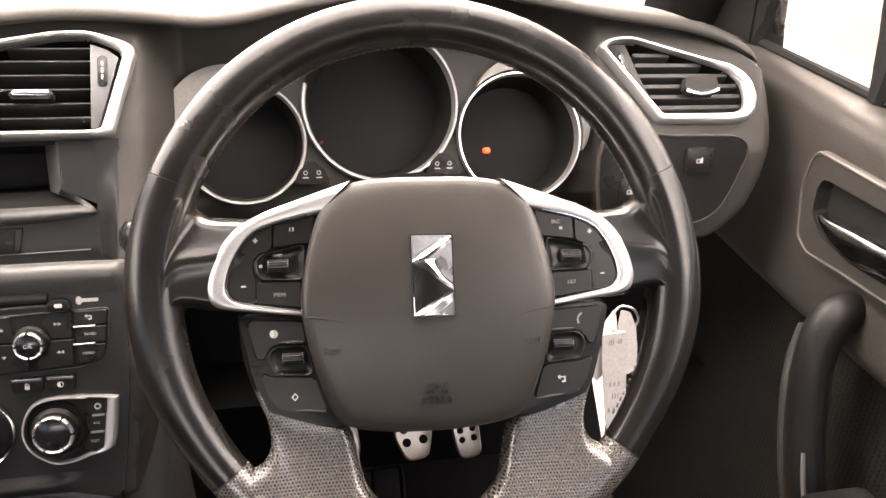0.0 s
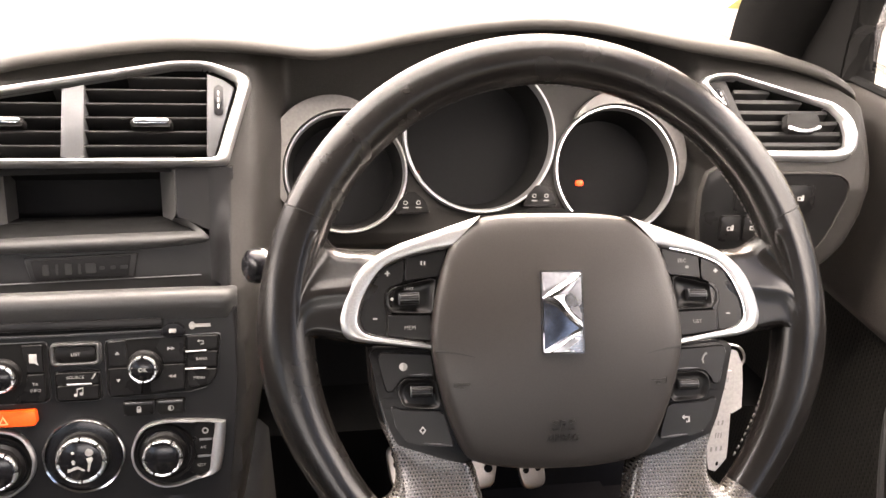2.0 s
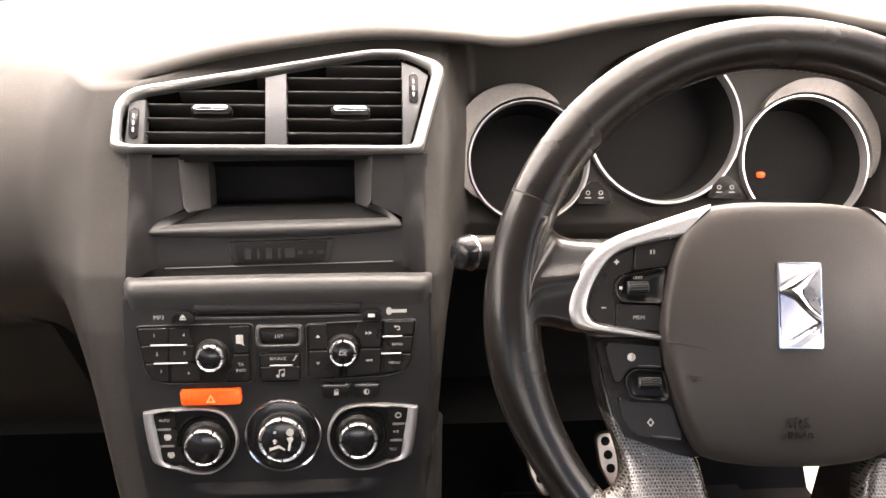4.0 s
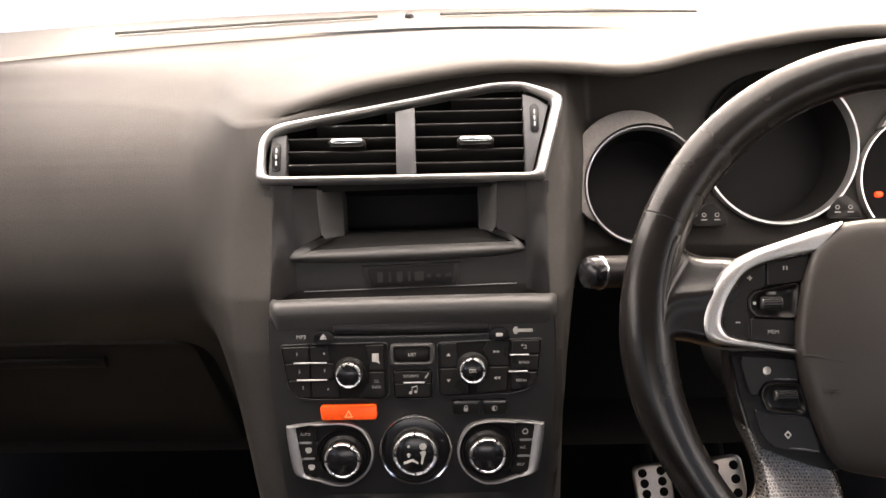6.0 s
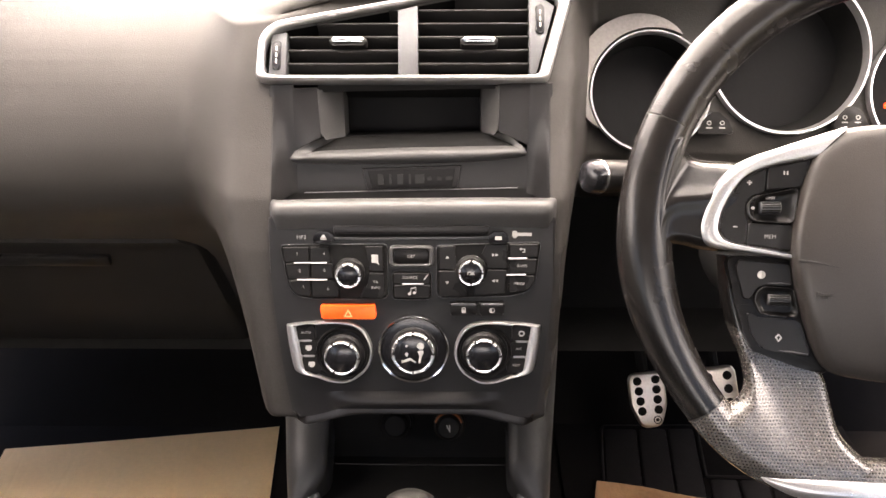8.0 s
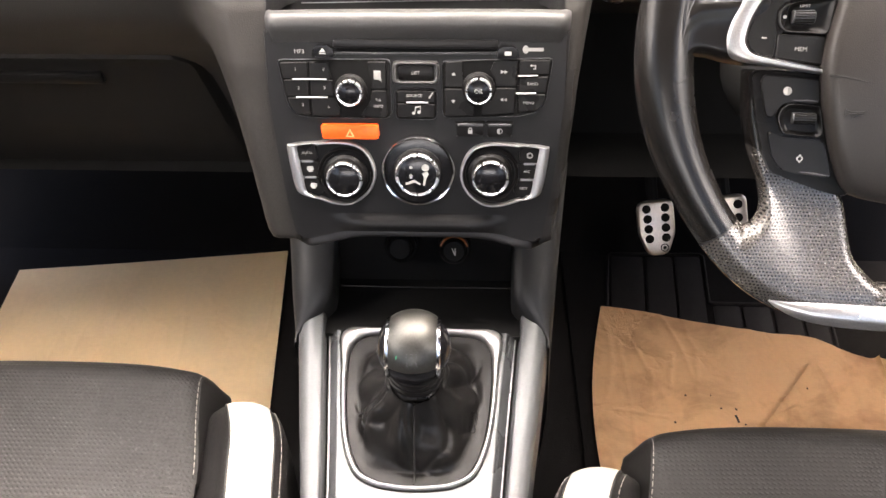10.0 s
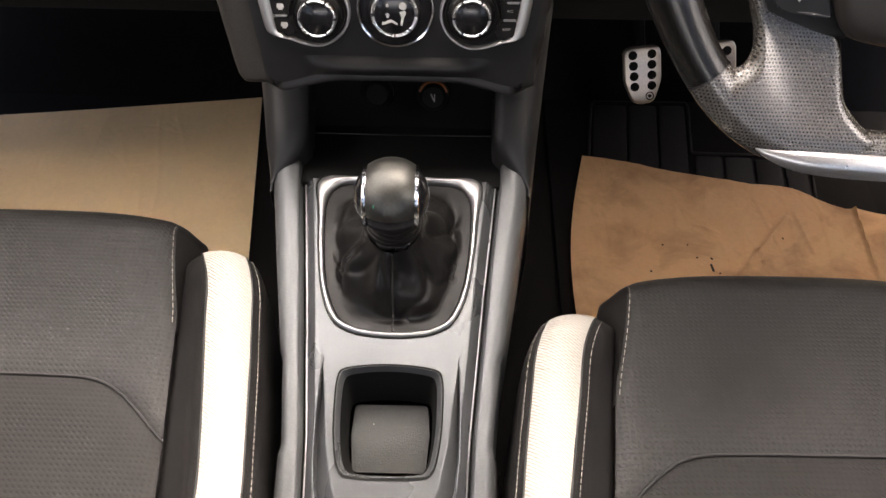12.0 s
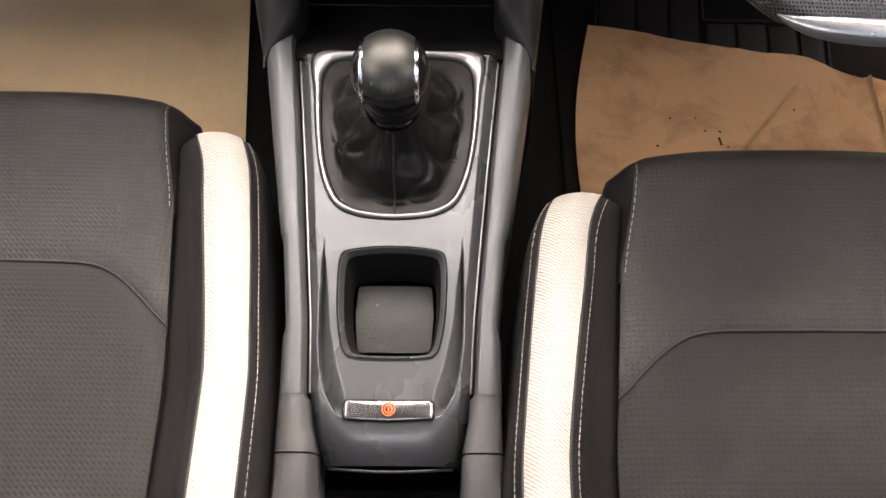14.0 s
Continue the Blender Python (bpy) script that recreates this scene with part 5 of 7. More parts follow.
def hub_z(x, y):
    """Height of the airbag cover's skin at that place."""
    d = Vector((x, y)) - HUB_C
    r = HUB_R[int(round(math.degrees(math.atan2(d.y, d.x)))) % 360]
    a, b = zip(*HUB_DROP)
    return hub_skin(x, y) - float(np.interp(1 - d.length / r, a, b))


rings = [[(p[0], p[1], -0.030) for p in hub]]
for f, drop in list(HUB_DROP[:-1]) + [(g, 0.0) for g in (0.16, 0.25, 0.35, 0.46, 0.58, 0.70, 0.82, 0.93)]:
    ring = [HUB_C + (Vector(p) - HUB_C) * (1 - f) for p in hub]
    rings.append([(p.x, p.y, hub_skin(p.x, p.y) - drop) for p in ring])
part("airbag_cover", loft(rings), AIRBAG, wheel, "grained dark grey airbag cover", sharp=60)

# Dark strips on the skin carry the shade of the two folds.
CREASE_SHADE = material("airbag_crease_shade", (0.008, 0.0075, 0.007), 0.6)
for s in (-1, 1):
    line = [(s * x, -0.0180 - 0.0060 * smoothstep(0.080, 0.040, x)) for x in np.linspace(0.0800, 0.042, 24)]
    part("crease", sweep([(x, y, hub_z(x, y) - 0.0002) for x, y in line], [0.0010 * (1 - 0.9 * k / 23) for k in range(24)], 6, flat=0.5), CREASE_SHADE, wheel, "dark strip for the shade in a moulded crease")
CHR2 = material("brushed_emblem_chrome", (0.62, 0.62, 0.65), 0.30, metal=1.0, vary=0.1, vscale=60)
EMBAND = material("bright_emblem_chrome", (0.85, 0.85, 0.86), 0.24, metal=1.0, vary=0.04, vscale=60)
emb = part("emblem", prism(rounded(mm([(-13, 30), (13.5, 30), (13.5, -21.5), (-13, -21.5)]), 0.0012), 0.014, 0.0226, 0.0006), CHR2, wheel, "dark polished emblem plate with chrome chevrons", m=pose(0, 0, 0, -3.2, 0, 0))
part("emblem_edge", hoop(rounded(mm([(-13.6, 30.6), (14.1, 30.6), (14.1, -22.1), (-13.6, -22.1)]), 0.0015), rounded(mm([(-12.6, 29.6), (13.1, 29.6), (13.1, -21.1), (-12.6, -21.1)]), 0.0008), 0.014, 0.0234, 0), CHROME, emb, "thin chrome edge")


def facet(edges, z0, name="chevron"):
    """A raised band between two curves, ridged along its middle."""
    a, b = (spline([(x, y, 0) for x, y in mm(e)], 5, False) for e in edges)
    rows_ = []
    for p, q in zip(a, b):
        p, q = Vector(p), Vector(q)
        rows_.append([(p.x, p.y, z0), (p.x, p.y, z0 + 0.0006), ((p.x + q.x) / 2, (p.y + q.y) / 2, z0 + 0.0024), (q.x, q.y, z0 + 0.0006), (q.x, q.y, z0)])
    part(name, loft(rows_, closed=False), EMBAND, emb, "raised chrome band", sharp=20)


facet(([(-12.2, 14.2), (-5.0, 19.0), (4.0, 24.5), (12.9, 29.3)], [(-12.2, 12.0), (-3.5, 14.5), (4.5, 20.0), (12.9, 26.5)]), 0.0226)
facet(([(-12.2, 12.6), (-3.0, 8.5), (4.0, 1.0), (12.9, -5.5)], [(2.2, 15.0), (1.8, 11.0), (6.5, 3.5), (12.9, -2.0)]), 0.0226)
facet(([(-11.8, -20.8), (-4.0, -17.0), (4.0, -12.0), (12.9, -6.8)], [(-6.5, -20.9), (-0.5, -18.0), (5.5, -13.5), (12.9, -9.2)]), 0.0226)
part("chevron", prism(mm([(-12.2, 29.3), (9.0, 29.3), (-11.0, 17.5)]), 0.0224, 0.0232, 0.0003, 1), CHR2, emb, "polished facet", sharp=20)
part("chevron", prism(mm([(12.9, -12.0), (12.9, -20.9), (1.0, -20.9)]), 0.0224, 0.0234, 0.0003, 1), EMBAND, emb, "polished facet", sharp=20)
# two tilted mirror facets beside the curved bands
# Darker chrome for the lower facet: its dark reflection put into the colour.
EMDARK = material("emblem_dark_reflection", (0.34, 0.34, 0.36), 0.16, metal=1.0, vary=0.1, vscale=60)
for pts, zs, mat in (([(3.2, 14.5), (12.8, 25.5), (12.8, -1.0), (7.2, 4.0), (3.0, 10.0)], (0.0, 0.0020, 0.0006, 0.0, 0.0), CHR2), ([(-12.2, 11.0), (-3.5, 7.6), (3.5, 0.5), (11.0, -6.2), (-11.8, -19.5)], (0.0012, 0.0006, 0.0, 0.0, 0.0), EMDARK)):
    bm = bmesh.new()
    low_, top_ = [bm.verts.new((x * 0.001, y * 0.001, 0.0222)) for x, y in pts], [bm.verts.new((x * 0.001, y * 0.001, 0.0229 + z)) for (x, y), z in zip(pts, zs)]
    bm.faces.new(top_)
    for i in range(len(pts)):
        bm.faces.new((low_[i - 1], low_[i], top_[i], top_[i - 1]))
    bmesh.ops.recalc_face_normals(bm, faces=bm.faces[:])
    part("chevron", bm, mat, emb, "polished facet", sharp=20)
for word, size, y in (("SRS", 0.0105, -0.0670), ("AIRBAG", 0.0060, -0.0745)):
    letters(word, size, 0, 0, 0, wheel, EMBOSS_SHADE, depth=0.0006).matrix_basis = pose(0.001, y, hub_z(0, y) + 0.0008, math.degrees(math.atan(-3.1 * (y + 0.014))), 0, 0)
for s in (-1, 1):
    hz = hub_z(s * 0.064, -0.0390) + 0.0004
    horn = [sweep([(-0.0050, -0.0006, 0), (0.0022, -0.0006, 0), (0.0052, -0.0020, 0), (0.0052, 0.0020, 0), (0.0022, 0.0006, 0), (-0.0050, 0.0006, 0)], 0.00030, 5), sweep([(-0.0010, -0.0006, 0), (-0.0012, -0.0026, 0), (0.0012, -0.0026, 0), (0.0010, -0.0006, 0)], 0.00030, 5)]
    part("horn_symbol", joined(horn), EMBOSS_SHADE, wheel, "embossed horn mark, darkened for its relief shade", m=pose(s * 0.0640, -0.0390, hz, 4.5, s * 2.8, 0) @ Matrix.Diagonal((s, 1, 1, 1)))


# silver spoke trims with their switch pads
SATIN = material("broad_satin_silver", (0.43, 0.43, 0.43), 0.36, metal=0.9, vary=0.05, vscale=14, bump=0.04, bscale=1800, rvary=0.04)
PADKEY = material("satin_black_key", (0.0050, 0.0048, 0.0048), 0.36, spec=0.28, vary=0.12, vscale=30, bump=0.06, bscale=1800)
TRIM_O = [(49, 68), (67, 62), (87, 55), (105, 48.5), (120, 40), (129.5, 30.5), (136, 18.5), (140, 5), (140, -2.5), (137.5, -8), (129, -11.5), (106, -14.5), (80, -18)]
TRIM_I = [(70, 47), (98, 41), (114, 33), (124.5, 16), (128, 2), (126, -4), (121, -7.5), (106, -10.5), (80, -14.8)]


def even(p, n):
    P = [Vector(q) for q in p]
    L = [0]
    for a, b in zip(P, P[1:]):
        L.append(L[-1] + (b - a).length)
    out, j = [], 0
    for k in range(n):
        d = L[-1] * k / (n - 1)
        while j < len(L) - 2 and L[j + 1] < d:
            j += 1
        out.append(P[j].lerp(P[j + 1], (d - L[j]) / max(1e-9, L[j + 1] - L[j])))
    return out


def bowl_pad(outline, top, depth, name, label):
    """A hollow with soft walls that opens in a pad's face."""
    P = resample(outline, 48)
    c = Vector((sum(p[0] for p in P) / 48, sum(p[1] for p in P) / 48))
    rows_ = [[(c.x + (p[0] - c.x) * k, c.y + (p[1] - c.y) * k, z) for p in P] for k, z in ((1.0, top - depth), (1.0, top + 0.0002), (0.97, top + 0.0006), (0.93, top + 0.0004), (0.86, top - depth * 0.35), (0.74, top - depth * 0.80), (0.55, top - depth), (0.05, top - depth))]
    part(name, loft(rows_, cap0=False), PADKEY, wheel, label, sharp=80)


def roller(x0, x1, y0, y1, z, r):
    """A ribbed thumb roller lying across its hollow."""
    sc = part("scroll_wheel", sweep([(x0, y0, z), (x0 + (x1 - x0) * 0.04, y0, z), (x1 - (x1 - x0) * 0.04, y1, z), (x1, y1, z)], [r * 0.86, r, r, r * 0.86], 24), GREYTRIM, wheel, "ribbed grey scroll wheel")
    w = abs(x1 - x0) / 2 - 0.0008
    for q in range(-2, 3):
        a = radians(24 * q)
        part("rib", box(-w, w, -0.00042, 0.00042, -0.0004, 0.0004), PANEL, sc, m=pose((x0 + x1) / 2, (y0 + y1) / 2 + r * math.sin(a), z + r * math.cos(a), -24 * q, 0, math.degrees(math.atan2(y1 - y0, x1 - x0)) if x1 > x0 else math.degrees(math.atan2(y0 - y1, x0 - x1))))


for s in (-1, 1):
    O, I = (even(spline(mm([(s * x, y) for x, y in table]), 6, False), 70) for table in (TRIM_O, TRIM_I))
    prof_ = ((0.0, -0.006), (0.0, 0.0070), (0.05, 0.0100), (0.14, 0.0118), (0.45, 0.0128), (0.84, 0.0126), (0.92, 0.0120), (0.985, 0.0100), (1.0, 0.006))
    part("spoke_trim", loft([[(a.x + (b.x - a.x) * f, a.y + (b.y - a.y) * f, z) for f, z in prof_] for a, b in zip(O, I)], closed=False), SATIN, wheel, "satin silver spoke trim", sharp=50)
    edge = [b.lerp(a, 0.04) for a, b in zip(O, I)]
    part("trim_bead", sweep([(p.x, p.y, 0.0112) for p in edge[4:]], 0.0009, 6), CHROME, wheel, "fine polished inner edge")
    pad = [(s * x, y) for x, y in [(66, 47.5), (98, 41), (114, 33), (124.5, 16), (128, 2), (126, -4), (121, -7.5), (106, -9.5), (78, -13.5), (76, 10)]]
    bed = part("switch_bed", prism(rounded(mm(pad), 0.002), -0.006, 0.0065), DEEP, wheel)
    H = 0.0102
    # close-set keys: outer rocker, inner square, scroll hollow, lower key
    rock = [(s * x, y) for x, y in [(98.6, 40.9), (113.5, 33.4), (123.2, 16.2), (126.8, 3), (125.3, -3.0), (119.8, -6.8), (110.4, -8.8), (110.4, 5.6), (112.0, 11), (111.6, 19.5), (107.5, 23.0), (99.6, 25.6)]]
    key(rock, wheel, H, PADKEY, 0.002)
    sq = [(s * x, y) for x, y in [(71.0, 46.6), (97.9, 41.1), (98.9, 25.8), (76.5, 29.3)]]
    key(sq, wheel, H, PADKEY, 0.0012)
    low = [(s * x, y) for x, y in [(82.0, 4.6), (109.7, 5.2), (109.7, -8.9), (81.0, -12.4)]]
    key(low, wheel, H, PADKEY, 0.0015)
    bowl_pad(rounded(mm([(s * x, y) for x, y in [(78.2, 28.4), (106.5, 22.0), (110.8, 17.5), (110.4, 10.5), (106.5, 6.0), (80.6, 5.2)]]), 0.003), H, 0.0032, "scroll_pocket", "soft black hollow")
    roller(s * 0.0895, s * 0.1025, 0.0152, 0.0148, 0.0086, 0.0040)

    def bar(x, y, w, h):
        return prism(rrect(s * x * 0.001, y * 0.001, w * 0.001, h * 0.001, 0.0002), H - 0.0004, H + 0.0003)
    part("symbol", joined([bar(109.5, 31, 3.2, 0.9), bar(109.5, 31, 0.9, 3.2)]), MARK, wheel, "white plus sign")
    part("symbol", bar(117.5, 2.5, 2.8, 0.9), MARK, wheel, "white minus sign")
    if s < 0:
        part("symbol", joined([bar(86, 37.5, 0.8, 2.6), bar(88, 37.5, 0.8, 2.6)]), MARK, wheel, "white pause sign")
        letters("MEM", 0.0036, -0.0955, -0.0035, H, wheel, DIMMARK)
        letters("LIMIT", 0.0026, -0.0960, 0.0212, 0.0099, wheel, DIMMARK)
        part("symbol", prism(circle(-0.1068, 0.0148, 0.0011, 12), 0.0080, 0.0102), DIMMARK, wheel)
    else:
        letters("SRC", 0.0036, 0.0860, 0.0378, H, wheel, DIMMARK)
        part("symbol", bar(89.5, 33.6, 2.2, 1.8), DIMMARK, wheel)
        letters("LIST", 0.0034, 0.0960, -0.0025, H, wheel, DIMMARK)
    # lower switch pad: one dark moulding with two keys and a scroll hollow
    lowpad = [(s * x, y) for x, y in [(74, -18.6), (119, -16.0), (121, -21), (115.5, -46), (109.5, -66), (104, -77), (92, -81.5), (74, -87.5), (54, -92), (64, -54)]]
    part("lower_pad", prism(rounded(mm(lowpad), 0.004), -0.012, 0.0074, 0.003, 3), PANEL, wheel, "black lower switch pad", sharp=70)
    h2 = 0.0096
    k1_ = [(s * x, y) for x, y in [(81.8, -20.4), (114.5, -18.6), (116.0, -22.5), (111.2, -44.0), (105.5, -44.0), (103.8, -37.0), (99.0, -34.2), (79.8, -34.8)]]
    k2_ = [(s * x, y) for x, y in [(75.0, -56.8), (101.0, -55.2), (109.0, -51.5), (104.5, -67), (98.5, -75), (90, -77.5), (66.8, -79.8)]]
    a = key(k1_, wheel, h2, PADKEY, 0.0035)
    # Lips in a lighter grey than the keys: their glint is painted in.
    part("key_glint", sweep([(s * 0.0815, -0.0338, h2 - 0.0004), (s * 0.088, -0.0336, h2 - 0.0001), (s * 0.097, -0.0334, h2 - 0.0004)], [0.0006, 0.0010, 0.0004], 8), GREYTRIM, a, "raised lip in lighter grey for its glint")
    b = key(k2_, wheel, h2, PADKEY, 0.0035)
    part("key_glint", sweep([(s * 0.0690, -0.0785, h2 - 0.0004), (s * 0.079, -0.0774, h2 - 0.0001), (s * 0.089, -0.0764, h2 - 0.0005)], [0.0006, 0.0010, 0.0004], 8), GREYTRIM, b, "raised lip in lighter grey for its glint")
    bowl_pad(rounded(mm([(s * x, y) for x, y in [(79.3, -36.2), (98.6, -35.6), (103.0, -39.0), (104.0, -45.0), (100.5, -53.5), (75.2, -55.6)]]), 0.004), h2, 0.0026, "scroll_pocket", "soft black hollow")
    roller(s * 0.0815, s * 0.0955, -0.0440, -0.0440, 0.0086, 0.0036)
    part("split_line", box(-0.005, 0.005, -0.0003, 0.0003, -0.0003, 0.0005), DEEP, wheel, m=pose(s * 0.1105, -0.0478, 0.0074, 0, 0, s * -2))
    if s < 0:
        part("symbol", joined([prism(circle(-0.1000, -0.0280, 0.0026, 20), h2 - 0.0004, h2 + 0.0001)]), DIMMARK, a)
        part("symbol", prism([(-0.1000 + 0.0025 * math.cos(radians(t)), -0.0280 + 0.0025 * math.sin(radians(t))) for t in range(90, 271, 15)], h2 - 0.0003, h2 + 0.0004), MARK, a)
        dm = mm([(-88, -65.6), (-85.8, -68.2), (-88, -70.8), (-90.2, -68.2)])
        part("symbol", hoop(resample(dm, 40), resample([(-0.088 + (x + 0.088) * 0.62, -0.0682 + (y + 0.0682) * 0.62) for x, y in dm], 40), h2 - 0.0004, h2 + 0.0004, 0), MARK, b)
    else:
        part("symbol", sweep([(0.1020, -0.0235, h2), (0.1000, -0.0252, h2), (0.0990, -0.0280, h2), (0.0998, -0.0304, h2)], 0.0007, 6), DIMMARK, a)
        part("symbol", joined([prism(mm([(85.2, -65.0), (89.2, -65.0), (89.2, -68.8), (86.8, -68.8), (86.8, -68.0), (88.3, -68.0), (88.3, -65.8), (85.2, -65.8)]), h2 - 0.0004, h2 + 0.0004), prism(mm([(83.8, -65.4), (85.6, -63.8), (85.6, -67.0)]), h2 - 0.0004, h2 + 0.0004)]), MARK, b)

# ---- steering column, stalks, key ----
column = thing("steering_column", "black plastic steering column shroud behind the wheel", "steering column", WHEEL_F)
part("shroud", loft([[(p[0] * k, p[1] * k * 0.9 - 0.012, z) for p in circle(0, 0, 0.062, 32)] for k, z in ((0.9, -0.040), (1.0, -0.050), (1.12, -0.10), (1.2, -0.20), (1.2, -0.27))]), DARKIN, column)


def stalk(s):
    st = thing("column_stalk", "black steering column stalk with a rounded grey end", "stalk")
    p0, p1 = Vector((0.333 + s * 0.07, 0.545, 0.664)), Vector((0.143, 0.488, 0.6885))
    if s > 0:
        p1 = Vector((0.333 + 0.150, 0.515, 0.668))
    pts = [p0.lerp(p1, f) for f in np.linspace(0, 1, 10)]
    part("arm", sweep([tuple(p) for p in pts], [0.007, 0.007, 0.0075, 0.008, 0.009, 0.0105, 0.0115, 0.012, 0.0122, 0.0122], 20), PANEL, st)
    d = (p1 - p0).normalized()
    m = Matrix.Translation(p1) @ d.to_track_quat("Z", "Y").to_matrix().to_4x4()
    part("ring", revolve([(0.0124, -0.001), (0.0131, 0.0), (0.0131, 0.001), (0.0126, 0.0022)], 28), STEEL, st, "thin silver ring", m=m)
    part("end_cap", revolve([(0.0126, 0.002), (0.0126, 0.006), (0.0115, 0.010), (0.008, 0.0125), (0.0, 0.0135)], 28), GLOSSY, st, "domed black end", m=m)


stalk(-1)
stalk(1)

keys = thing("car_key", "car key hanging from the ignition with white paper tags", "key")
IGN = Vector((0.502, 0.505, 0.628))
part("ignition_lock", revolve([(0.016, -0.05), (0.016, 0.0), (0.013, 0.003), (0.005, 0.003), (0.0, 0.001)], 28), PANEL, keys, "black lock barrel", m=Matrix.Translation(IGN) @ pose(0, 0, 0, 75, 0, 0))
part("key_blade", box(-0.004, 0.004, -0.0012, 0.0012, 0.0, 0.028, 0.0006, 1), STEEL, keys, "steel key blade", m=Matrix.Translation(IGN) @ pose(0, 0, 0, 75, 0, 0))
part("key_head", sweep(spline([(-0.0065, 0, 0.020), (-0.0070, 0, 0.032), (-0.0045, 0, 0.041), (0.0, 0, 0.044), (0.0045, 0, 0.041), (0.0070, 0, 0.032), (0.0065, 0, 0.020)], 5, False), 0.0026, 10), CHROME, keys, "polished key bow", m=Matrix.Translation(IGN) @ pose(0, 0, 0, 80, 0, 12))
wire = spline([(0.506, 0.466, 0.612), (0.500, 0.463, 0.603), (0.507, 0.460, 0.596), (0.519, 0.462, 0.595), (0.527, 0.464, 0.602), (0.523, 0.466, 0.612), (0.512, 0.467, 0.616)], 5)
part("key_ring", sweep(wire, 0.0011, 6, closed=True, up=(0, 1, 0)), STEEL, keys, "thin bent wire loop")
TAGS = [("white paper tag", [(-12, 2), (-10, 4), (9, 4), (12, 1), (14, -34), (17, -68), (17.5, -80), (9, -92), (2, -89), (-1, -78), (-8, -34)], (0.504, 0.455, 0.594), 84, 4),
        ("second white paper tag behind", [(6, 22), (14, 20), (20, 8), (23, -10), (25, -30), (17, -36), (9, -26), (4, 0)], (0.504, 0.462, 0.592), 80, -8),
        ("small folded paper tag", [(-16, 16), (-9, 13), (0, 18), (6, 22), (6, 4), (-2, -2), (-12, -2)], (0.504, 0.459, 0.593), 70, 24),
        ("strip of paper behind the tags", [(-15, -6), (-9, -8), (-7, -36), (-12, -40), (-16, -34)], (0.504, 0.460, 0.592), 84, 10)]
for word, outline, at, rx, rz in TAGS:
    tagp = part("tag", prism(rounded(mm(outline), 0.002), -0.0005, 0.0005), TAG, keys, word, m=pose(*at, rx, 0, rz))
    if word == "white paper tag":
        for x, y, w, h in ((-0.003, -0.004, 0.005, 0.0050), (0.005, -0.004, 0.004, 0.0045), (0.004, -0.044, 0.011, 0.0042), (0.006, -0.056, 0.007, 0.0050), (0.006, -0.069, 0.013, 0.0044)):
            for k in range(3):
                part("writing", prism(rrect(x + (k - 1) * w * 0.36, y, w * 0.14, h, 0.0002), 0.0004, 0.0007), DIMMARK, tagp, "unreadable grey handwriting")
        part("punched_hole", prism(circle(0.009, -0.084, 0.0012, 12, 0.0022), 0.0003, 0.0008), DEEP, tagp, "punched hole")


# ---- centre console between the seats ----
# Rail grey darkened: shadow under the stack's overhang put into the wing colour.
WINGTOP = material("shade_darkened_plastic", (0.0150, 0.0152, 0.0158), 0.42, spec=0.26, vary=0.08, vscale=10, bump=0.08, bscale=1600)
CONS_F = plane_frame((0, 0.330, 0.319), 78.4)
console = thing("centre_console", "satin grey centre console with a cup tray between the seats", "centre console", CONS_F)
HALF = ((-0.215, 0.064), (-0.152, 0.067), (-0.089, 0.0700), (0.038, 0.0815), (0.154, 0.0935), (0.170, 0.0940))
OUT = ((-0.215, 0.086), (-0.152, 0.088), (-0.099, 0.0885), (-0.018, 0.0960), (0.060, 0.1080), (0.147, 0.1205), (0.170, 0.1215))


def tab_at(t, v):
    a, b = zip(*t)
    return float(np.interp(v, a, b))


frame_out = spline(mm([(-74.5, 149), (-72.5, 110), (-69, 70), (-63, 34), (-52, 8), (-36, -2.5), (-18, -6), (0, -7), (18, -6), (36, -2.5), (52, 8), (63, 34), (69, 70), (72.5, 110), (74.5, 149), (40, 152), (0, 153), (-40, 152)]), 5)
frame_in = spline(mm([(-67, 112), (-65, 132), (-56, 142.5), (-40, 145.5), (0, 146), (40, 145.5), (56, 142.5), (65, 132), (67, 112), (64.8, 71), (59, 37), (48.5, 12), (34, 2), (17, -1.6), (0, -2.6), (-17, -1.6), (-34, 2), (-48.5, 12), (-59, 37), (-64.8, 71)]), 5)
FC, TC = (0.0, 0.072), (0.0, -0.078)
frame_out, frame_in = polar(frame_out, FC, 160), polar(frame_in, FC, 160)
tray_out = polar(spline(mm([(-44.5, -61), (-43.5, -43), (-39, -35.5), (-20, -32), (0, -31), (20, -32), (39, -35.5), (43.5, -43), (44.5, -61), (43.5, -89), (40, -112), (36, -121), (29, -124.3), (0, -125.5), (-29, -124.3), (-36, -121), (-40, -112), (-43.5, -89)]), 4), TC, 120)
RIDGE = ((-0.190, 0.030), (-0.171, 0.034), (-0.167, 0.042), (-0.152, 0.0505), (-0.130, 0.0560), (-0.108, 0.0580), (-0.071, 0.0588), (-0.030, 0.0580), (0.16, 0.058))
INNER = ((-0.190, 0.028), (-0.165, 0.032), (-0.148, 0.0355), (-0.130, 0.0415), (-0.098, 0.0485), (-0.061, 0.0525), (-0.030, 0.0565), (0.16, 0.0565))
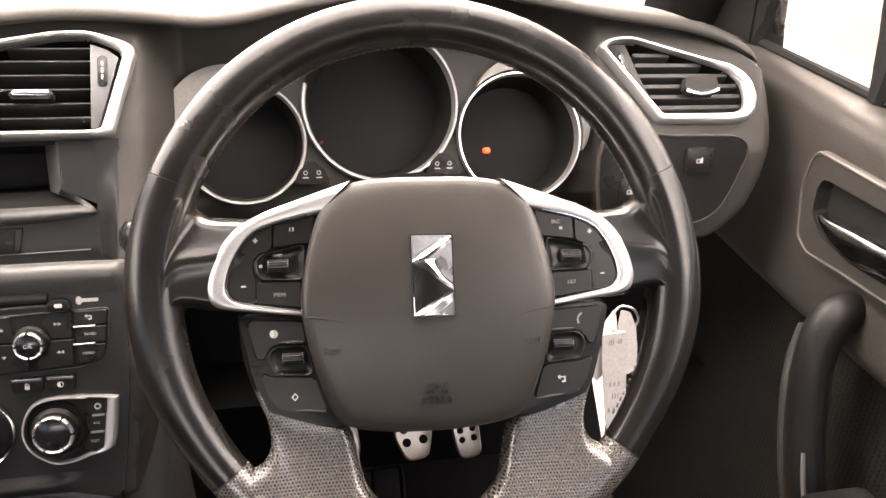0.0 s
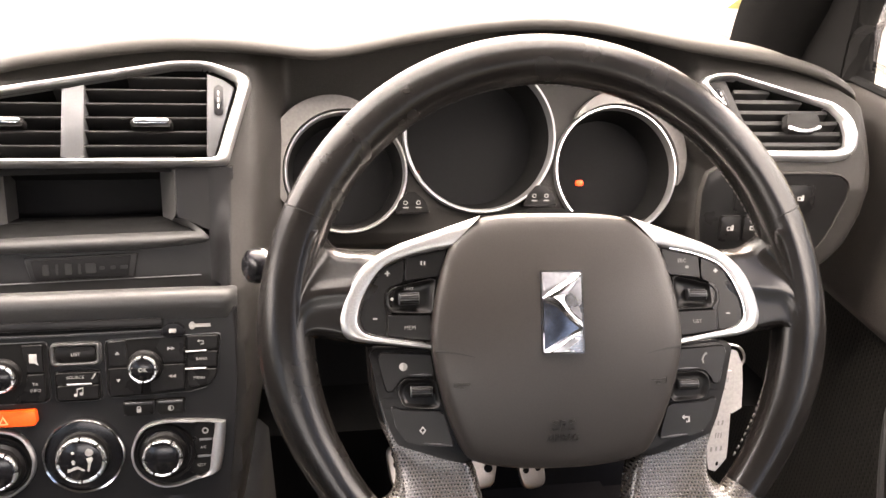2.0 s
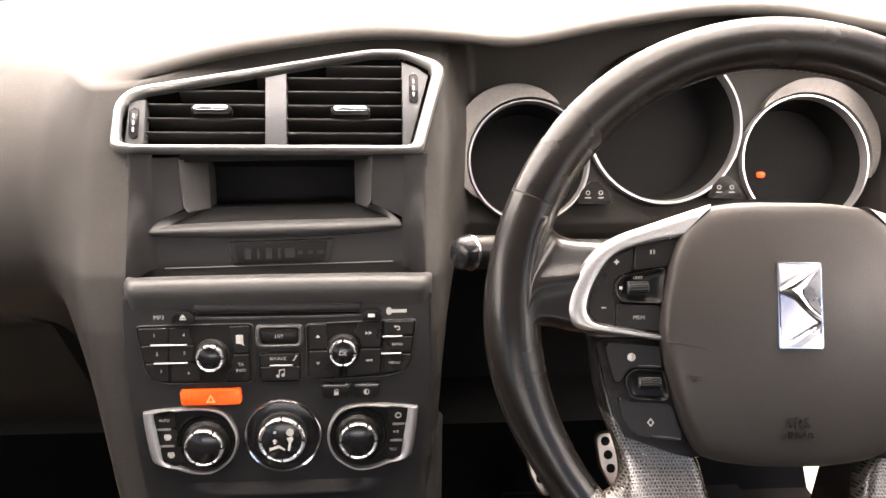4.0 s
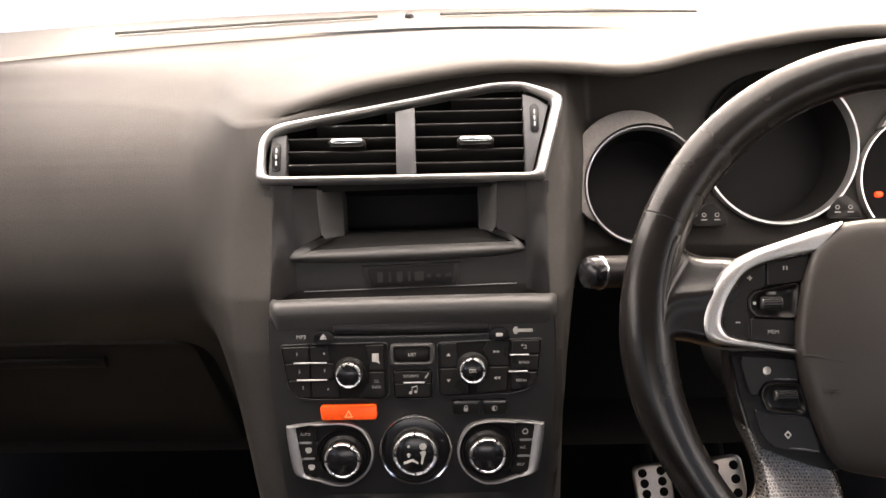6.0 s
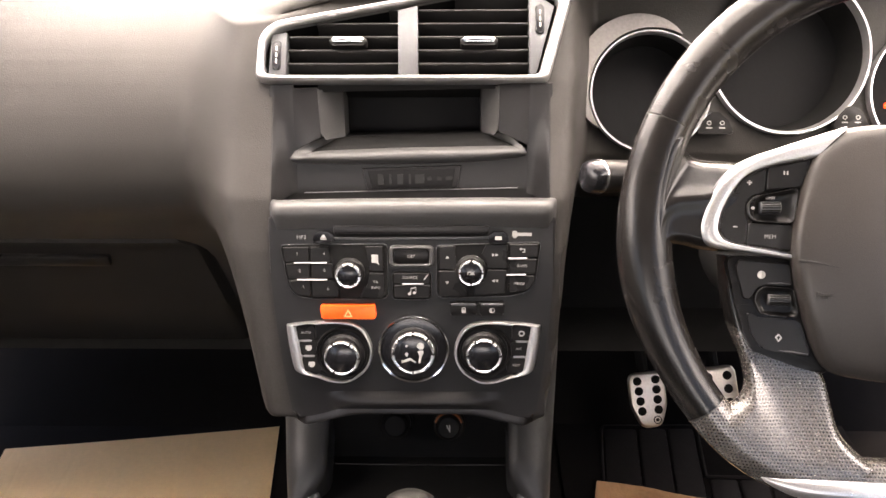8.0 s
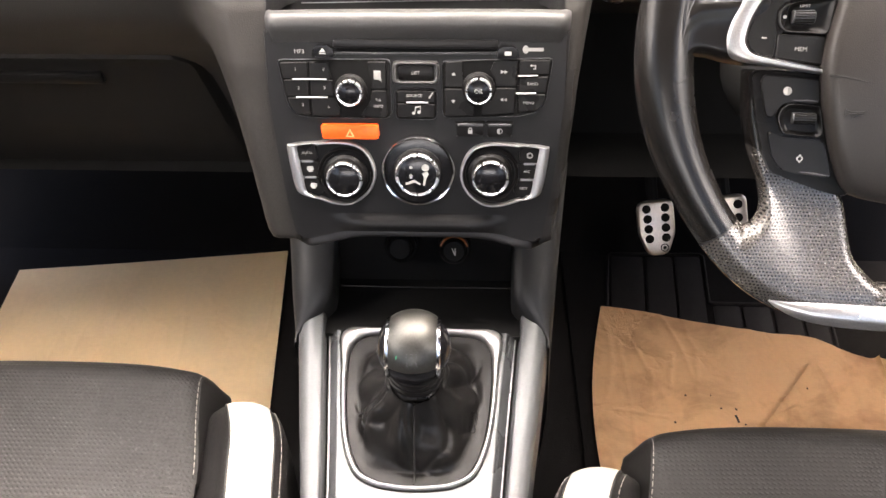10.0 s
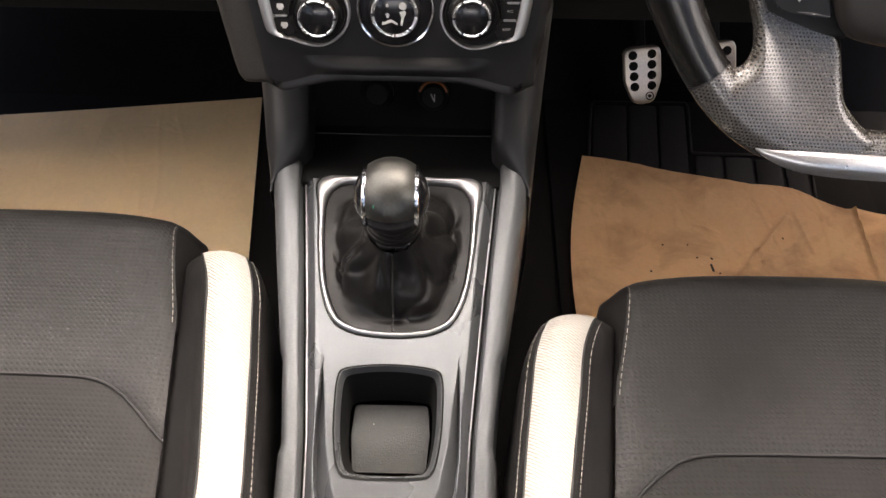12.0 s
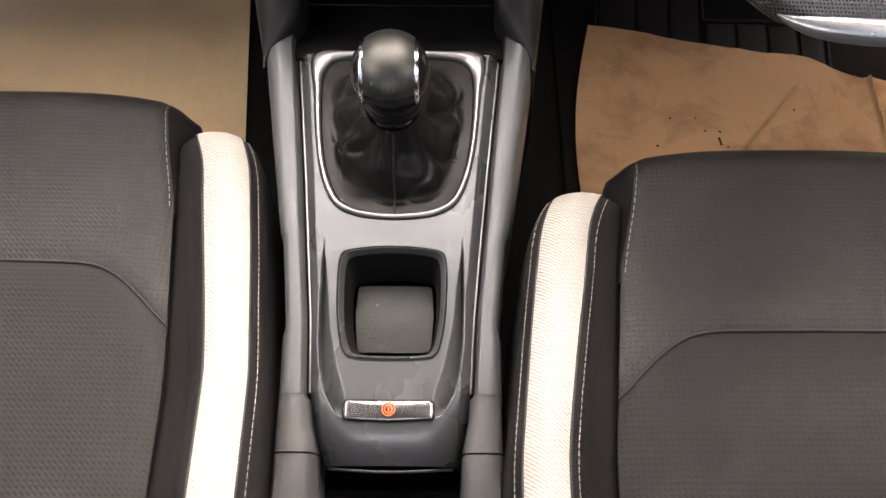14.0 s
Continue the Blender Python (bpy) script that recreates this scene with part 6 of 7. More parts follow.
# top panel as a fine sheet, open at the gaiter and the tray; its columns follow the valleys beside the tray
vs_ = np.linspace(-0.205, 0.1495, 174)
bm = bmesh.new()
G_ = []
for v in vs_:
    row = []
    h, xo, xi = tab_at(HALF, v) - 0.0034, tab_at(RIDGE, v), tab_at(INNER, v)
    dep = 0.0125 * smoothstep(-0.024, -0.060, v) * (1 - smoothstep(-0.160, -0.171, v))
    half = [(xi * f, 0.0) for f in np.linspace(0, 1, 34)]
    half += [(xi + (xo - 0.0012 - xi) * f, -dep * (f * f * (3 - 2 * f) * 0.35 + f * 0.65)) for f in (0.08, 0.2, 0.35, 0.5, 0.65, 0.8, 0.92, 1.0)]
    half += [(xo - 0.0006, -dep * 0.45), (xo, -0.0003 if dep > 0 else 0.0), (xo + 0.0007, 0.0)]
    e = max(xo + 0.0015, h - 0.0082)
    half += [(xo + 0.0007 + (e - 0.0004 - xo - 0.0007) * f, -0.0004 * f) for f in np.linspace(0, 1, 10)[1:]]
    half += [(e + (h - e) * f, -0.0006 - 0.0125 * f ** 0.9) for f in (0.06, 0.2, 0.4, 0.6, 0.8, 1.0)]
    for x, z in [(-a, b) for a, b in reversed(half[1:])] + half:
        brow = -0.171 + 0.030 * min(1.0, abs(x) / 0.060) ** 4
        z -= 0.034 * max(0.0, (brow - v) / 0.045) ** 1.7 * (1 if v < -0.10 else 0)
        row.append(bm.verts.new((x, v, z)))
    G_.append(row)
mid_f = [((a[0] + b[0]) / 2, (a[1] + b[1]) / 2) for a, b in zip(frame_out, frame_in)]
mid_t = [(p[0] * 0.97, TC[1] + (p[1] - TC[1]) * 0.97) for p in tray_out]
for j in range(len(vs_) - 1):
    for i in range(len(G_[0]) - 1):
        q = (G_[j][i], G_[j][i + 1], G_[j + 1][i + 1], G_[j + 1][i])
        c = sum((p.co for p in q), Vector()) / 4
        if c.z < -0.06 or inside((c.x, c.y), mid_f) or inside((c.x, c.y), mid_t) or (abs(c.x) < 0.0325 and -0.169 < c.y < -0.159):
            continue
        bm.faces.new(q)
bmesh.ops.delete(bm, geom=[v for v in bm.verts if not v.link_faces], context="VERTS")
part("top_panel", bm, CONSOLE, console, "satin grey top panel", sharp=60)
edge = [(x, -0.2055 - 0.004 * (1 - (x / 0.06) ** 2), -0.034 * max(0.0, (-0.171 + 0.030 * min(1.0, abs(x) / 0.060) ** 4 + 0.2055) / 0.045) ** 1.7) for x in np.linspace(-0.050, 0.050, 24)]
part("rear_edge", sweep(edge, 0.0012, 8), WINGTOP, console, "thin rounded rear edge")
part("rear_well", box(-0.062, 0.062, -0.34, -0.222, -0.12, -0.080), DEEP, console, "dark well behind the panel")
for s in (-1, 1):
    # long side rail: groove, crowned top, rolled outer side down to the floor
    rows = []
    for v in np.linspace(-0.152, 0.184, 66):
        h, o = tab_at(HALF, v), tab_at(OUT, v)
        nick = 0.0022 * (smoothstep(-0.104, -0.099, v) - smoothstep(-0.023, -0.018, v))
        o += -nick
        w = o - h
        prof_ = [(h - 0.0010, -0.016), (h + 0.0004, -0.014), (h + 0.0010, -0.001), (h + 0.0018, 0.0016), (h + 0.0032, 0.0022), (h + w * 0.28, 0.0024), (h + w * 0.5, 0.0028), (h + w * 0.75, 0.0008), (h + w * 0.93, -0.006), (o, -0.017), (o + 0.004, -0.06), (o + 0.006, -0.14), (o + 0.006, -0.30)]
        rows.append([(s * x, v, z - 0.020 * smoothstep(0.166, 0.184, v)) for x, z in prof_])
    part("side_rail", loft(rows, closed=False), RAIL, console, "grey side rail with a rolled edge", sharp=50)
    # Silver bead draws the bright highlight along the grey panel's edge.
    part("panel_edge", sweep([(s * (tab_at(HALF, v) - 0.0033), v, -0.0126) for v in np.linspace(-0.15, 0.149, 40)], 0.0007, 8), SILVER, console, "silver bead for the panel edge's highlight")
    part("groove_strip", loft([[(s * (tab_at(HALF, v) - 0.0030), v, -0.0150), (s * (tab_at(HALF, v) + 0.0008), v, -0.0150)] for v in np.linspace(-0.15, 0.182, 30)], closed=False), DEEP, console, "black groove")
    # rear side wings, rougher plastic, in two pieces
    for v0, v1, drop in ((-0.196, -0.1535, 0.0), (-0.35, -0.1972, 0.0012)):
        rows = []
        for v in np.linspace(v0, v1, 14):
            o = 0.0880 + 0.006 * smoothstep(-0.16, -0.32, v)
            i_ = 0.0655 - 0.005 * smoothstep(-0.16, -0.20, v)
            top = -drop - 0.020 * smoothstep(-0.19, -0.36, v)
            sk = 0.014 * (v - v0) / (v1 - v0)
            rows.append([(s * x, v + sk * (x - 0.066) / 0.02 * (1 if v1 > -0.16 else 0), z + top) for x, z in ((i_ - 0.004, -0.07), (i_ - 0.002, -0.006), (i_ + 0.004, 0.001), ((i_ + o) / 2, 0.0022), (o - 0.004, -0.0015), (o, -0.012), (o + 0.004, -0.08), (o + 0.006, -0.28))])
        part("rear_wing", loft(rows, closed=False), WING, console, "grained grey rear wing", sharp=50)
    # front wing rising to the stack
    rows = []
    for k in range(26):
        f = k / 25
        v = 0.138 + 0.155 * f
        lift = -0.007 + 0.021 * smoothstep(0, 0.34, f) + 0.085 * f ** 1.6
        a = 0.0865 + 0.034 * (1 - smoothstep(0.0, 0.30, f))
        b = 0.1225 + 0.016 * f
        a = min(a, b - 0.004)
        rows.append([(s * a, v, -0.05 + lift), (s * a, v, lift - 0.006), (s * (a + 0.001), v, lift - 0.002), (s * (a + (b - a) * 0.25), v, lift + 0.001), (s * (a + (b - a) * 0.6), v, lift + 0.001), (s * (a + (b - a) * 0.85), v, lift - 0.004), (s * b, v, lift - 0.016), (s * (b + 0.008), v, -0.14), (s * (b + 0.010), v, -0.30)])
    part("front_wing", loft(rows, closed=False), WINGTOP, console, "grey wing rising to the dashboard", sharp=60)

# cup tray
MATGREY = material("grey_rubber_insert", (0.034, 0.035, 0.034), 0.55, vary=0.08, vscale=20, bump=0.3, bscale=800, pattern="leather")
tray = thing("cup_tray", "black cup tray with a rubber base sunk in the console", "cup tray", CONS_F)


def tray_ring(kx, ky, dy=0.0):
    return [(p[0] * kx, TC[1] + dy + (p[1] - TC[1]) * ky) for p in tray_out]


part("joint", hoop(tray_ring(1.012, 1.012), tray_ring(0.978, 0.978), -0.004, 0.0007, 0), DEEP, tray, "thin black joint")
part("rim", loft([[(p[0], p[1], z) for p in r] for r, z in ((tray_ring(0.980, 0.980), -0.003), (tray_ring(0.978, 0.978), 0.0010), (tray_ring(0.965, 0.968), 0.0014), (tray_ring(0.90, 0.925), -0.0030), (tray_ring(0.885, 0.91), -0.0060))], cap0=False, cap1=False), CONSOLE, tray, "satin grey sloping rim", sharp=50)
part("wall", loft([[(p[0], p[1], z) for p in r] for r, z in ((tray_ring(0.886, 0.912), -0.0055), (tray_ring(0.84, 0.86, -0.001), -0.014), (tray_ring(0.80, 0.70, -0.003), -0.046))], cap0=False, cap1=False), DEEP, tray, "black plastic wall", sharp=50)
part("base_mat", prism(rounded(mm([(-31.5, -53), (31.5, -53), (33.5, -78), (31, -111), (-31, -111), (-33.5, -78)]), 0.004), -0.0475, -0.0440, 0.001), MATGREY, tray, "grey rubber base mat")
part("speck", revolve([(0.0006, 0), (0.0005, 0.0006), (0, 0.0008)], 8), MARK, tray, m=pose(-0.015, -0.070, -0.044))

# electric parking brake switch
brake = thing("parking_brake_switch", "chrome parking brake switch with a lit red symbol", "switch", CONS_F)
outl = rounded(mm([(-33.5, -157), (33.0, -157), (34.8, -160.5), (34.8, -171.0), (0, -173.0), (-35, -171.5), (-35, -160.5)]), [0.003, 0.003, 0.003, 0.003, 0.02, 0.003, 0.003])
part("surround", prism([(x * 1.028, -0.164 + (y + 0.164) * 1.10) for x, y in outl], -0.012, 0.0006), DEEP, brake, "thin black gap")
part("lever", pillow(outl, ((0.0, -0.008), (0.0, 0.0018), (0.025, 0.0027), (0.10, 0.0034), (0.5, 0.0041))), CHR_DARK, brake, "glossy chrome lever", sharp=60)
part("brake_symbol", joined([hoop(circle(0, 0, 0.0034, 24), circle(0, 0, 0.0025, 24), 0, 0.0006, 0), prism(rrect(0, 0, 0.0011, 0.0032, 0.0003), 0, 0.0006), hoop([(0.0052 * math.cos(t), 0.0052 * math.sin(t)) for t in np.linspace(0, 6.283, 25)[:-1]], [(0.0045 * math.cos(t), 0.0045 * math.sin(t)) for t in np.linspace(0, 6.283, 25)[:-1]], 0, 0.0006, 0)]), BRAKELED, brake, "lit red brake symbol", m=pose(0, -0.1640, 0.0042, 2, 0, 0))

# gear lever
GEAR_AT = Vector((0, 0.389, 0.424))
gear = thing("gear_lever", "round gear knob with silver side strips on a black leather gaiter", "gear lever", CONS_F)
part("frame_joint", hoop([(p[0] * 1.014, FC[1] + (p[1] - FC[1]) * 1.014) for p in frame_out], frame_out, -0.006, 0.0006, 0), DEEP, gear, "thin black joint")
part("gaiter_frame", hoop(frame_out, frame_in, -0.006, 0.0040, 1), SILVER, gear, "satin silver gaiter frame", sharp=50)
inv = CONS_F.inverted()
neck = inv @ (GEAR_AT + Vector((0.0, -0.001, -0.041)))
rings = []
base = [(p[0] * 0.985, 0.072 + (p[1] - 0.072) * 0.985) for p in frame_in]
nb = len(base)
PROFILE = spline([(0, 0), (0.24, 0.01), (0.37, 0.20), (0.52, 0.43), (0.78, 0.68), (1.0, 1.0)], 6, False)
for k in range(len(PROFILE)):
    f = k / (len(PROFILE) - 1)
    ring = []
    for i, p in enumerate(base):
        a = 2 * math.pi * i / nb
        d = Vector((p[0], p[1]))
        ang = math.atan2(p[1] - 0.072, p[0])
        tgt = Vector((neck.x + 0.0215 * math.cos(ang), neck.y + 0.0215 * math.sin(ang)))
        h0 = -0.002
        q = d.lerp(tgt, min(1, max(0, PROFILE[k][0])))
        z = h0 + (neck.z - h0) * PROFILE[k][1]
        fold = math.sin(7 * ang + 2.5 * f) * 0.0016 + math.sin(4 * ang - 4 * f + 1.3) * 0.0020 + math.sin(11 * ang + 3 * f) * 0.0008
        amp = math.sin(math.pi * min(1, max(0, (f - 0.14) / 0.86))) ** 0.8
        q += (q - Vector((neck.x, neck.y))).normalized() * fold * amp
        z += amp * (math.sin(5 * ang + 5 * f) * 0.0042 + math.sin(8 * ang - 4 * f) * 0.0030 + math.sin(9 * f + 2 * ang) * 0.0012)
        crease = (1 - abs(math.sin(3.0 * ang + 0.9 + 1.8 * f))) ** 4 + 0.7 * (1 - abs(math.sin(2.0 * ang - 2.6 * f + 0.4))) ** 5
        z -= 0.0085 * amp * crease
        ring.append((q.x, q.y, z))
    rings.append(ring)
part("gaiter", loft(rings, cap0=False, cap1=False), BOOT, gear, "wrinkled black leather gaiter", sharp=80)
seam = [rings[k][min(range(nb), key=lambda i: (base[i][1] - (-0.02)) + abs(base[i][0]) * 2)] for k in range(1, len(rings) - 1)]
part("gaiter_seam", sweep([(p[0], p[1] - 0.0004, p[2] + 0.0008) for p in seam], 0.0009, 6), DARKTHREAD, gear, "raised seam")
# knob: upright turned body
R_ = 0.0308
GREENDOT = material("green_shift_mark", (0.02, 0.30, 0.14), 0.4)
up_m = inv @ Matrix.Translation(GEAR_AT) @ pose(0, 0, 0, 12, 0, 0)
kn = part("knob", revolve([(0.0120, -0.0350), (0.0150, -0.0320), (0.0165, -0.0280), (0.0230, -0.0215), (0.0285, -0.0115), (0.0306, 0.0), (0.0290, 0.0100), (0.0248, 0.0185), (0.0175, 0.0245), (0.0093, 0.0272), (0.0, 0.0278)], 48), GLOSSY, gear, "polished black knob", m=up_m)
WORN = material("worn_dark_marking", (0.05, 0.05, 0.05), 0.5)
KCAP = material("worn_brushed_knob_cap", (0.066, 0.066, 0.062), 0.40, metal=0.95, rvary=0.03, vary=0.3, vscale=70, bump=0.05, bscale=900)
# Cap starts at 20 degrees; black below stands for its dark reflection.
cap = []
for t in np.linspace(0.0, 1.0, 30):
    row = []
    for w in np.linspace(-1, 1, 14):
        el = radians(20 + 134 * t)
        x = w * 0.0190
        rr = math.sqrt(max(0, (R_ + 0.0009) ** 2 - x * x))
        row.append((x, -rr * math.cos(el), rr * math.sin(el) * (0.945 if el > 0 else 0.9)))
    cap.append(row)
part("knob_cap", loft(cap, closed=False), KCAP, kn, "worn brushed-metal cap, cut where it mirrors dark")
part("shift_mark", revolve([(0.0009, -0.001), (0.0009, 0.0004), (0.0, 0.0006)], 12), GREENDOT, kn, "small green mark", m=pose(-0.0118, -0.0208, 0.0188, 48, 0, 0) @ Matrix.Diagonal((1, 2.2, 1, 1)))
letters("1 3 5", 0.0048, 0, 0, 0, kn, WORN, name="shift_pattern").matrix_basis = pose(0, -0.0215, 0.0228, 42, 0, 0)
letters("2 4 R", 0.0048, 0, 0, 0, kn, WORN, name="shift_pattern").matrix_basis = pose(0, -0.0262, 0.0178, 54, 0, 0)
for s in (-1, 1):
    path = []
    for el in np.linspace(-35, 150, 26):
        x = s * 0.0204
        rr = math.sqrt((R_ + 0.0006) ** 2 - x * x)
        path.append((x, -rr * math.cos(radians(el)), rr * math.sin(radians(el)) * 0.93))
    part("side_strip", sweep(path, 0.0019, 8, up=(1, 0, 0)), CHROME, kn, "silver side strip")
part("gather", sweep([((0.0228 + 0.0010 * math.sin(9 * t)) * math.cos(t), (0.0228 + 0.0010 * math.sin(9 * t)) * math.sin(t), -0.0470) for t in np.linspace(0, 2 * math.pi, 73)[:-1]], 0.0052, 10, closed=True), BOOT, kn, "gathered leather")
for z, r in ((-0.0300, 0.0200), (-0.0350, 0.0215), (-0.0400, 0.0228)):
    part("collar_ring", sweep([(r * math.cos(t), r * math.sin(t), z) for t in np.linspace(0, 2 * math.pi, 33)[:-1]], 0.0026, 8, closed=True), PANEL, kn, "ribbed black collar")

# storage recess under the stack with two sockets
cubby = thing("storage_recess", "dark open storage recess below the stack with two sockets", "storage recess")
part("recess_floor", box(-0.096, 0.096, 0.4785, 0.620, 0.320, 0.341), DEEP, cubby)
part("recess_back", box(-0.105, 0.105, 0.556, 0.572, 0.33, 0.47), DEEP, cubby)
part("recess_edge", sweep([(-0.0900, 0.5400, 0.3500), (-0.0860, 0.5440, 0.3425), (-0.080, 0.5450, 0.3416), (0, 0.5445, 0.3414), (0.080, 0.5450, 0.3416), (0.0860, 0.5440, 0.3425), (0.0900, 0.5400, 0.3500)], 0.0009, 6), PANEL, cubby, "fine rounded edge")
for x, z in ((-0.0225, 0.3985), (0.0293, 0.3966)):
    m = pose(x, 0.542, z, 62, 0, 0) @ Matrix.Scale(0.78, 4)
    part("socket_boss", revolve([(0.021, -0.03), (0.021, -0.002), (0.019, 0.0)], 28), DEEP, cubby, "black socket housing", m=m)
    so = part("socket", revolve([(0.019, -0.004), (0.019, 0.004), (0.0165, 0.006), (0.0150, 0.005)], 28), PANEL, cubby, "round power socket", m=m)
    if x > 0:
        part("socket_ring", loft([[(r * math.cos(radians(a)), r * math.sin(radians(a)), z) for r, z in ((0.0186, 0.0035), (0.0178, 0.0062), (0.0160, 0.0068), (0.0152, 0.005))] for a in range(15, 166, 10)], closed=False), AMBER, so, "amber socket ring")
    part("plug", revolve([(0.0150, 0.0), (0.0148, 0.012), (0.0125, 0.015), (0, 0.0155)], 28), DEEP, so, "black socket plug")
    if x > 0:
        part("symbol", joined([prism(mm([(-3, 4), (-2, 4), (1, -2), (1, 4), (2, 4), (2, -5), (1, -5)]), 0.0153, 0.0158)]), MARK, so, "white cigarette lighter symbol")


# ---- seats ----
def seat(label, x0, yf, side):
    """Cushion with a stitched front, a cloth insert and two bolsters that carry a woven stripe."""
    st = thing("front_seat", label, "car seat", pose(x0, yf, 0), group="front seats")
    L = 0.62

    def seam_d(u):
        return (0.2065 if side > 0 else 0.2105) + 0.055 * smoothstep(0.5, 1.1, abs(u)) ** 2.0

    def half(d):
        return sum(float(np.interp(d + q, (0, 0.03, 0.085, 0.11, 0.147, 0.18, 0.25, 0.30, 0.6), (0.1470, 0.1490, 0.1585, 0.165, 0.1735, 0.177, 0.185, 0.191, 0.20))) for q in (-0.014, 0, 0.014)) / 3

    def top(u, d):
        drop = 0.080 * (1 - min(1, d / 0.055)) ** 2.6
        z = 0.305 - drop + 0.005 * (1 - u * u) - 0.014 * d - 0.004 * smoothstep(0.94, 1.0, abs(u))
        z -= 0.0036 * math.exp(-((d - seam_d(u)) / 0.0045) ** 2)
        return Vector((u * half(d), -d + 0.011 * (1 - abs(u) ** 4) * (1 - d / L), z))

    us = np.linspace(-1, 1, 61)
    rows = []
    for f in np.linspace(0, 1, 26):
        rows.append([tuple(top(u, seam_d(u) * f ** 1.25)) for u in us])
    front = [[(p[0], p[1] - 0.004, 0.13) for p in rows[0]], [(p[0], p[1] + 0.006, 0.19) for p in rows[0]]]
    part("cushion_front", loft(front + rows, closed=False), SEATDOT, st, "smooth dark leatherette front", sharp=70)
    part("cushion_insert", loft([[tuple(top(u, seam_d(u) + (L - seam_d(u)) * f)) for u in us] for f in np.linspace(0, 1, 30)], closed=False), CLOTH, st, "textured dark cloth insert", sharp=70)
    part("seam", sweep([tuple(top(u, seam_d(u)) + Vector((0, 0, 0.0012))) for u in us], 0.0013, 6), DARKTHREAD, st, "dark sewn joint")

    def thread(pts):
        bits = []
        for a, b in zip(pts, pts[1:]):
            n = max(1, int(round((b - a).length / 0.0058)))
            for k in range(n):
                bits.append(sweep([tuple(a.lerp(b, k / n)), tuple(a.lerp(b, (k + 0.66) / n))], 0.00034, 4))
        part("stitching", joined(bits), THREAD, st, "pale stitching", kind="stuff")

    for s in (-1, 1):
        rings = []
        for j in range(54):
            d = 0.56 * (j / 53) ** 1.35
            k = math.sqrt(max(0.0, 1 - (1 - min(1, d / 0.055)) ** 2.2))
            o = sum(float(np.interp(d + q, (0, 0.012, 0.045, 0.064, 0.11, 0.14, 0.25, 0.5), (0.213, 0.222, 0.2365, 0.242, 0.248, 0.252, 0.264, 0.268))) for q in (-0.010, 0, 0.010)) / 3
            w = 0.039 - 0.006 * smoothstep(0.08, 0.25, d)
            n = 0.006 * (1 - smoothstep(0.02, 0.08, d))
            sec = [(o - 0.088 + n * 2.2, 0.255), (o - 0.076 + n * 1.6, 0.284), (o - w - 0.018, 0.309), (o - w - 0.009, 0.3205), (o - w, 0.328), (o - w * 0.72, 0.3320), (o - w * 0.45, 0.3325), (o - 0.008, 0.3295), (o, 0.323), (o + 0.006, 0.312), (o + 0.009, 0.296), (o + 0.010, 0.25), (o + 0.010, 0.13)]
            rings.append([(s * x, -0.060 - d, 0.12 + (z - 0.12) * (0.62 + 0.38 * k)) for x, z in spline(sec, 3, False)])
        # leather facet from the stitched edge down to the bolster
        fall = spline([(0.1450, 0.001, 0.222), (0.1580, -0.015, 0.245), (0.1695, -0.032, 0.258), (0.1680, -0.070, 0.264), (0.1690, -0.105, 0.276), (0.1735, -0.135, 0.286), (0.1760, -0.156, 0.290)], 5, False)
        rows = []
        for k, q in enumerate(fall):
            a, b = top(s, 0.155 * k / (len(fall) - 1)), Vector((s * q[0], q[1], q[2]))
            rows.append([tuple(a.lerp(b, f) + Vector((0, 0, 0.004 * math.sin(math.pi * f)))) for f in np.linspace(0, 1, 7)] + [(b.x, b.y, 0.15)])
        part("gusset", loft(rows, closed=False), SEAT, st, "dark leatherette gusset", sharp=70)
        rows = [[tuple(top(s, d)), tuple(top(s, d) + Vector((-s * 0.0005, 0, -0.006))), tuple(top(s, d) + Vector((-s * 0.004, 0, -0.04)))] for d in np.linspace(0.14, 0.6, 20)]
        part("cushion_side", loft(rows, closed=False), SEAT, st, "dark leatherette cushion edge", sharp=70)
        part("bolster", loft(rings, closed=False), SEAT, st, "dark leatherette side bolster", sharp=70)
        part("stripe", loft([[(p[0], p[1] + 0.001, p[2] + 0.0012) for p in r[12:25]] for r in rings], closed=False), STRIPE, st, "white woven stripe", sharp=70)
        for q in (12, 24):
            part("piping", sweep([(r[q][0], r[q][1], r[q][2] + 0.0012) for r in rings[1:]], 0.0012, 6), DARKTHREAD, st, "dark piping")
        thread([Vector(r[26]) + Vector((s * 0.0008, 0, 0.0008)) for r in rings[2:]])
        if side > 0:
            thread([Vector(r[10]) + Vector((-s * 0.0006, 0, 0.0010)) for r in rings[4:]])
        thread([top(s * 0.985, 0.006 + 0.144 * f) + Vector((0, 0, 0.0010)) for f in np.linspace(0, 1, 20)])
    part("base", box(-0.22, 0.22, -0.62, -0.03, 0.0, 0.25, 0.02), DARKIN, st, "dark seat base")
    return st


seat("dark driver's seat cushion with a white woven stripe on each bolster", 0.362, 0.430, 1)
seat("dark passenger seat cushion with a white woven stripe on each bolster", -0.366, 0.492, -1)

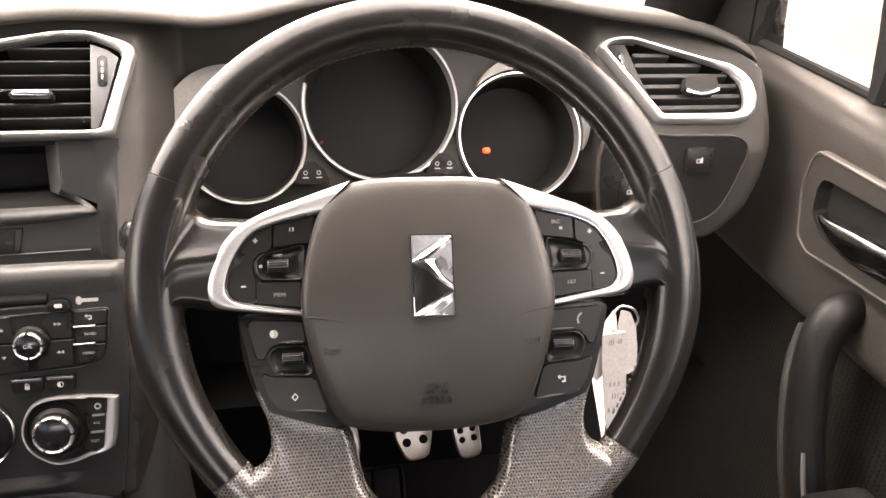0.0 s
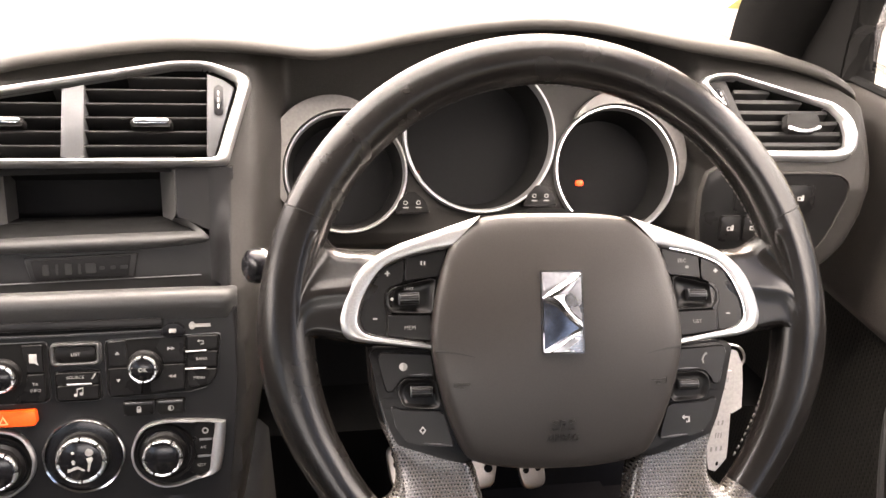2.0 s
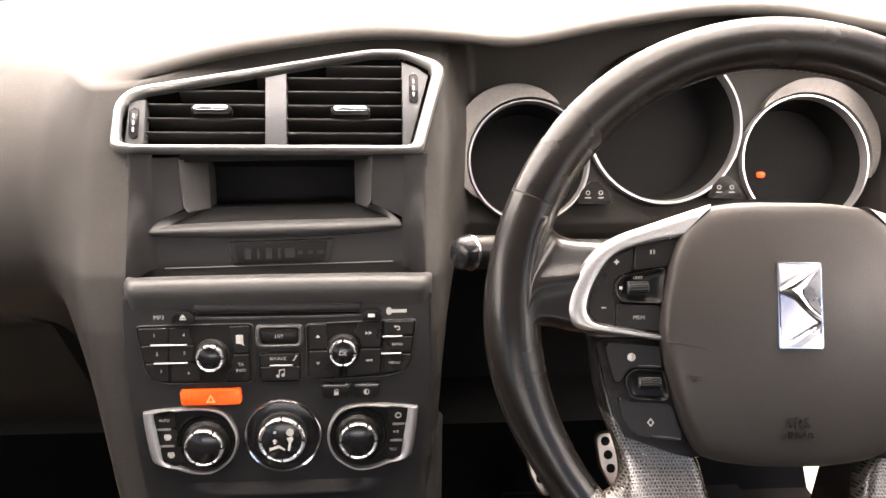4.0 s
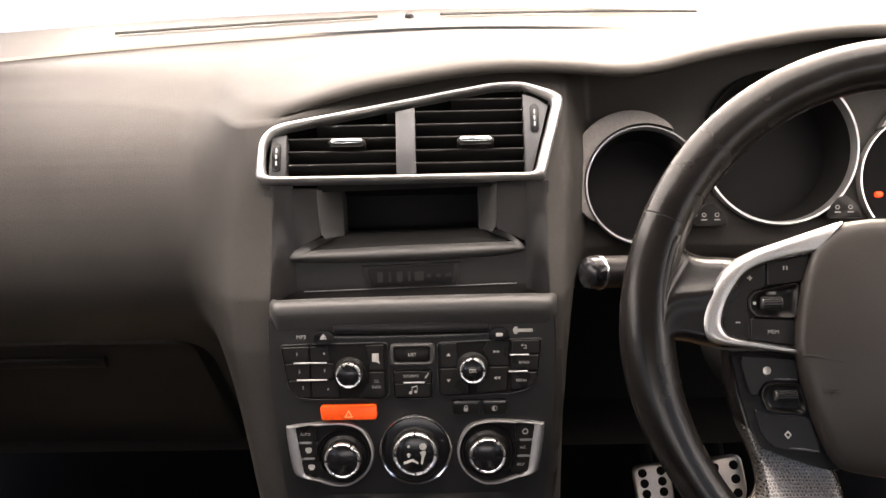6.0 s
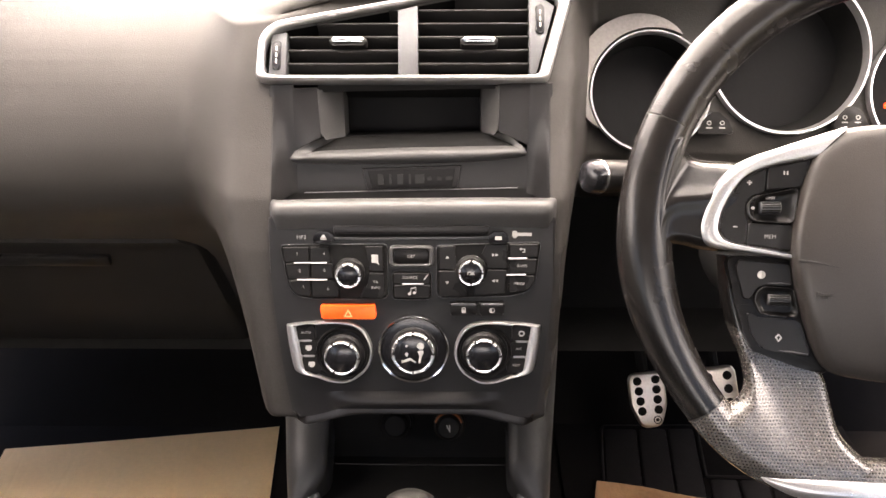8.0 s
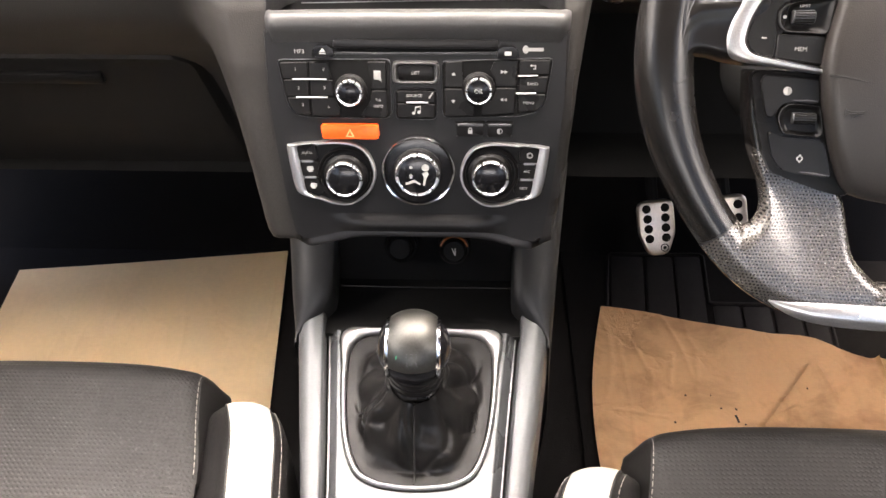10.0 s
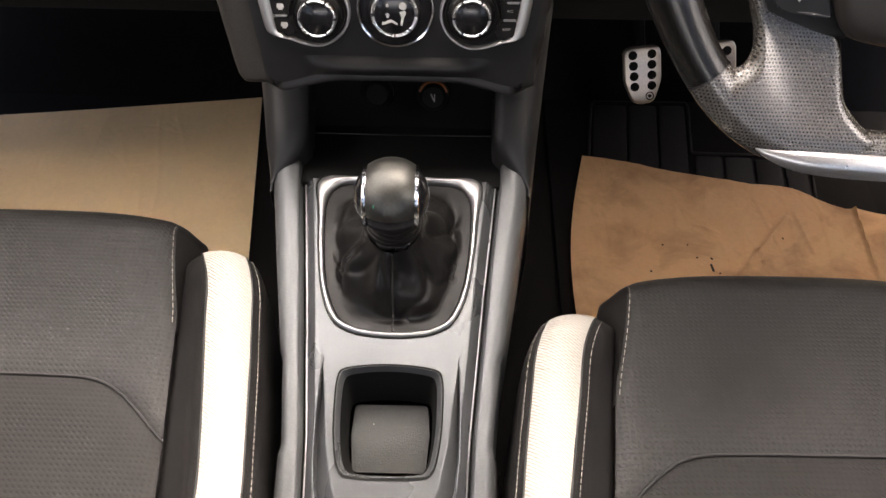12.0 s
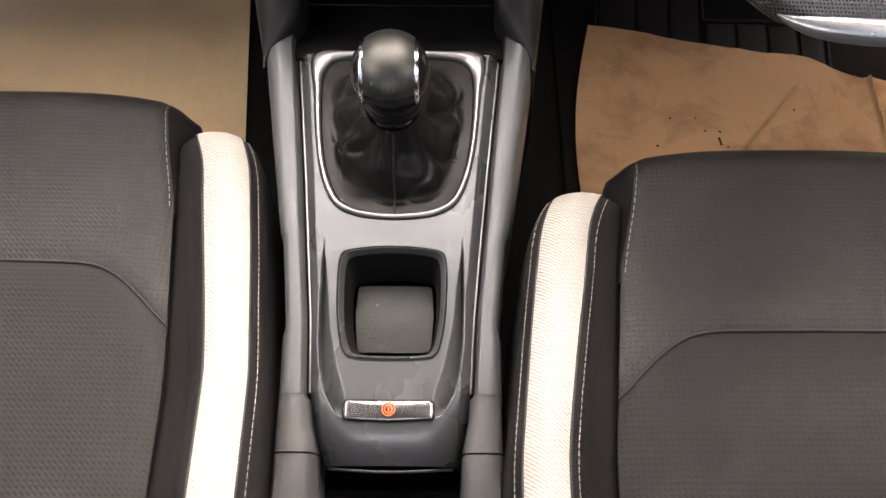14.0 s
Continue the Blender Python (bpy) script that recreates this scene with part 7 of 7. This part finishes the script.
# ---- footwells ----
mat_ = thing("floor_mat", "ribbed black rubber mat in the driver's footwell", "floor mat")
part("sheet", box(0.20, 0.68, 0.30, 0.985, 0.0, 0.006, 0.002), CARPET, mat_, "black carpet sheet")
for x0, x1, y1 in ((0.2815, 0.3340, 0.970), (0.3385, 0.3825, 0.971), (0.3870, 0.4285, 0.972), (0.4275, 0.4680, 0.858), (0.4730, 0.5140, 0.857), (0.5190, 0.5580, 0.853), (0.5630, 0.5950, 0.848)):
    k = 0.11 * (y1 - 0.62)
    part("rib_panel", prism(rounded([(x0 - k, 0.62), (x1 - k, 0.62), (x1, y1), (x0, y1)], [0.001, 0.001, 0.005, 0.005], 3), 0.005, 0.0085, 0.0012), RUBBER, mat_)
rim = spline([(0.2440, 0.700, 0.0), (0.2620, 0.850, 0.0), (0.2755, 0.960, 0.0), (0.2795, 0.9735, 0.0), (0.2900, 0.9780, 0.0), (0.3600, 0.9785, 0.0), (0.4230, 0.9800, 0.0), (0.4325, 0.9760, 0.0), (0.4340, 0.9640, 0.0), (0.4240, 0.8740, 0.0), (0.4260, 0.8660, 0.0), (0.4400, 0.8645, 0.0), (0.5200, 0.8630, 0.0), (0.5900, 0.8550, 0.0), (0.6010, 0.8490, 0.0), (0.6010, 0.8350, 0.0), (0.5860, 0.720, 0.0)], 5, False)
part("raised_rim", sweep([(x, y, 0.0070) for x, y, z in rim], 0.0026, 8), RUBBER, mat_, "raised rubber edge round the ribs")


def sheet(name, label, upper, lower, z, mat, wave, seed, folds=(), bow=0.0):
    """A sheet of paper lying on the floor between two long edges, creased and folded; also gives its height."""
    def height(x, y):
        q = noise.noise(Vector((x * 5 + seed, y * 5, 0))) * wave + noise.noise(Vector((x * 16 + seed, y * 12, 3))) * wave * 0.25
        q += (1 - abs(noise.noise(Vector((x * 26 + seed, y * 6 + x * 9, 5))))) ** 12 * wave * 0.45
        for x0, y0, x1, y1, h, w in folds:
            d = Vector((x1 - x0, y1 - y0))
            k = min(1.0, max(0.0, ((x - x0) * d.x + (y - y0) * d.y) / d.length_squared))
            off = ((x - x0) * d.y - (y - y0) * d.x) / d.length
            end = Vector((x - x0 - d.x * k, y - y0 - d.y * k)).length
            q += h * math.exp(-(end / w) ** 2) * (1.0 if off > 0 else 0.55)
        return z + wave * 0.9 + q

    A, B = [[Vector(p) for p in spline([(*p, 0) for p in e], 8, False)] for e in (upper, lower)]

    def at(P, f):
        k = f * (len(P) - 1)
        i = min(len(P) - 2, int(k))
        return P[i].lerp(P[i + 1], k - i)
    n = 200
    rows = []
    for j in range(n + 1):
        a, b = at(A, j / n), at(B, j / n)
        row = []
        for i in range(n + 1):
            p = a.lerp(b, i / n)
            p.x -= bow * math.sin(math.pi * i / n) * (1 - j / n) ** 8
            row.append((p.x, p.y, height(p.x, p.y)))
        rows.append(row)
    bm = loft(rows, closed=False)
    bmesh.ops.solidify(bm, geom=bm.faces[:], thickness=0.0006)
    ob = part(name, bm, mat, None, label, sharp=70)
    return tagged(ob, category="paper sheet"), height


upper = [(0.251, 0.848), (0.288, 0.844), (0.333, 0.834), (0.382, 0.820), (0.421, 0.812), (0.465, 0.802), (0.494, 0.795), (0.530, 0.793), (0.563, 0.787), (0.593, 0.768), (0.624, 0.752), (0.644, 0.751), (0.674, 0.743), (0.692, 0.738)]
dp, skin = sheet("floor_paper", "creased brown kraft paper sheet on the driver's floor mat", upper, [(0.226 + 0.466 * k / 13, 0.46) for k in range(14)], 0.0105, PAPER, 0.003, 3,
                 ((0.641, 0.752, 0.635, 0.600, 0.0065, 0.0032), (0.534, 0.729, 0.483, 0.667, 0.0060, 0.0045), (0.483, 0.667, 0.447, 0.626, 0.0065, 0.004), (0.500, 0.660, 0.462, 0.640, 0.0035, 0.003), (0.43, 0.79, 0.415, 0.72, 0.0015, 0.003), (0.31, 0.72, 0.302, 0.66, 0.0018, 0.003), (0.40, 0.715, 0.43, 0.70, 0.0016, 0.0025), (0.59, 0.74, 0.583, 0.64, 0.0020, 0.004), (0.25, 0.65, 0.32, 0.636, 0.0016, 0.003), (0.345, 0.752, 0.330, 0.690, 0.0030, 0.003), (0.380, 0.76, 0.372, 0.70, 0.0022, 0.004), (0.55, 0.74, 0.56, 0.67, 0.0026, 0.004)), 0.020)
sheet("floor_paper", "flat tan paper board on the passenger's floor", [(-0.70, 0.917), (-0.48, 0.945), (-0.262, 0.976)], [(-0.66, 0.40), (-0.42, 0.40), (-0.205, 0.40)], 0.003, BOARD, 0.0012, 8)
INK = material("dark_dirt_mark", (0.02, 0.014, 0.01), 0.8)
for x, y, w, h, r in ((0.412, 0.637, 0.0030, 0.013, 8), (0.414, 0.653, 0.0022, 0.004, 30), (0.349, 0.675, 0.0028, 0.0026, 0), (0.326, 0.627, 0.0030, 0.0026, 0), (0.421, 0.628, 0.0026, 0.0022, 10), (0.384, 0.676, 0.002, 0.002, 0), (0.394, 0.654, 0.0022, 0.0028, 60), (0.522, 0.692, 0.002, 0.003, 0)):
    part("dirt_mark", prism(rrect(0, 0, w, h, w * 0.3), -0.0010, 0.0006), INK, dp, "small black dirt mark", m=pose(x, y, skin(x, y), 0, 0, r))


# ---- pedals ----
def pedal(name, label, at, lean, w, h, cols, rows_, taper, skip=()):
    p = thing(name, label, "pedal", plane_frame(at, lean) @ pose(0, 0, 0, 0, 0, 7), group="pedals")
    out = rounded([(-w / 2 * taper, 0), (w / 2 * taper, 0), (w / 2, h * 0.4), (w / 2, h), (-w / 2, h), (-w / 2, h * 0.4)], [0.016, 0.016, 0.035, 0.014, 0.014, 0.035])
    part("pad", pillow(out, ((0.0, -0.004), (0.0, 0.002), (0.05, 0.0042), (0.12, 0.0048), (0.6, 0.0050))), ALU, p, "pale metal pad", sharp=50)
    for i in range(cols):
        for j in range(rows_):
            if (i, j) in skip:
                continue
            y = h * (0.22 + 0.72 * (j + 0.5) / rows_)
            x = (i - (cols - 1) / 2) * w * (0.42 + 0.10 * y / h)
            part("rubber_stud", revolve([(w * 0.120, 0.003), (w * 0.120, 0.0056), (w * 0.098, 0.0062), (0, 0.0058)], 14), DEEP, p, "black round grip", m=pose(x, y, 0))
    part("arm", sweep([(0, h * 0.6, -0.006), (0.0, h * 1.1, -0.012), (0.0, h * 2.0, -0.01), (0.0, h * 3.4, 0.02)], 0.009, 8), DEEP, p, "black pedal arm")
    return p


clutch = pedal("clutch_pedal", "pale metal clutch pedal with black round grips", (0.333, 0.881, 0.092), 35, 0.055, 0.084, 2, 4, 0.55)
part("stamp", joined([hoop(circle(0.009, 0.011, 0.0062, 20), circle(0.009, 0.011, 0.0048, 20), 0.0040, 0.0056, 0), prism(circle(0.009, 0.011, 0.0026, 16), 0.0040, 0.0056)]), DARKIN, clutch, "small round stamp")
pedal("brake_pedal", "pale metal brake pedal with black round grips", (0.445, 0.897, 0.090), 35, 0.058, 0.085, 2, 3, 0.60)
pedal("accelerator_pedal", "slim pale metal accelerator pedal with black round grips", (0.537, 0.918, 0.063), 35, 0.044, 0.105, 2, 5, 0.86)

# ---- doors ----
DOORLOW = dotted("perforated_door_panel", (0.021, 0.020, 0.0185), (0.006, 0.006, 0.006), 0.0060, 0.24, rough=0.6, depth=0.5, skew=False, spec=0.2, axes=(1, 2))
for s in (1, -1):
    door = thing("door_1" if s > 0 else "door_2", "dark driver's door trim with an inner handle and pull grip" if s > 0 else "dark passenger door trim", "car door", kind="structure")
    def door_rows(table):
        return [[(s * (x + 0.010 * smoothstep(0.5, 0.78, y)), y, z + (0.03 * (y - 0.6) if z > 0.7 else 0)) for y in np.linspace(-1.45, 0.90, 40)] for z, x in table]
    bm = loft(door_rows(((0.548, 0.752), (0.553, 0.738), (0.565, 0.7345), (0.60, 0.738), (0.64, 0.742), (0.70, 0.738), (0.735, 0.734), (0.750, 0.740), (0.757, 0.757), (0.752, 0.80))), closed=False)
    bmesh.ops.solidify(bm, geom=bm.faces[:], thickness=0.008)
    part("trim_panel", bm, DOOR, door, "grained dark grey upper door trim", sharp=60)
    bm = loft(door_rows(((0.02, 0.745), (0.16, 0.742), (0.30, 0.757), (0.45, 0.762), (0.551, 0.764))), closed=False)
    bmesh.ops.solidify(bm, geom=bm.faces[:], thickness=0.008)
    part("lower_panel", bm, DOORLOW, door, "dark lower door panel", sharp=60)
    # small sail panel ahead of the glass
    sail = [(0.775, 0.740), (0.955, 0.740), (0.930, 0.80), (0.870, 0.885), (0.790, 0.945), (0.735, 0.945), (0.772, 0.86), (0.779, 0.80)]
    part("sail_panel", loft([[(s * (x_ - 0.10 * max(0, z - 0.80)), y, z) for y, z in sail] for x_ in (0.778, 0.798)]), PILLAR, door, "dark corner panel ahead of the window", sharp=40)
    path = [(s * 0.802, 0.775, 0.735), (s * 0.800, 0.781, 0.79), (s * 0.795, 0.778, 0.85), (s * 0.782, 0.735, 0.93), (s * 0.750, 0.60, 1.02), (s * 0.70, 0.40, 1.08)]
    part("window_frame", sweep(spline(path, 5, False), 0.022, 10, flat=0.8), PILLAR, door, "black window frame")
    bm = loft([[(s * 0.796, y, 0.775) for y in np.linspace(-0.5, 0.775, 8)], [(s * 0.780, y, 0.92) for y in np.linspace(-0.5, 0.725, 8)], [(s * 0.70, y, 1.07) for y in np.linspace(-0.5, 0.36, 8)]], closed=False)
    bmesh.ops.solidify(bm, geom=bm.faces[:], thickness=0.004)
    pane = part("window", bm, GLASS, door, "clear side window glass")
    pane.visible_shadow = False
    part("window_seal", sweep([(s * 0.790, y, 0.757 + 0.03 * (y - 0.6)) for y in np.linspace(-0.5, 0.80, 14)], 0.006, 8), DEEP, door, "black rubber seal")
    part("window_divider", sweep([(s * 0.795, 0.565, 0.74), (s * 0.792, 0.580, 0.83), (s * 0.765, 0.575, 0.98)], 0.018, 8, flat=0.7), DEEP, door, "black quarterlight divider")
    if s < 0:
        continue
    H_F = Matrix(((0, 0, -1, 0.727), (-1, 0, 0, 0.505), (0, 1, 0, 0.69), (0, 0, 0, 1)))
    bowl = rounded(mm([(-50, 26), (60, 26), (112, 30), (112, -62), (20, -67), (-27, -71), (-45, -62), (-57, -15)]), 0.014)
    HC = (0.014, -0.020)
    bo = polar(bowl, HC, 120)
    be = [(HC[0] + (p[0] - HC[0]) * 0.95, HC[1] + (p[1] - HC[1]) * 0.93) for p in bo]
    bi = polar(rounded(mm([(-30, 4), (60, 6), (96, 8), (96, -48), (30, -52), (-14, -48), (-33, -32), (-35, -8)]), 0.010), HC, 120)
    part("surround_edge", hoop(bo, be, -0.006, 0.0028), DOOR, door, "fine rounded edge", m=H_F, sharp=50)
    part("handle_surround", hoop(be, bi, -0.008, 0.0012, 0), DASH, door, "dark grained handle surround", m=H_F, sharp=50)
    part("handle_bowl", loft([[(p[0], p[1], 0.0010) for p in bi], [(p[0] * 0.85, p[1] * 0.8, -0.010) for p in bi]], cap0=False), DEEP, door, "dark handle recess", m=H_F)
    blade = spline(mm([(-24, -28), (12, -23), (58, -19), (92, -18), (94, -38), (70, -43), (46, -48), (14, -45), (-8, -39)]), 5)
    part("inner_handle", pillow(blade, ((0.0, -0.006), (0.0, 0.002), (0.06, 0.006), (0.2, 0.0085), (0.5, 0.0095))), CHROME, door, "satin chrome inner door handle", m=H_F, sharp=60)
    path = spline([(0.742, 0.468, 0.590), (0.726, 0.467, 0.592), (0.714, 0.465, 0.582), (0.706, 0.460, 0.540), (0.705, 0.448, 0.490), (0.709, 0.430, 0.430), (0.723, 0.408, 0.360)], 6, False)
    pull = part("pull_grip", sweep(path, [0.0165 + 0.002 * math.sin(math.pi * k / (len(path) - 1)) for k in range(len(path))], 18, flat=1.15), SEAT, door, "upright dark grab handle")
    part("grip_strip", sweep([(p[0] - 0.0085, p[1] + 0.0095, p[2] - 0.002) for p in path[13:]], 0.0105, 12, flat=0.9), BAR, pull, "smooth grey strip")
    part("grip_trim", sweep([(p[0] - 0.0100, p[1] - 0.0150, p[2]) for p in path[26:]], 0.0024, 8), SILVER, pull, "thin satin silver line")
    pod_ = part("switch_pod", box(0.675, 0.745, 0.24, 0.40, 0.430, 0.455, 0.01), DEEP, door, "black window switch pod")
    for k in range(2):
        part("window_switch", box(0.685 + k * 0.028, 0.706 + k * 0.028, 0.34, 0.375, 0.454, 0.462, 0.003), BUTTON, pod_)
